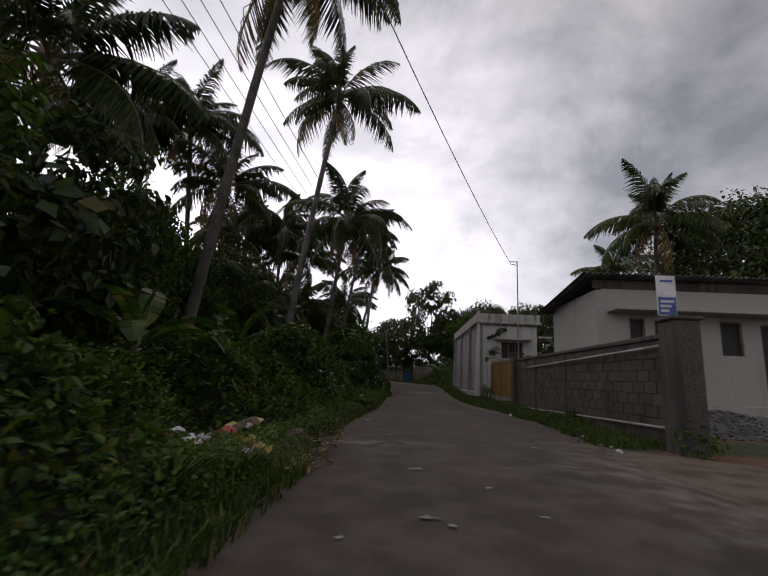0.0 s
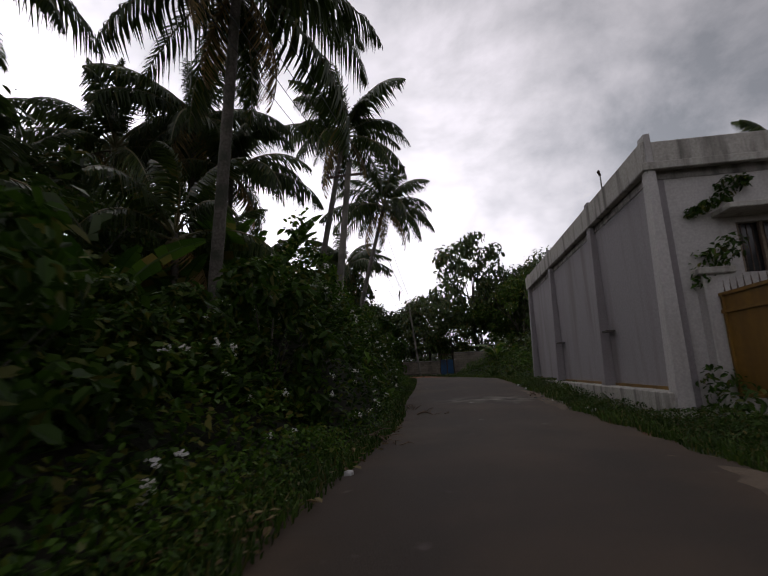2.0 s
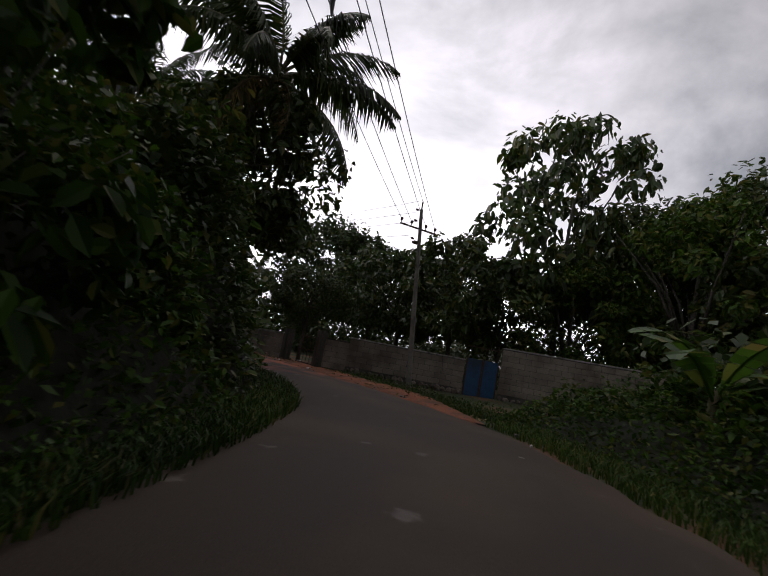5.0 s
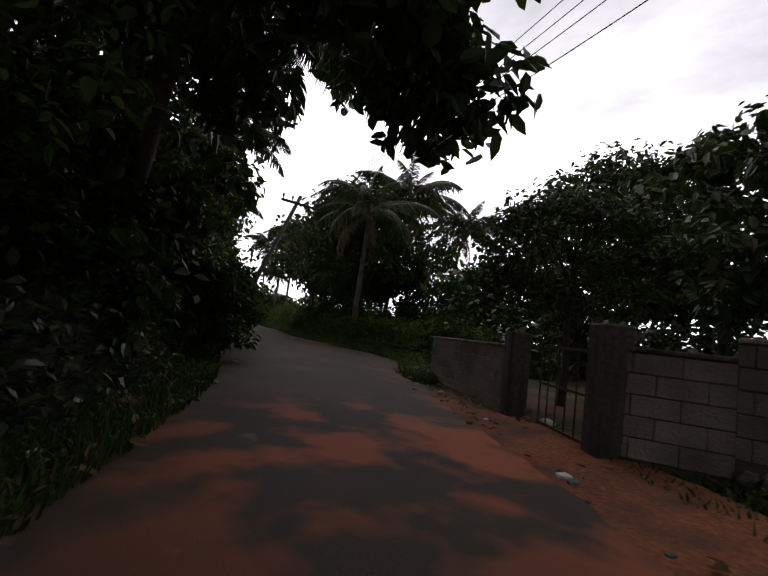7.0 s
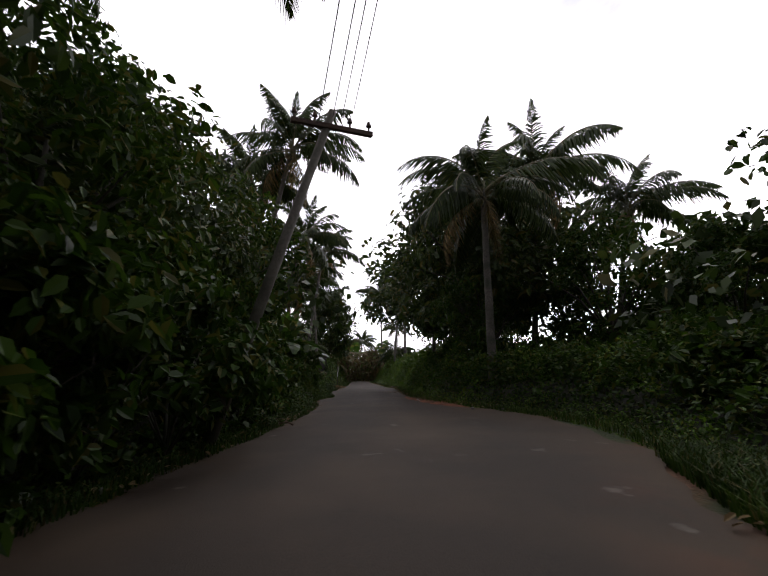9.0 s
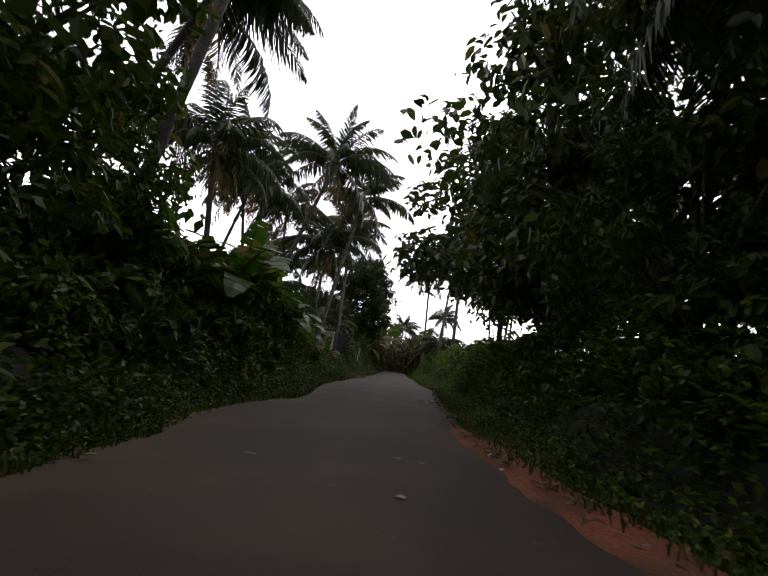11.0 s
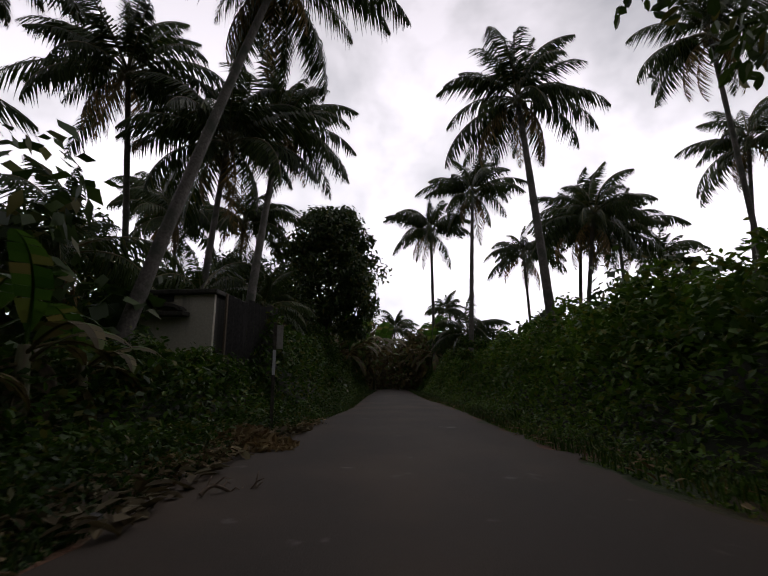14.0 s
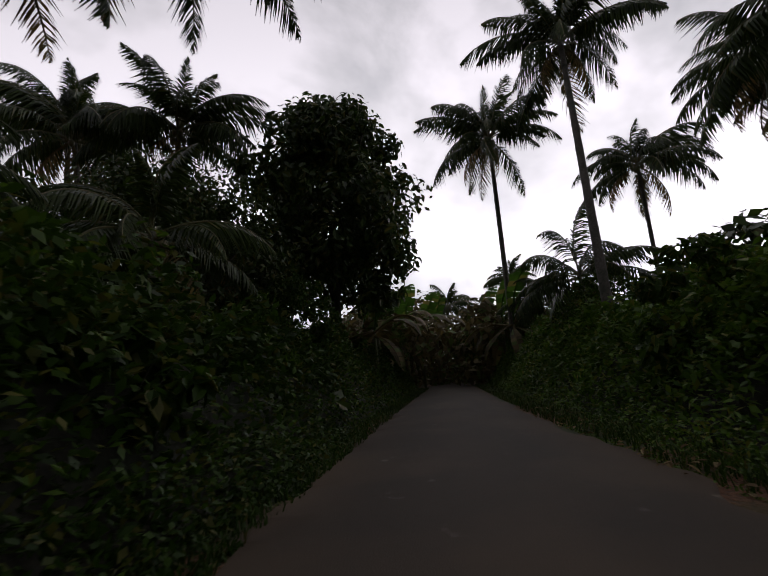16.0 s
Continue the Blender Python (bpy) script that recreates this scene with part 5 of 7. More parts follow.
for i, row in enumerate(PALMS_BEND):
    palm(*row, 200 + i, 29, 0.95)
for i, row in enumerate(PALMS_LAST):
    palm(*row, 300 + i, 31, 1.1 if row[1] < 68.0 and -72.0 < row[0] < -48.0 else 0.96)

# young palms with short trunks behind the bushes
for i, (x, y, h) in enumerate(((-9.2, 22.4, 4.6), (-8.4, 28.2, 5.2), (-10.4, 32.6, 6.0), (-12.4, 26.8, 6.6), (-9.8, 35.9, 5.6), (-11.8, 19.2, 5.4), (-11.9, 41.5, 6.4), (-60.9, 62.7, 5.2), (-65.7, 66.0, 4.8), (-70.2, 68.7, 5.4), (-74.8, 69.0, 6.0), (-55.1, 61.2, 5.6), (-81.3, 86.1, 5.0), (-74.5, 82.9, 5.0))):
    palm(x, y, x + 0.4 * (i % 3 - 1), y - 0.3, h, 400 + i, 18, 0.78)

# ---- broadleaf trees ----
TEAK = broad_tree("teak_tree", 9.0, 3.6, 0.2, 11, M_LEAF_DARK, 62, 62, 0.15, 0.3, "teak tree with large dark leaves")
TEAK_WIDE = broad_tree("teak_tree", 10.0, 5.2, 0.165, 12, M_LEAF_DARK, 112, 125, 0.2, 0.29, "spreading teak tree with large dark leaves")
MANGO = broad_tree("mango_tree", 11.0, 5.6, 0.13, 13, M_LEAF_DARK, 180, 200, 0.28, 0.2, "dense round-crowned dark mango tree", bunch=1.15)
TEAK_HIGH = broad_tree("teak_tree", 10.5, 4.6, 0.165, 15, M_LEAF_DARK, 84, 105, 0.17, 0.42, "tall teak tree with large leaves over the road")
JACK = broad_tree("jackfruit_tree", 8.0, 3.0, 0.115, 14, M_LEAF, 64, 105, 0.14, 0.25, "leafy young jackfruit tree")


def plant(tree, x, y, scale, turn, z=None, stretch=1.0):
    m = pose(x, y, (rise(y) if z is None else z) - 0.05, 0, 0, turn) @ Matrix.Diagonal((scale, scale, scale * stretch, 1))
    return copy_thing(tree, m)


for tree, x, y, s, turn in ((TEAK_WIDE, 4.8, 63.8, 1.0, 120), (JACK, 4.6, 58.0, 1.1, 40), (TEAK_WIDE, 8.6, 60.5, 1.05, 300), (TEAK, -4.0, 60.0, 0.78, 60), (TEAK, -9.4, 65.0, 0.84, 160), (TEAK, -6.8, 61.6, 0.72, 10), (TEAK, -13.6, 65.4, 0.5, 220),
                            (TEAK, -1.9, 60.2, 0.66, 190), (JACK, 1.0, 60.6, 0.85, 80), (TEAK_WIDE, 13.5, 58.0, 1.0, 250), (JACK, 8.3, 53.5, 0.8, 0), (JACK, 4.7, 44.5, 0.6, 50), (TEAK, 12.8, 49.8, 1.0, 90),
                            (TEAK_HIGH, -10.6, 59.0, 0.42, 30), (JACK, -11.6, 49.2, 0.72, 20), (JACK, -9.9, 42.4, 0.75, 110), (TEAK, -14.6, 42.6, 0.9, 15),
                            (JACK, -29.1, 72.5, 0.7, 140), (JACK, -22.9, 72.6, 0.75, 200), (JACK, -20.2, 68.1, 0.6, 260), (JACK, -22.1, 80.4, 0.7, 80),
                            (TEAK_WIDE, -32.8, 69.8, 1.14, 40), (TEAK_WIDE, -39.8, 72.0, 1.15, 160), (TEAK_HIGH, -46.6, 73.8, 1.0, 280), (MANGO, 21.5, 31.0, 1.2, 90), (JACK, -31.3, 55.8, 1.1, 30), (MANGO, -26.7, 51.9, 0.8, 240),
                            (TEAK, -8.7, 8.6, 0.75, 140), (JACK, -8.4, 3.5, 0.95, 10), (JACK, -9.6, 17.0, 0.7, 40), (JACK, -11.0, 21.5, 0.85, 130), (JACK, -9.8, 25.6, 0.72, 220), (JACK, -11.4, 29.6, 0.85, 310), (JACK, -10.3, 33.4, 0.75, 80), (JACK, -10.2, 38.7, 0.8, 170), (JACK, -13.2, 14.0, 0.9, 250),
                            (TEAK, -23.1, 51.9, 0.7, 300), (JACK, -29.5, 54.6, 0.8, 45), (JACK, -34.8, 56.3, 0.8, 140), (JACK, -15.4, 51.0, 0.58, 60), (TEAK, -16.4, 51.6, 0.7, 35), (JACK, -20.6, 53.2, 0.8, 130), (JACK, -29.5, 67.0, 0.72, 200), (JACK, -26.0, 70.5, 0.9, 70), (JACK, -18.8, 51.8, 0.62, 150), (JACK, -9.6, 11.5, 0.8, 33), (JACK, -12.5, 17.6, 1.0, 77), (TEAK, -15.4, 20.5, 1.0, 10), (TEAK, -12.8, 25.4, 0.95, 100), (TEAK, -14.6, 31.0, 1.0, 200), (JACK, -17.5, 49.7, 0.62, 15), (JACK, -21.7, 51.7, 0.62, 100), (JACK, -26.2, 54.0, 0.6, 190), (JACK, -50.2, 60.1, 0.7, 10), (JACK, -62.5, 61.6, 0.8, 95), (JACK, -63.8, 64.4, 0.5, 160), (JACK, -69.0, 66.6, 0.5, 240),
                            (JACK, -72.5, 64.6, 0.85, 25), (JACK, -77.5, 68.2, 0.8, 115), (JACK, -74.0, 71.5, 0.55, 20), (JACK, -86.1, 76.7, 0.6, 110), (JACK, -72.2, 81.9, 0.5, 200), (JACK, -77.9, 84.4, 0.55, 290), (JACK, -84.4, 85.6, 0.6, 60), (JACK, -93.5, 79.6, 0.65, 150), (JACK, -92.8, 86.5, 0.65, 330)):
    plant(tree, x, y, s, turn)
for t in (TEAK, TEAK_WIDE, TEAK_HIGH, MANGO, JACK):
    t.matrix_world = pose(*{TEAK: (18, 44, 0.5), TEAK_HIGH: (-5, 77, 0.5), TEAK_WIDE: (-15, 72, 0.5), MANGO: (-44, 40, 0.5), JACK: (-46.5, 80.0, 0.5)}[t])

TEAK_OVER = broad_tree("teak_tree", 9.2, 3.5, 0.17, 16, M_LEAF_DARK, 92, 90, 0.16, 0.42, "teak tree leaning out over the road", lean=(1.2, 1.9))
TEAK_OVER.matrix_world = pose(-12.5, 51.0, 0.45)
MANGO_HIGH = broad_tree("mango_tree", 14.2, 4.2, 0.17, 17, M_LEAF_DARK, 230, 110, 0.26, 0.28, "tall dense dark mango tree behind the lane", bunch=1.1)
MANGO_HIGH.matrix_world = pose(-79.6, 73.5, 0.45)
plant(MANGO, -75.9, 67.2, 0.78, 40)
plant(TEAK, 0.4, 61.6, 1.1, 20, stretch=1.4)

# ---- bananas ----
for i, (x, y, h) in enumerate(((-6.8, 30.6, 6.0), (-7.6, 31.6, 6.4), (-7.2, 29.2, 5.4), (-8.6, 30.0, 6.4), (-5.6, 19.5, 3.4), (-6.2, 23.0, 3.8), (-7.6, 24.6, 3.8), (-8.2, 27.6, 4.6), (-5.6, 8.0, 3.0), (-6.9, 15.5, 3.4), (-6.8, 33.0, 4.0), (-9.5, 20.5, 3.8),
                               (-34.9, 56.2, 4.0), (-38.2, 57.5, 4.6), (-38.2, 59.6, 4.6), (-40.3, 59.8, 4.9), (-36.9, 57.9, 4.4), (-41.5, 59.8, 5.2), (-40.5, 61.1, 3.4), (-41.4, 58.6, 5.0), (-43.6, 60.9, 4.4), (-44.5, 61.8, 3.6), (-46.1, 61.7, 3.4), (-40.7, 58.2, 4.2),
                               (-65.3, 68.0, 3.2), (-66.9, 66.9, 3.4), (1.3, 47.9, 2.6), (2.6, 49.1, 2.4), (-9.4, 47.6, 4.4), (-54.4, 63.7, 3.2), (-50.2, 62.7, 3.0))):
    banana(x, y, h, 500 + i)

# ---- undergrowth along the road ----
a0, a1, a2, a3, a4, a5, a6 = (along(LEFT, x, y) for x, y in ((-1.2, -8), (-1.7, 12), (-2.45, 30), (-4.3, 44.5), (-22.0, 56.3), (-43.3, 63.8), (-90.7, 81.3)))
c0, c1 = along(LEFT, -1.4, 5.0), along(LEFT, -1.6, 7.6)
undergrowth("undergrowth", LEFT, 1, a0, c0 + 0.4, 5.5, 1.35, 14, 420, 0.085, start=0.2, ramp=2.2)
undergrowth("undergrowth", LEFT, 1, c0 - 1.2, c1 + 1.2, 4.4, 1.1, 15, 420, 0.085, start=1.5, ramp=1.4)
undergrowth("undergrowth", LEFT, 1, c1 - 0.4, a1 + 1, 5.5, 1.35, 1, 420, 0.085, start=0.25, ramp=2.2)
a15 = along(LEFT, -2.0, 23.5)
undergrowth("undergrowth", LEFT, 1, a1, a15 + 1, 5.5, 2.0, 2, 400, 0.085, start=0.25, ramp=2.2)
undergrowth("undergrowth", LEFT, 1, a15, a2 + 1, 5.0, 3.1, 18, 430, 0.085, start=0.1, ramp=1.5)
undergrowth("undergrowth", LEFT, 1, a2, a3 + 1, 5.0, 2.7, 3, 440, 0.085, start=0.15, ramp=1.7)
undergrowth("undergrowth", LEFT, 1, a3, a4 + 1, 5.0, 3.6, 4, 430, 0.1, M_LEAF_DARK, 0.3, "dark dense roadside thicket", 1.5)
undergrowth("undergrowth", LEFT, 1, a4, a5 + 1, 5.0, 1.8, 5, 430, 0.09, start=0.2, ramp=1.5)
a55 = along(LEFT, -58.0, 69.3)
undergrowth("undergrowth", LEFT, 1, a5, a55 + 1, 5.5, 1.35, 6, 360, 0.09, start=0.25, ramp=1.9, lumps=0.4)
undergrowth("undergrowth", LEFT, 1, a55, a6, 5.5, 2.4, 17, 360, 0.095, start=0.25, ramp=1.7)
b0, b1, b2, b3, b4, b5, b6, b7 = (along(RIGHT, x, y) for x, y in ((3.05, 8.4), (2.4, 16.5), (1.5, 30), (-0.5, 44.3), (-1.7, 49.1), (-17.2, 59.0), (-41.8, 67.6), (-90.3, 83.5)))
undergrowth("undergrowth", RIGHT, -1, b2 + 8, b4 + 1, 5.5, 1.2, 7, 420, 0.075, start=0.6, ramp=1.6)
undergrowth("undergrowth", RIGHT, -1, b5 + 1, b6 + 2, 5.0, 1.5, 8, 520, 0.085, start=0.5, ramp=1.0)
undergrowth("creeper_hedge", RIGHT, -1, b6 + 1, b7, 6.0, 2.5, 9, 400, 0.095, M_CREEPER, 0.5, "bright green creeper covering a tall roadside hedge", 2.2, lumps=0.4)
undergrowth("verge_creeper", RIGHT, -1, along(RIGHT, 3.0, 10.5), b2 + 8.5, 1.25, 0.24, 10, 900, 0.045, M_GRASS, 0.15, "low green creeper and weeds on the verge", 0.4, core=False, shell=0.9)
undergrowth("verge_creeper", LEFT, 1, a0 + 4, a3, 0.9, 0.3, 11, 900, 0.05, M_CREEPER, -0.05, "low green creeper and weeds on the verge", 0.5, core=False, shell=0.9)
undergrowth("verge_creeper", LEFT, 1, a4 - 6, a6 - 24, 1.4, 0.42, 12, 620, 0.07, M_LEAF, -0.05, "low green creeper and weeds on the verge", 0.5, core=False, shell=0.9)
undergrowth("verge_creeper", RIGHT, -1, b5, b7 - 24, 0.8, 0.35, 13, 380, 0.05, M_CREEPER, 0.1, "low green creeper and weeds on the verge", 0.5, core=False, shell=0.9)
undergrowth("verge_creeper", RIGHT, -1, along(RIGHT, -13.1, 57.0), b5 + 1, 0.8, 0.3, 16, 700, 0.05, M_CREEPER, 0.05, "low green creeper and weeds on the verge", 0.4, core=False, shell=0.9)
grass_strip(RIGHT, -1, along(RIGHT, -13.3, 57.1), b5 + 1, 0.0, 0.9, 5000, 25, 0.22)
grass_strip(LEFT, 1, a0, c0, -0.1, 0.9, 6000, 26, 0.2)
grass_strip(LEFT, 1, c1, a3, -0.1, 0.7, 12000, 21, 0.16)
grass_strip(LEFT, 1, a3 - 4, a4, -0.15, 0.6, 12000, 27, 0.17)
grass_strip(LEFT, 1, a3, a6, -0.1, 0.5, 12000, 22, 0.14)
grass_strip(RIGHT, -1, b0, b4, 0.0, 2.0, 34000, 23, 0.16)
w0, w1 = along(RIGHT, -1.2, 47.8), along(RIGHT, -8.4, 54.5)
undergrowth("verge_creeper", RIGHT, -1, w0, w1, 1.3, 0.26, 19, 420, 0.05, M_GRASS, 0.75, "low weeds at the foot of the block walls", 0.5, core=False, shell=0.9)
grass_strip(RIGHT, -1, w0, w1, 0.6, 2.2, 7000, 28, 0.16)
grass_strip(RIGHT, -1, b5, b7, 0.1, 0.9, 14000, 24, 0.18)

# ---- single bushes that break up the banks ----
BUSH = broad_tree("bush", 2.3, 1.35, 0.085, 21, M_LEAF, 34, 80, 0.03, 0.08, "leafy green roadside bush", "bush", 1.1)
BUSH_BROAD = broad_tree("bush", 2.0, 1.15, 0.15, 22, M_LEAF, 26, 42, 0.03, 0.1, "roadside bush with broad green leaves", "bush", 1.15)
BUSH_HIGH = broad_tree("bush", 3.4, 1.3, 0.11, 23, M_LEAF, 34, 62, 0.04, 0.12, "tall narrow roadside bush with loose twigs", "bush", 1.1)
rng = random.Random(41)


def bushes(line, side, s0, s1, gap, d0, d1, low, high):
    s = s0
    while s < s1:
        seg = np.r_[0, np.cumsum(np.linalg.norm(np.diff(line, axis=0), axis=1))]
        p = np.array([np.interp(s, seg, line[:, 0]), np.interp(s, seg, line[:, 1])])
        q = np.array([np.interp(s + 0.5, seg, line[:, 0]), np.interp(s + 0.5, seg, line[:, 1])]) - p
        q /= np.linalg.norm(q) + 1e-9
        d = rng.uniform(d0, d1)
        plant(rng.choice((BUSH, BUSH_BROAD, BUSH_HIGH)), p[0] - q[1] * d * side, p[1] + q[0] * d * side, rng.uniform(low, high), rng.uniform(0, 360))
        s += gap * rng.uniform(0.6, 1.4)


bushes(LEFT, 1, a1, a15, 2.4, 1.7, 2.8, 0.6, 0.95)
bushes(LEFT, 1, a15, a3, 2.4, 1.5, 2.5, 0.8, 1.15)
bushes(LEFT, 1, a3 + 3, a4, 2.2, 1.6, 2.6, 0.8, 1.2)
bushes(LEFT, 1, a4, a5, 1.8, 1.4, 2.6, 0.6, 1.05)
bushes(LEFT, 1, a55, a6, 2.8, 1.6, 3.0, 0.6, 0.95)
bushes(RIGHT, -1, b5 + 3, b6, 2.4, 1.5, 3.0, 0.45, 0.8)
bushes(RIGHT, -1, b6, b7 - 20, 2.6, 2.2, 3.8, 0.6, 0.85)
for x, y, k, turn in ((-15.4, 53.3, 0.9, 10), (-16.9, 53.9, 1.0, 80), (-18.4, 54.5, 0.95, 150), (-19.8, 55.2, 1.0, 220), (-21.2, 55.6, 0.9, 300), (-22.8, 56.2, 0.8, 40)):
    plant(BUSH, x, y, k, turn)
BUSH.matrix_world, BUSH_BROAD.matrix_world, BUSH_HIGH.matrix_world = pose(-6.5, 36.0, 0.5), pose(-5.6, 40.5, 0.5), pose(-7.4, 44.0, 0.5)

# ---- far woods that close the view ----


def far_woods(name, rows, seed, leaf=0.36, per=120, mat=None, label="dark wall of distant mixed trees"):
    rng = np.random.default_rng(seed)
    centres, radius = [], []
    for x0, y0, x1, y1, h, n in rows:
        for i in range(n):
            u = rng.uniform()
            centres.append((x0 + (x1 - x0) * u + rng.normal(0, 2.2), y0 + (y1 - y0) * u + rng.normal(0, 2.2), 0.5 + rng.uniform(0.02, 1.0) * h * rng.uniform(0.6, 1.1)))
            radius.append(rng.uniform(1.0, 2.2))
    quads = clump_leaves(rng, np.array(centres), np.array(radius), per, leaf, 1.6)
    ob = new(name, quads_mesh(name, quads, mat or M_LEAF_DARK))
    return tagged(ob, label, "woods", kind="stuff")


far_woods("far_woods", [(-11.0, -5.0, -14.7, 43.8, 5, 190), (-20.0, -5.0, -29.7, 50.0, 9, 150), (-33.3, 52.3, -62.1, 61.2, 5, 150), (-61.9, 62.2, -111.4, 77.1, 6, 150), (-29.9, 49.0, -63.0, 52.2, 9, 90),
                        (-17.0, 68.8, -31.9, 77.4, 5, 70), (-29.7, 74.2, -58.8, 84.9, 2.6, 110), (-58.5, 85.9, -108.3, 98.9, 6, 130), (-114.0, 73.4, -114.6, 97.7, 5, 90), (17.0, 16.0, 22.0, 60.0, 7, 110), (20.0, 66.0, -16.8, 76.8, 3.6, 110)], 71, 0.25, 85)
far_woods("near_woods", [(-12.8, 46.4, -33.3, 53.0, 5, 90), (5.0, 49.0, 12.0, 60.0, 3, 50), (-17.0, 68.0, 4.0, 66.5, 2.6, 70)], 73, 0.13, 190, M_LEAF_DARK, "dense small-leaved thicket behind the verge")


# ---- soil along the road ----
M_RED_SOIL = surface("red_laterite_soil", (0.15, 0.045, 0.02), (0.34, 0.11, 0.045), (0.09, 0.045, 0.025), 24.0, 1.6, 0.95, 0.9)
M_SANDY = surface("sandy_soil", (0.11, 0.082, 0.057), (0.19, 0.145, 0.103), (0.07, 0.05, 0.035), 60.0, 2.0, 0.95, 0.9)
M_PALE_MARK = surface("pale_scraped_patch", (0.19, 0.17, 0.15), (0.4, 0.37, 0.34), (0.12, 0.105, 0.09), 50.0, 5.0, 0.9, 0.4)


def at_line(line, s):
    seg = np.r_[0, np.cumsum(np.linalg.norm(np.diff(line, axis=0), axis=1))]
    p = np.array([np.interp(s, seg, line[:, 0]), np.interp(s, seg, line[:, 1])])
    q = np.array([np.interp(s + 0.5, seg, line[:, 0]), np.interp(s + 0.5, seg, line[:, 1])]) - np.array([np.interp(s - 0.5, seg, line[:, 0]), np.interp(s - 0.5, seg, line[:, 1])])
    q /= np.linalg.norm(q) + 1e-9
    return p, np.array([-q[1], q[0]])


def soil_strip(name, line, side, s0, s1, d0, d1, height, mat, label, seed):
    """A low uneven bank of soil with a ragged edge towards the road."""
    n, m = max(4, int((s1 - s0) / 0.22)), 9
    verts = []
    for i in range(n + 1):
        s = s0 + (s1 - s0) * i / n
        p, out_dir = at_line(line, s)
        fade = min(1.0, 4 * i / n, 4 * (n - i) / n)
        for j in range(m):
            u = j / (m - 1)
            rag = 0.35 * noise.noise(Vector((s * 1.1, seed, 0))) + 0.15 * noise.noise(Vector((s * 3.7, seed, 5)))
            d = d0 + rag * (1 - u) + (d1 - d0) * u * (0.3 + 0.7 * fade)
            q = p + out_dir * d * side
            z = rise(q[1]) + 0.035 + height * math.sin(u * math.pi * 0.5) ** 1.3 * fade + 0.03 * noise.noise(Vector((q[0] * 3, q[1] * 3, seed))) * u - (0.06 if j == 0 else 0.0)
            verts.append((q[0], q[1], z if j < m - 1 else z - 0.05))
    faces = [(i * m + j, i * m + j + 1, (i + 1) * m + j + 1, (i + 1) * m + j) for i in range(n) for j in range(m - 1)]
    ob = link_mesh(name, verts, faces, mat, smooth=True)
    return tagged(ob, label, "soil", kind="structure")


soil_strip("red_soil_verge", RIGHT, -1, along(RIGHT, -1.9, 49.0), along(RIGHT, -11.5, 56.5), -0.3, 1.15, 0.1, M_RED_SOIL, "red laterite soil at the foot of the block walls", 1)
soil_strip("red_soil_verge", RIGHT, -1, along(RIGHT, -11.3, 56.5), along(RIGHT, -16.3, 58.7), 0.55, 1.0, 0.16, M_RED_SOIL, "bank of red laterite soil under the grey wall", 2)
soil_strip("red_soil_verge", RIGHT, -1, along(RIGHT, -24.8, 62.8), along(RIGHT, -33.1, 64.7), -0.35, 0.45, 0.04, M_RED_SOIL, "thin red soil edge of the road", 3)
soil_strip("sandy_verge", RIGHT, -1, along(RIGHT, 2.7, 14.5), along(RIGHT, 1.8, 22.5), -0.8, 0.8, 0.03, M_SANDY, "sandy soil washed onto the road edge", 4)
soil_strip("sandy_verge", RIGHT, -1, along(RIGHT, 3.1, -2), along(RIGHT, 3.05, 8.2), -0.9, 4.5, 0.03, M_SANDY, "sandy soil at the yard entrance", 5)
soil_strip("sandy_verge", RIGHT, -1, along(RIGHT, 1.6, 27.5), along(RIGHT, 1.35, 33.0), -0.45, 0.3, 0.03, M_SANDY, "sandy soil with stones at the road edge", 6)


def road_top(x, y):
    """Height of the road surface."""
    a, b = np.hypot(LEFT[:, 0] - x, LEFT[:, 1] - y).min(), np.hypot(RIGHT[:, 0] - x, RIGHT[:, 1] - y).min()
    u = a / (a + b)
    return rise(y) + 0.03 + 0.05 * (1 - (2 * u - 1) ** 2)


def road_mark(x, y, long, wide, turn, seed, mat=None):
    """A thin scraped or spilled patch on the asphalt, with a ragged outline."""
    n = 22
    verts = [(0, 0, 0.0)]
    c, s = math.cos(radians(turn)), math.sin(radians(turn))
    for i in range(n):
        w = 2 * math.pi * i / n
        r = 0.75 + 0.55 * noise.noise(Vector((math.cos(w) * 1.7, math.sin(w) * 1.7, seed * 3.1)))
        px, py = long * 0.5 * r * math.cos(w), wide * 0.5 * r * math.sin(w)
        verts.append((px * c - py * s, px * s + py * c, 0.0))
    verts = [(vx, vy, road_top(x + vx, y + vy) - road_top(x, y)) for vx, vy, _ in verts]
    ob = link_mesh("road_mark", verts, [(0, i + 1, (i + 1) % n + 1) for i in range(n)], mat or M_PALE_MARK)
    ob.matrix_world = pose(x, y, road_top(x, y) + 0.015)
    return tagged(ob, "pale scraped patch on the worn asphalt", "road mark", kind="structure")


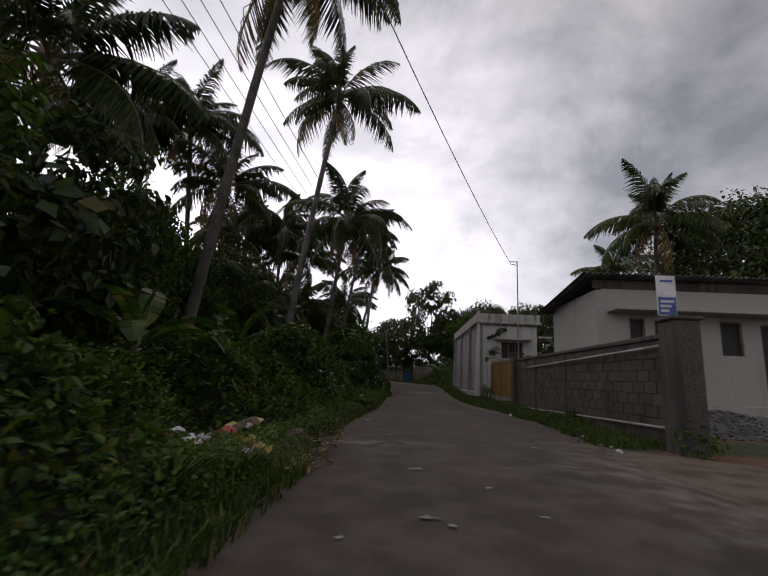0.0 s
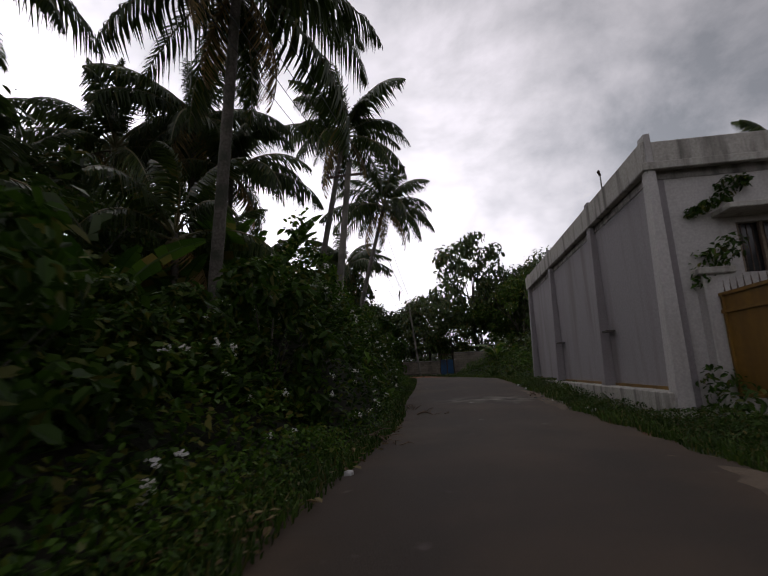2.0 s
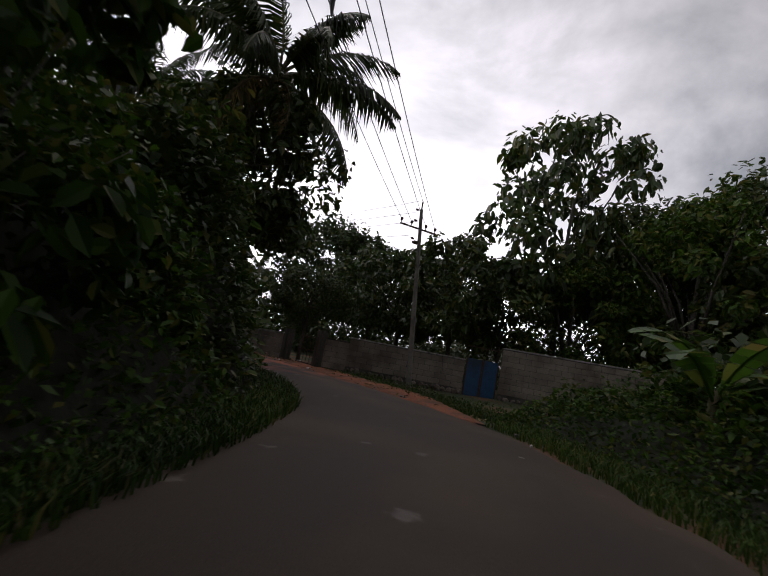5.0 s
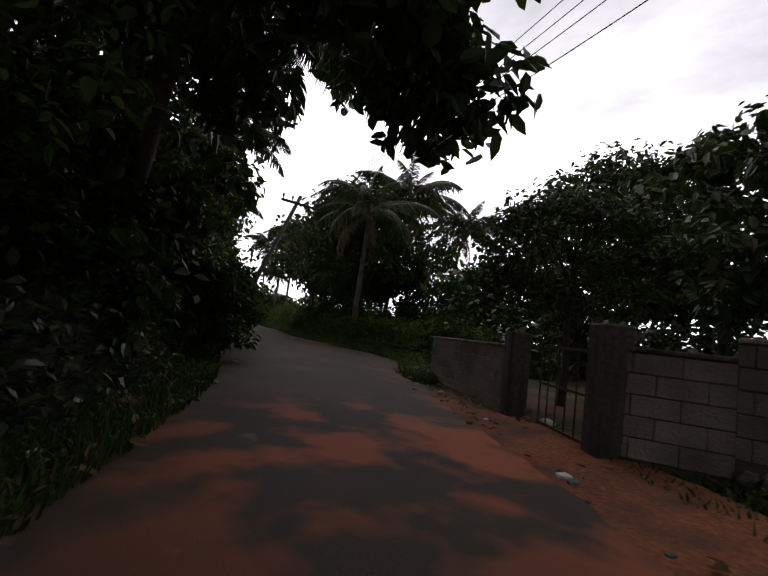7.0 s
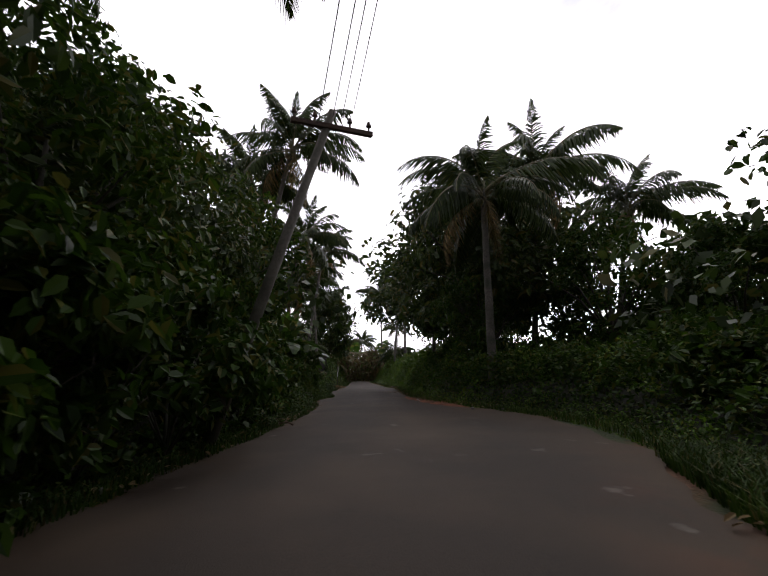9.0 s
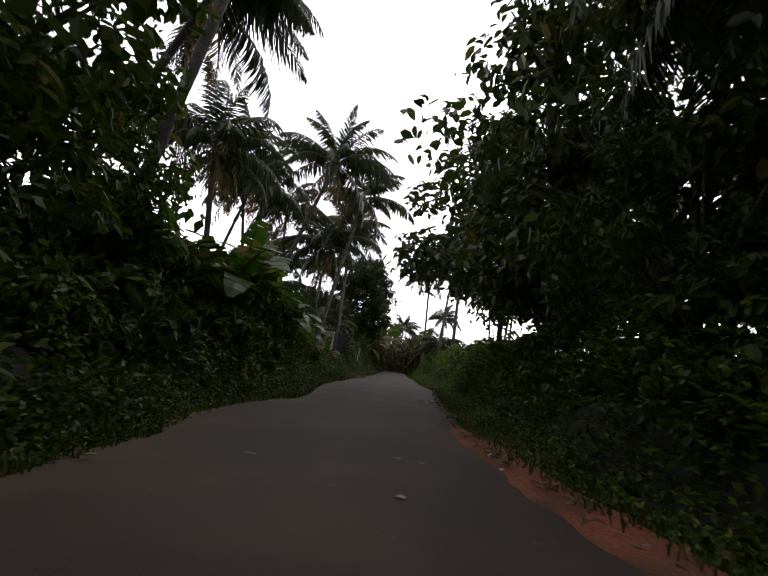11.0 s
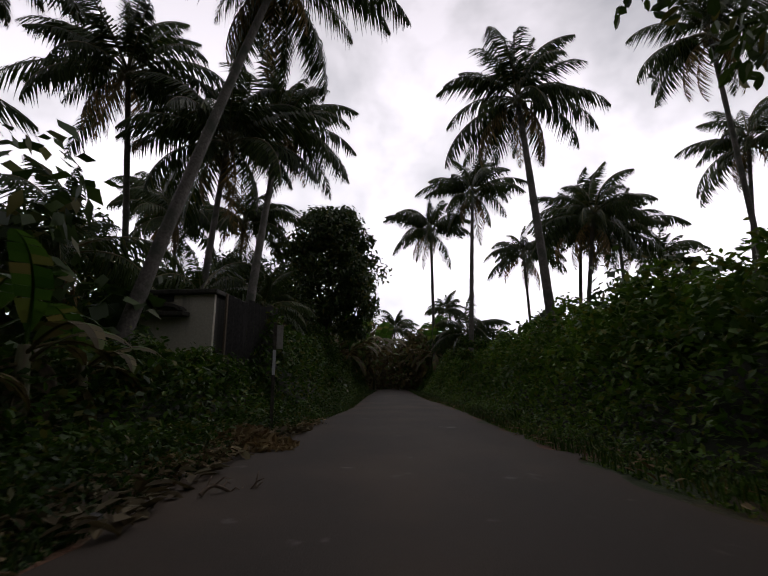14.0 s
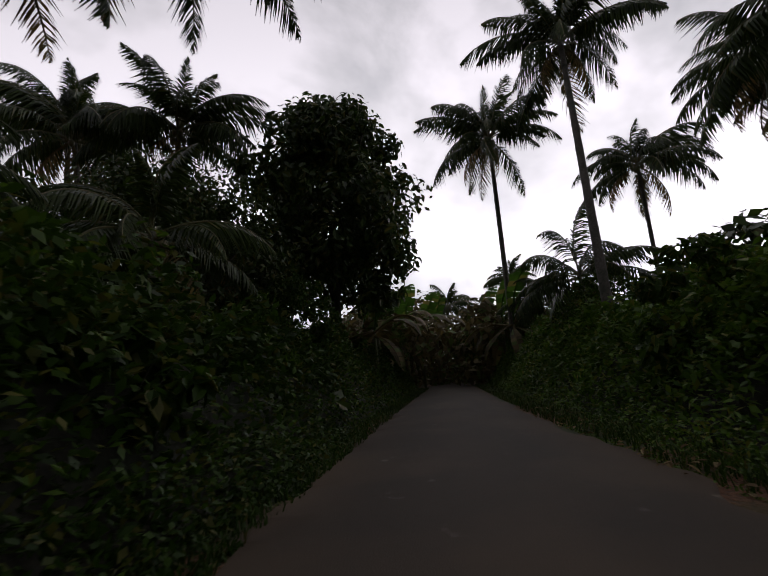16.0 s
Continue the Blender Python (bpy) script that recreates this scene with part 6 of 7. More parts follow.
for i, (x, y, l, w, t) in enumerate(((-1.3, 6.98, 0.42, 0.09, -8), (-0.9, 6.75, 0.3, 0.06, -25), (-0.61, 7.95, 0.14, 0.1, 0), (-0.08, 5.1, 0.2, 0.1, 20), (0.05, 3.4, 0.2, 0.1, -10), (0.2, 3.25, 0.1, 0.06, 0),
                                     (1.7, 7.35, 0.22, 0.08, 0), (1.75, 5.85, 0.3, 0.06, -5), (2.26, 5.6, 0.2, 0.06, 0), (0.6, 4.4, 0.12, 0.06, 40), (0.9, 3.6, 0.1, 0.05, 0), (-0.5, 2.9, 0.1, 0.06, 30),
                                     (-0.55, 29.35, 0.12, 0.16, 60),
                                     (-0.4, 25.9, 0.1, 0.07, 0), (-8.0, 55.0, 0.3, 0.1, 40), (-7.4, 54.5, 0.2, 0.1, 0), (-27.7, 61.7, 0.12, 0.1, 0), (-28.9, 60.6, 0.2, 0.05, 60), (-1.4, 45.9, 0.1, 0.08, 0))):
    road_mark(x, y, l, w, t, i + 1)

# ---- stones, rubble and litter ----


def stone_mesh(seed, r, mat, flat=0.7):
    rng = random.Random(seed)
    bm = bmesh.new()
    bmesh.ops.create_icosphere(bm, subdivisions=1, radius=r)
    for v in bm.verts:
        v.co = v.co * rng.uniform(0.75, 1.2)
        v.co.z *= flat
    me = bpy.data.meshes.new("stone")
    bm.to_mesh(me)
    bm.free()
    me.materials.append(mat)
    return me


PEBBLES = [stone_mesh(i, 0.045, M_GRAVEL) for i in range(4)]
WHITE_STONES = [stone_mesh(10 + i, 0.05, M_PLASTIC) for i in range(3)]
rng = random.Random(77)
for k, (line, side, x0, y0, x1, y1, n) in enumerate(((LEFT, 1, -1.65, 8, -1.9, 22, 14), (RIGHT, -1, 3.0, 6, 1.9, 20, 22), (RIGHT, -1, 1.6, 27, 1.2, 35, 26), (RIGHT, -1, -0.8, 46.7, -11.7, 56.6, 44), (LEFT, 1, -7.3, 50.4, -23.2, 55.4, 16), (RIGHT, -1, -23.1, 60.9, -39.5, 63.0, 20), (LEFT, 1, -43.3, 60.0, -60.5, 64.6, 16))):
    s0, s1 = along(line, x0, y0), along(line, x1, y1)
    for i in range(n):
        p, o = at_line(line, rng.uniform(s0, s1))
        d = rng.gauss(0.05, 0.22)
        q = p + o * d * side
        st = new("stone", rng.choice(PEBBLES if rng.random() < 0.72 else WHITE_STONES))
        sc = rng.uniform(0.35, 1.3)
        st.matrix_world = pose(q[0], q[1], rise(q[1]) + 0.045 + 0.01 * sc, 0, 0, rng.uniform(0, 360)) @ Matrix.Diagonal((sc, sc * rng.uniform(0.7, 1.4), sc, 1))
        tagged(st, "small loose stone at the road edge", "stone", "loose stones")


def gravel_heap():
    rng = np.random.default_rng(5)
    n = 1900
    r = 2.3 * np.sqrt(rng.uniform(0, 1, n))
    w = rng.uniform(0, 6.283, n)
    x, y = 7.6 + r * np.cos(w) * 1.25, 12.6 + r * np.sin(w)
    z = 0.05 + 0.55 * np.clip(1 - r / 2.4, 0, 1) ** 0.8 + rng.uniform(0, 0.03, n)
    verts, faces = [], []
    for i in range(n):
        s = rng.uniform(0.025, 0.07)
        o = len(verts)
        for d in ((1, 0, 0), (-1, 0, 0), (0, 1, 0), (0, -1, 0), (0, 0, 1), (0, 0, -1)):
            j = rng.uniform(0.6, 1.2, 3) * s
            verts.append((x[i] + d[0] * j[0] + rng.normal(0, 0.2) * s, y[i] + d[1] * j[1] + rng.normal(0, 0.2) * s, z[i] + d[2] * j[2] * 0.8))
        faces += [(o + a, o + b, o + c) for a, b, c in ((0, 2, 4), (2, 1, 4), (1, 3, 4), (3, 0, 4), (2, 0, 5), (1, 2, 5), (3, 1, 5), (0, 3, 5))]
    heap, hf = [(7.6, 12.6, 0.58)], []
    for k, (rr, zz) in enumerate(((1.0, 0.34), (2.0, 0.1), (2.5, -0.1))):
        heap += [(7.6 + 1.25 * rr * math.cos(a * math.pi / 12), 12.6 + rr * math.sin(a * math.pi / 12), zz) for a in range(24)]
    hf += [(0, 1 + a, 1 + (a + 1) % 24) for a in range(24)]
    hf += [(1 + k * 24 + a, 25 + k * 24 + a, 25 + k * 24 + (a + 1) % 24, 1 + k * 24 + (a + 1) % 24) for k in range(2) for a in range(24)]
    v, f = merged([(verts, faces), (heap, hf)])
    return tagged(link_mesh("gravel_heap", v, f, M_GRAVEL), "low heap of grey gravel in the yard entrance", "gravel", kind="stuff")


gravel_heap()


def crumple(name, x, y, z, size, mat, seed, label, category, group):
    bm = bmesh.new()
    bmesh.ops.create_icosphere(bm, subdivisions=2, radius=size)
    for v in bm.verts:
        k = 1 + 0.75 * noise.noise(v.co * (2.2 / size) + Vector((seed, 0, 0)))
        v.co = Vector((v.co.x * k, v.co.y * k * 0.8, abs(v.co.z) * k * 0.75 if v.co.z > 0 else v.co.z * 0.15))
    ob = part(name, bm, mat)
    ob.matrix_world = pose(x, y, z, 0, 0, seed * 47 % 360)
    return tagged(ob, label, category, group)


rng = random.Random(3)
for i in range(26):
    x, y = -2.45 + rng.gauss(0, 0.33), 6.1 + rng.gauss(0, 0.6)
    x = min(x, -1.75)
    mat, label = ((M_PLASTIC, "crumpled white plastic bag in the rubbish"), (M_PLASTIC, "crumpled white plastic bag in the rubbish"), (M_YELLOW_SCRAP, "crumpled yellow wrapper in the rubbish"), (M_RED, "crumpled red wrapper in the rubbish"), (M_STICK, "crumpled brown paper in the rubbish"), (M_STICK, "crumpled brown paper in the rubbish"))[i % 6]
    crumple("plastic_bag" if mat is M_PLASTIC else "wrapper", x, y, 0.05 + rng.uniform(0.0, 0.25), rng.uniform(0.05, 0.13) * (1.3 if mat is M_STICK else 1), mat, i + 1, label, "rubbish", "rubbish beside the road")
for i, (x, y) in enumerate(((-6.1, 56.6), (-9.2, 56.1), (-9.9, 56.6), (-1.3, 51.4), (-11.0, 56.8), (-7.5, 55.6))):
    crumple("plastic_bag", x, y, 0.6, 0.07 + 0.02 * (i % 3), M_PLASTIC if i % 2 else M_STICK, 60 + i, "dusty crumpled scrap lying on red soil", "rubbish", "rubbish beside the wall")


def leaf_litter(line, side, s0, s1, d0, d1, n, seed, size=0.055):
    r = np.random.default_rng(seed)
    x, y, d, s = sample_strip(line, side, d0, d1, n, r, s0, s1)
    keep = r.uniform(0, 1, n) < np.clip(0.55 + 0.8 * lump(x, y, 1.1, seed), 0.05, 1)
    x, y = x[keep], y[keep]
    c = np.stack([x, y, rise_a(y) + 0.07 + r.uniform(0, 0.06, len(x))], 1)
    quads = folded_leaves(c, np.tile([0, 0, 2.2], (len(x), 1)), size, r, 1.9)
    ob = new("leaf_litter", quads_mesh("leaf_litter", quads, M_DRYLEAF))
    return tagged(ob, "brown dry leaves scattered along the road edge", "leaf litter", kind="stuff")


leaf_litter(LEFT, 1, along(LEFT, -1.4, 4.6), along(LEFT, -1.6, 8.0), -0.3, 1.7, 900, 37, 0.05)
leaf_litter(RIGHT, -1, along(RIGHT, -24.3, 62.7), along(RIGHT, -47.4, 69.5), -0.15, 1.6, 2600, 31)
leaf_litter(LEFT, 1, along(LEFT, -47.9, 65.6), along(LEFT, -57.1, 69.2), -0.35, 0.9, 900, 32)
leaf_litter(LEFT, 1, along(LEFT, -49.9, 66.2), along(LEFT, -56.5, 69.1), -0.35, 0.55, 900, 39, 0.1)
leaf_litter(LEFT, 1, along(LEFT, -1.3, 4.0), along(LEFT, -2.0, 26), -0.2, 0.6, 900, 33, 0.045)
leaf_litter(RIGHT, -1, along(RIGHT, -1.7, 49.1), along(RIGHT, -16.1, 58.6), -0.15, 1.3, 700, 34)
leaf_litter(LEFT, 1, along(LEFT, -7.0, 50.1), along(LEFT, -32.8, 59.8), -0.2, 0.7, 700, 35, 0.06)
leaf_litter(RIGHT, -1, along(RIGHT, -47.4, 69.5), along(RIGHT, -69.5, 76.9), -0.1, 0.7, 700, 36, 0.05)


def leaf_heap(x, y, rx, ry, height, turn, n, seed):
    """A low heap of large curled dry leaves raked to the road edge."""
    r = np.random.default_rng(seed)
    w, d = r.uniform(0, 2 * np.pi, n), np.sqrt(r.uniform(0, 1, n))
    px, py = rx * d * np.cos(w), ry * d * np.sin(w)
    c, k = math.cos(radians(turn)), math.sin(radians(turn))
    z = rise(y) + 0.06 + height * (1 - d ** 2) * r.uniform(0.3, 1.0, n)
    q = np.stack([x + px * c - py * k, y + px * k + py * c, z], 1)
    lie = r.normal(0, 0.5, (n, 3)) + np.array([0, 0, 1.0])
    quads = np.concatenate([folded_leaves(q[: n // 2], lie[: n // 2], 0.1, r, 2.6), folded_leaves(q[n // 2:], lie[n // 2:], 0.065, r, 1.6)])
    ob = new("leaf_heap", quads_mesh("leaf_heap", quads, M_DRYLEAF))
    return tagged(ob, "heap of large curled brown leaves at the road edge", "leaf heap", kind="stuff")


leaf_heap(-54.3, 67.3, 1.5, 0.55, 0.22, 22, 1100, 81)
leaf_heap(-10.9, 51.25, 0.4, 0.2, 0.1, 30, 36, 82)


def branch(x, y, length, turn, seed):
    """A fallen leafless branch with side twigs."""
    r = random.Random(seed)
    root = empty("fallen_branch", x, y, road_top(x, y) - 0.01, "dry leafless branch lying at the road edge", "branch", "fallen branches", turn)
    pts = [Vector((length * u, 0.12 * length * math.sin(u * 4 + seed), 0.03 + 0.05 * math.sin(u * 7))) for u in np.linspace(0, 1, 9)]
    v, f = tube(pts, [0.022 - 0.017 * i / 8 for i in range(9)], 6)
    link_mesh("stem", v, f, M_STICK, root)
    for i in range(1, 8):
        a = r.uniform(0.5, 1.0) * (1 if i % 2 else -1)
        l = length * r.uniform(0.14, 0.34)
        e = pts[i] + Vector((math.cos(a) * l, math.sin(a) * l, r.uniform(0.0, 0.12)))
        v, f = tube([pts[i], pts[i].lerp(e, 0.55) + Vector((0, 0, 0.03)), e], [0.009, 0.007, 0.003], 5)
        link_mesh("twig", v, f, M_STICK, root)


for i, (x, y, l, t) in enumerate(((-2.1, 16.3, 1.0, -25), (-2.3, 24.0, 1.1, -30), (-1.75, 27.3, 0.7, 15), (-2.2, 29.0, 0.6, -60), (-11.7, 51.9, 0.6, 160), (-23.1, 57.3, 0.8, 200), (-16.0, 53.2, 0.9, 175), (-50.7, 67.0, 0.5, 120), (1.2, 31.0, 0.5, 60), (-46.2, 65.3, 0.8, 190), (-33.8, 65.2, 0.9, 170), (-37.0, 66.1, 0.7, 200))):
    branch(x, y, l, t, i)


def fallen_frond(x, y, turn, size, k, lift=0.12):
    ob = new("fallen_frond", DRY_FRONDS[k % 2])
    ob.matrix_world = pose(x, y, rise(y) + lift, 8, 28, turn) @ Matrix.Scale(size, 4)
    return tagged(ob, "fallen dry brown palm frond at the road edge", "palm frond", "fallen palm fronds")


for k, (x, y, t, s) in enumerate(((-51.5, 65.5, 200, 0.5), (-52.2, 66.0, 150, 0.45), (-53.1, 66.3, 100, 0.5), (-50.8, 65.1, 260, 0.4), (-52.8, 65.3, 20, 0.5), (-23.6, 56.3, 250, 0.3), (-13.4, 51.7, 140, 0.28), (-49.1, 64.2, 300, 0.45), (-2.9, 27.0, 80, 0.3))):
    fallen_frond(x, y, t, s, k)

# a sawn log on the verge
v, f = tube([(0, 0, 0.07), (0.35, 0.03, 0.08), (0.7, 0, 0.07)], [0.075, 0.07, 0.07], 10)
log = link_mesh("log", v, f, M_WOOD, smooth=False)
log.matrix_world = pose(-47.2, 70.0, 0.53, 0, 0, 40)
tagged(log, "short yellowish sawn log on the verge", "log")

# ---- flowers and bright leaves in the bushes ----


def flowers(seed, y0, y1, n, name_seed):
    r = np.random.default_rng(name_seed)
    p = BANKS[seed]
    p = p[(p[:, 1] > y0) & (p[:, 1] < y1)]
    p = p[r.choice(len(p), min(n, len(p)), replace=False)]
    c = np.repeat(p, 14, axis=0) + r.normal(0, 0.024, (len(p) * 14, 3)) + np.array([0, 0, 0.05])
    quads = leaf_quads(c, np.tile([0.2, -0.6, 1.0], (len(c), 1)), 0.019, r, 1.1)
    ob = new("flower_clusters", quads_mesh("flower_clusters", quads, M_PETAL))
    return tagged(ob, "small white flower clusters on the roadside bushes", "flowers", kind="stuff")


flowers(2, 12, 25, 110, 51)
flowers(18, 23, 32, 240, 53)
flowers(3, 29, 36, 130, 52)


def bright_leaves(seed, n, size, name_seed, mat, label="bright young leaves on the roadside bushes"):
    r = np.random.default_rng(name_seed)
    p = BANKS[seed]
    twigs = p[r.choice(len(p), min(n, len(p)), replace=False)]
    c = np.repeat(twigs, 7, axis=0) + r.normal(0, size * 1.3, (len(twigs) * 7, 3)) + np.array([0, 0, size * 0.8])
    quads = folded_leaves(c, np.tile([0, 0, 1.2], (len(c), 1)), size, r, 1.8)
    ob = new("bush_leaves", quads_mesh("bush_leaves", quads, mat))
    return tagged(ob, label, "leaves", kind="stuff")


bright_leaves(1, 900, 0.05, 61, M_CREEPER)
bright_leaves(14, 400, 0.05, 70, M_CREEPER)
bright_leaves(15, 200, 0.05, 71, M_CREEPER)
bright_leaves(2, 900, 0.05, 62, M_CREEPER)
bright_leaves(3, 900, 0.055, 63, M_CREEPER)
bright_leaves(18, 900, 0.055, 73, M_CREEPER)
bright_leaves(18, 60, 0.11, 74, M_CREEPER, "large heart-shaped creeper leaves on the bushes")
bright_leaves(4, 900, 0.06, 64, M_LEAF)
bright_leaves(5, 900, 0.06, 65, M_CREEPER)
bright_leaves(5, 420, 0.1, 75, M_LEAF)
bright_leaves(4, 420, 0.1, 76, M_LEAF_DARK)
bright_leaves(8, 380, 0.09, 77, M_LEAF)
bright_leaves(17, 600, 0.06, 72, M_CREEPER)
bright_leaves(6, 900, 0.06, 66, M_CREEPER)
bright_leaves(7, 700, 0.055, 67, M_CREEPER)
bright_leaves(8, 700, 0.055, 68, M_CREEPER)
bright_leaves(9, 1500, 0.06, 69, M_CREEPER, "broad bright creeper leaves on the hedge")


def tall_weed(x, y, h, seed):
    r = np.random.default_rng(seed)
    e = empty("tall_weed", x, y, rise(y), "single tall weed with pale leaves at its top", "weed")
    v, f = tube([(0, 0, 0), (0.03, 0.02, h * 0.5), (0.1, 0.0, h)], [0.012, 0.01, 0.006], 6)
    link_mesh("stem", v, f, M_RACHIS, e)
    c = np.concatenate([np.array([[0.1, 0, h]]) + r.normal(0, 0.07, (16, 3)), np.array([[0.04, 0.02, h * 0.6]]) + r.normal(0, 0.06, (6, 3))])
    ob = new("leaves", quads_mesh("leaves", folded_leaves(c, np.tile([0, 0, 1.0], (22, 1)), 0.085, r, 2.2), M_GRASS))
    ob.parent = e


tall_weed(-28.7, 65.1, 1.25, 1)
tall_weed(-38.6, 67.8, 1.1, 2)


def wall_plant(x, y, z, radius, n, seed, label):
    r = np.random.default_rng(seed)
    c = clump_leaves(r, np.array([[x, y, z]]), radius, n, 0.06, 2.0, 0.8, folded=True)
    ob = new("wall_plant", quads_mesh("wall_plant", c, M_LEAF))
    return tagged(ob, label, "plant", kind="stuff")


for i, (lx, ly, lz, rad) in enumerate(((0.64, -0.02, 2.62, 0.3), (0.5, -0.1, 2.3, 0.22), (0.9, -5.3, 2.15, 0.3), (0.8, -7.2, 2.02, 0.2), (0.7, -17.6, 0.25, 0.4), (0.55, -12.5, 0.2, 0.3), (0.45, -0.35, 0.4, 0.45), (0.3, -1.2, 0.35, 0.4))):
    q = SITE @ Vector((lx, ly, lz))
    wall_plant(q.x, q.y, q.z, rad, 90, 90 + i, "small weeds growing on old masonry")

# ---- posts and poles of the last stretch ----
for i, (x, y, h) in enumerate(((-31.2, 67.6, 1.5), (-34.1, 68.4, 1.4), (-36.3, 69.1, 1.5), (-38.7, 70.0, 1.6), (-41.3, 71.1, 1.5), (-28.2, 66.8, 1.4))):
    e = empty("fence_post", x, y, 0.4, "weathered grey wooden fence post among shrubs", "post", "fence posts")
    v, f = tube([(0, 0, 0), (0.02 * (i % 3 - 1), 0.01, h * 0.5), (0.05 * (i % 3 - 1), 0.02, h)], [0.05, 0.045, 0.04], 7)
    link_mesh("shaft", v, f, M_WOOD, e)
for i in range(2):
    for z in (0.95, 1.45):
        wire((-31.0 - 5.2 * i, 66.4 + 1.9 * i, z), (-36.2 - 5.2 * i, 68.3 + 1.9 * i, z), 0.03, 0.004, "thin rusty fence wire")


def far_pole():
    x, y = -20.6, 55.6
    p = empty("electricity_pole", x, y, 0.4, "leaning weathered electricity pole with a crossarm among trees", "electricity pole")
    top = Vector((0.8, 1.75, 5.5))
    v, f = tube([(0, 0, 0), top * 0.5, top], [0.1, 0.085, 0.065], 9)
    link_mesh("shaft", v, f, M_POLE, p, smooth=True)
    arm = part("crossarm", box(bmesh.new(), -0.04, 0.04, -0.7, 0.7, -0.04, 0.04, Matrix.Translation(top - Vector((0, 0, 0.3)))), M_IRON, p)
    for d in (-0.64, -0.3, 0.3, 0.64):
        q = top + Vector((0, d, -0.26))
        v, f = tube([q, q + Vector((0, 0, 0.08)), q + Vector((0, 0, 0.1)), q + Vector((0, 0, 0.18))], [0.015, 0.02, 0.05, 0.03], 8)
        link_mesh("insulator", v, f, M_PORCELAIN, arm)


far_pole()

# a black rag caught on the wires
v, f = tube([(0, 0, 0), (0.03, 0.02, -0.14), (-0.02, 0.0, -0.34), (0.02, 0.02, -0.62)], [0.02, 0.06, 0.05, 0.015], 7)
rag = link_mesh("rag", v, f, M_CABLE)
rag.matrix_world = pose(-4.5, 44.6, 6.15)
tagged(rag, "torn black strip hanging from the overhead wires", "rag")

# ---- dry banana thicket where the road ends ----
M_DRY_BANANA = foliage("dry_banana_leaves", (0.06, 0.045, 0.022), (0.17, 0.13, 0.06), (0.1, 0.14, 0.04), 0.7, 0.3, 0.8)
DRY_BANANA_LEAVES = [banana_leaf_mesh(l, w, radians(a), radians(d), 180 + i) for i, (l, w, a, d) in enumerate([(2.2, 0.5, 45, 80), (2.0, 0.4, 15, 86), (1.8, 0.35, -20, 86)])]
for me in DRY_BANANA_LEAVES:
    me.materials.clear()
    me.materials.append(M_DRY_BANANA)


def dry_banana(x, y, h, seed):
    r = np.random.default_rng(seed)
    root = empty("banana_plant", x, y, 0.45, "banana plant with hanging dry brown leaves", "banana plant", "dry banana plants")
    v, f = tube([(0, 0, 0), (0.02, 0.03, h * 0.4), (0.05, 0.02, h * 0.7)], [0.12, 0.1, 0.06], 9)
    link_mesh("stem", v, f, M_BANANA_STEM, root, smooth=True)
    for i in range(10):
        ob = new("leaf", DRY_BANANA_LEAVES[i % 3] if i else BANANA_LEAVES[0])
        ob.parent = root
        ob.matrix_basis = Matrix.Translation((0.05, 0.02, h * 0.68 - 0.03 * i)) @ pose(0, 0, 0, r.uniform(-15, 15), r.uniform(-12, 12), i * 137.5) @ Matrix.Scale(h / 3.4 * r.uniform(0.8, 1.15), 4)


for i, (x, y, h) in enumerate(((-79.9, 75.3, 4.8), (-82.3, 75.9, 5.3), (-84.6, 75.5, 5.9), (-86.6, 77.4, 5.6), (-89.0, 78.3, 6.2), (-91.8, 79.8, 6.3), (-94.6, 81.8, 6.7), (-96.4, 83.7, 6.7), (-95.8, 80.1, 7.3), (-86.1, 84.8, 5.9), (-88.9, 86.0, 6.2), (-82.7, 83.8, 5.3), (-91.9, 86.2, 6.4),
                                (-48.8, 63.2, 2.2), (-50.4, 63.8, 1.9), (-52.5, 65.0, 2.0), (-53.4, 65.3, 1.8), (-51.3, 64.8, 1.6))):
    dry_banana(x, y, h, 700 + i)

far_woods("dry_thicket", [(-81.3, 73.6, -101.1, 77.8, 5.5, 70), (-84.8, 85.2, -104.7, 89.0, 6, 70), (-105.1, 77.0, -104.7, 89.0, 8.5, 90)], 72, 0.26, 90, M_DRY_BANANA, "brownish thicket of drying banana leaves")



def grass_tuft(x, y, h, n, seed):
    """A clump of long arching blades."""
    r = np.random.default_rng(seed)
    quads = []
    for i in range(n):
        w, ln, out_r = r.uniform(0, 6.283), h * r.uniform(0.6, 1.2), r.uniform(0.0, 0.12)
        d = np.array([math.cos(w), math.sin(w), 0.0])
        side = np.array([-d[1], d[0], 0.0]) * 0.014
        p = [d * (out_r + ln * 0.75 * u ** 1.8) + np.array([0, 0, ln * (1.15 * u - 0.55 * u ** 2.2)]) for u in (0.0, 0.35, 0.7, 1.0)]
        for k, (a, b) in enumerate(((1.0, 1.0), (1.0, 0.8), (0.8, 0.1))):
            quads.append([p[k] - side * a, p[k] + side * a, p[k + 1] + side * b, p[k + 1] - side * b])
    ob = new("grass_tuft", quads_mesh("grass_tuft", np.array(quads), M_GRASS))
    ob.matrix_world = pose(x, y, rise(y) + 0.02)
    return tagged(ob, "tuft of long arching green grass at the roadside", "grass", "grass tufts")


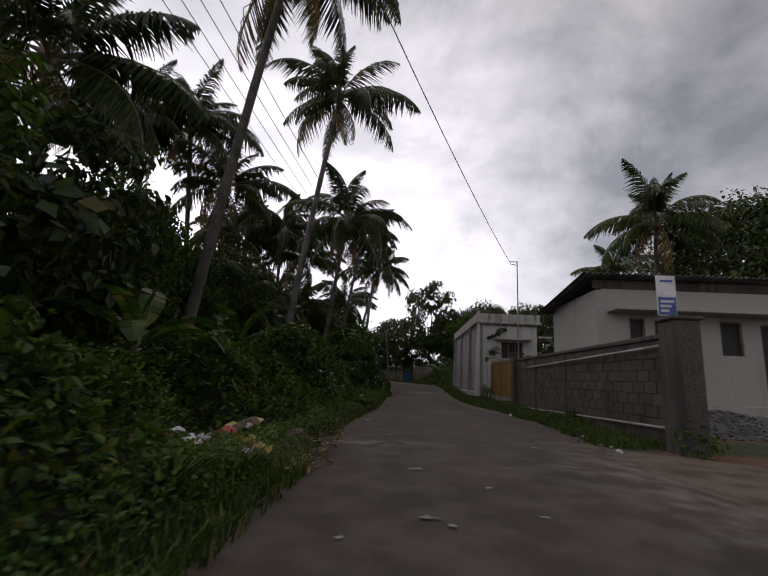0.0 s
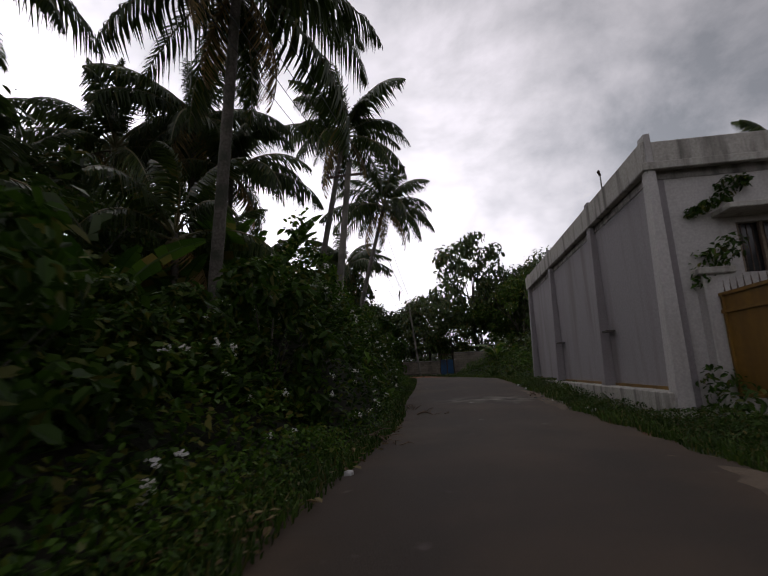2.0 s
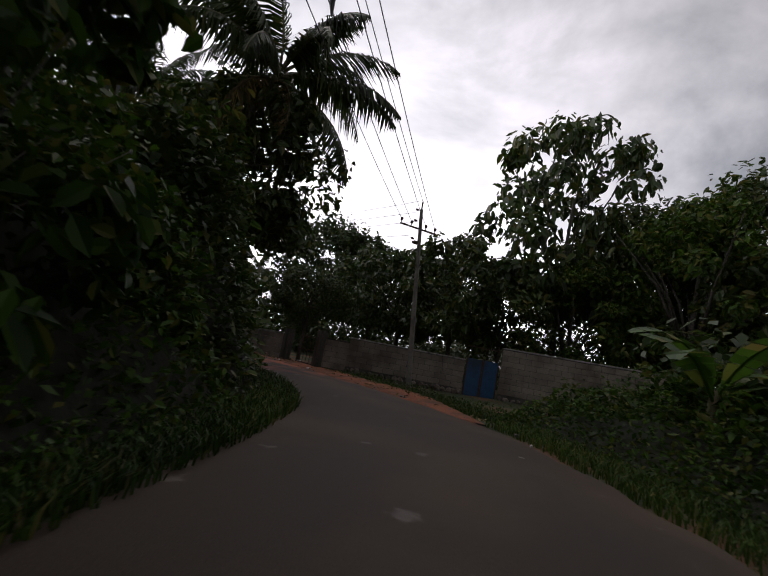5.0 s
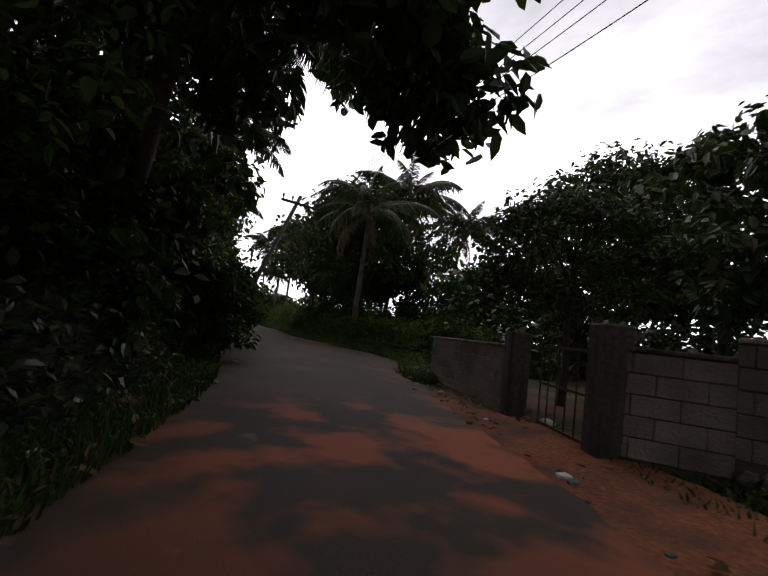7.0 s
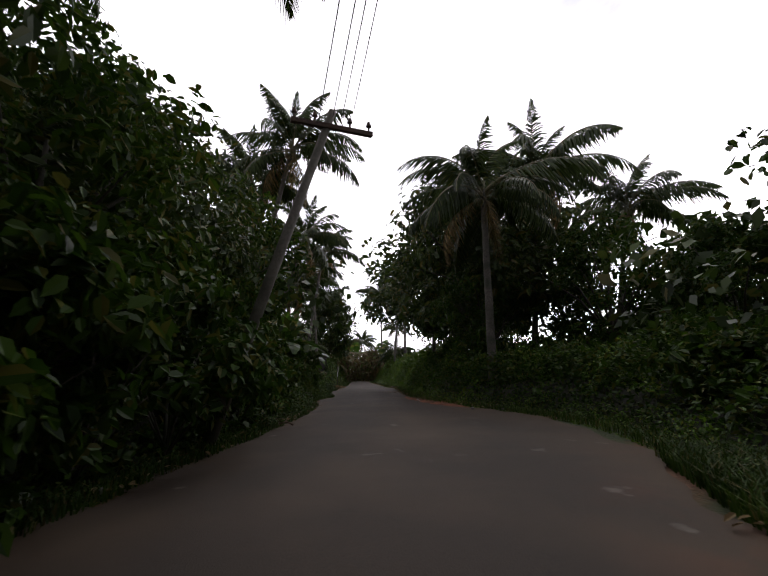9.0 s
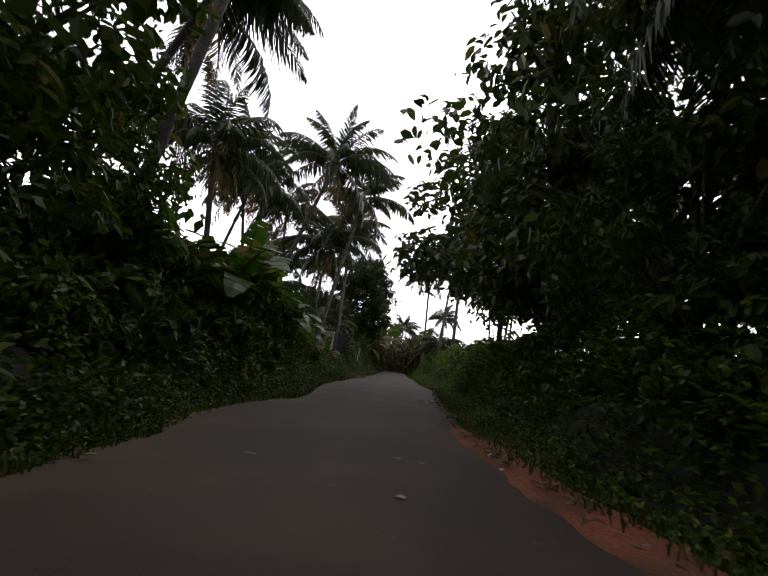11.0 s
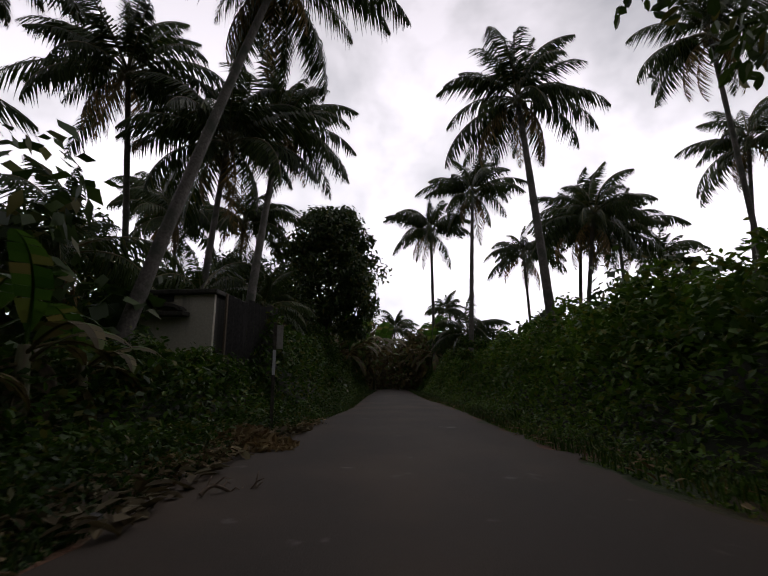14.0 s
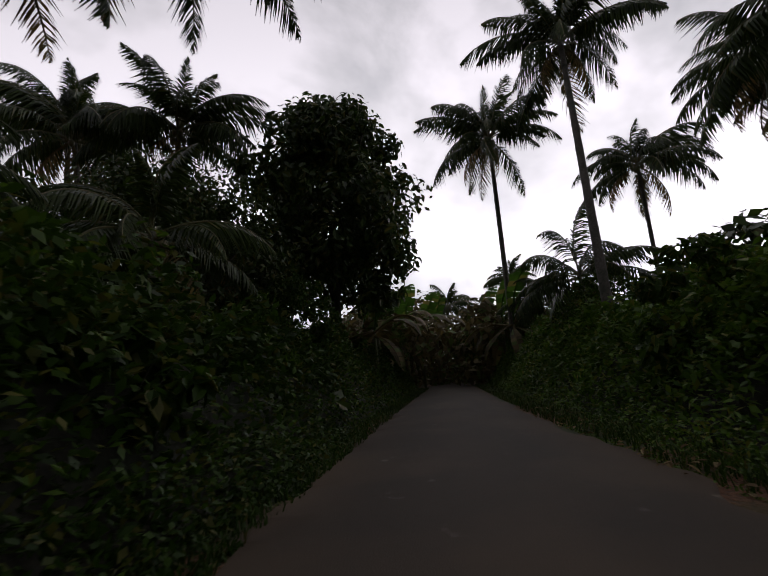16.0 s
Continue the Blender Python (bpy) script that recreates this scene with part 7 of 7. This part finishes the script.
for i, (x, y, h, n) in enumerate(((-47.6, 65.0, 1.0, 110), (-47.0, 64.9, 0.75, 70), (-49.9, 65.4, 0.5, 50), (1.1, 43.5, 0.7, 60), (0.7, 41.8, 0.8, 70), (1.5, 41.0, 0.7, 60), (-37.2, 60.2, 0.5, 50), (2.6, 28.2, 0.5, 50), (2.4, 31.6, 0.5, 50), (-1.9, 3.4, 0.6, 70), (-1.7, 4.2, 0.5, 60), (-2.0, 14.5, 0.5, 70), (-1.9, 15.4, 0.45, 60), (-55.5, 73.2, 0.5, 50), (-62.4, 75.7, 0.5, 50))):
    grass_tuft(x, y, h, n, 800 + i)

# a broken pale stump beside the road
v, f = tube([(0, 0, -0.1), (-0.06, 0.02, 0.5), (-0.2, 0.05, 1.0), (-0.42, 0.06, 1.3)], [0.17, 0.15, 0.14, 0.11], 10)
stump = link_mesh("tree_stump", v, f, M_WOOD, smooth=True)
stump.matrix_world = pose(-52.9, 65.2, 0.5, 0, 0, 70)
tagged(stump, "broken pale stump leaning in the roadside weeds", "stump")

# creeper hanging on the front of the flat-roofed house
for i, (lx, lz, rad) in enumerate(((1.0, 3.75, 0.2), (1.15, 3.95, 0.22), (0.75, 3.6, 0.15), (0.5, 3.5, 0.12), (1.4, 4.0, 0.14), (0.35, 0.7, 0.3), (0.7, 2.7, 0.25), (0.9, 2.85, 0.25))):
    q = SITE @ Vector((lx, -0.12 if lz > 2.9 else -0.3, lz))
    wall_plant(q.x, q.y, q.z, rad, 60, 120 + i, "green creeper clinging to the plastered wall")

# ---- blocks and rubble in the walls ----
RUBBLE = [stone_mesh(30 + i, 0.13, M_RUBBLE, 0.8) for i in range(4)]
rng = random.Random(12)
for wall, length, rows in ((WALL_MAIN, LEN_MAIN, 2), (WALL_RIGHT, LEN_RIGHT, 2)):
    for k in range(rows):
        y = 0.1
        while y < length - 0.05:
            st = new("stone", rng.choice(RUBBLE))
            st.parent = wall
            sc = rng.uniform(0.8, 1.35)
            st.matrix_basis = Matrix.Translation((-0.02 - 0.06 * (1 - k), y, -0.02 + 0.2 * k)) @ pose(0, 0, 0, rng.uniform(0, 360), rng.uniform(0, 40), 0) @ Matrix.Scale(sc, 4)
            y += rng.uniform(0.16, 0.27)
block_courses(WALL_MAIN, 0.0, 0.0, LEN_MAIN, 0.32, 5, 0.41, 0.2, M_BLOCK, 1)
block_courses(WALL_LOW, 0.0, 0.0, LEN_LOW, 0.15, 5, 0.41, 0.2, M_BLOCK, 2)
block_courses(WALL_RIGHT, 0.0, 0.0, LEN_RIGHT, 0.38, 8, 0.41, 0.2, M_BLOCK, 3)
block_courses(WALL_END, 0.0, 0.0, LEN_END, 0.04, 5, 0.41, 0.2, M_BLOCK, 4, joint=0.008, proud=0.006)
COMPOUND = next(o for o in bpy.data.objects if o.name == "compound_wall")
block_courses(COMPOUND, WALL_X, -16.9, -5.5, 0.08, 8, 0.46, 0.225, M_BLOCK_DARK, 5)
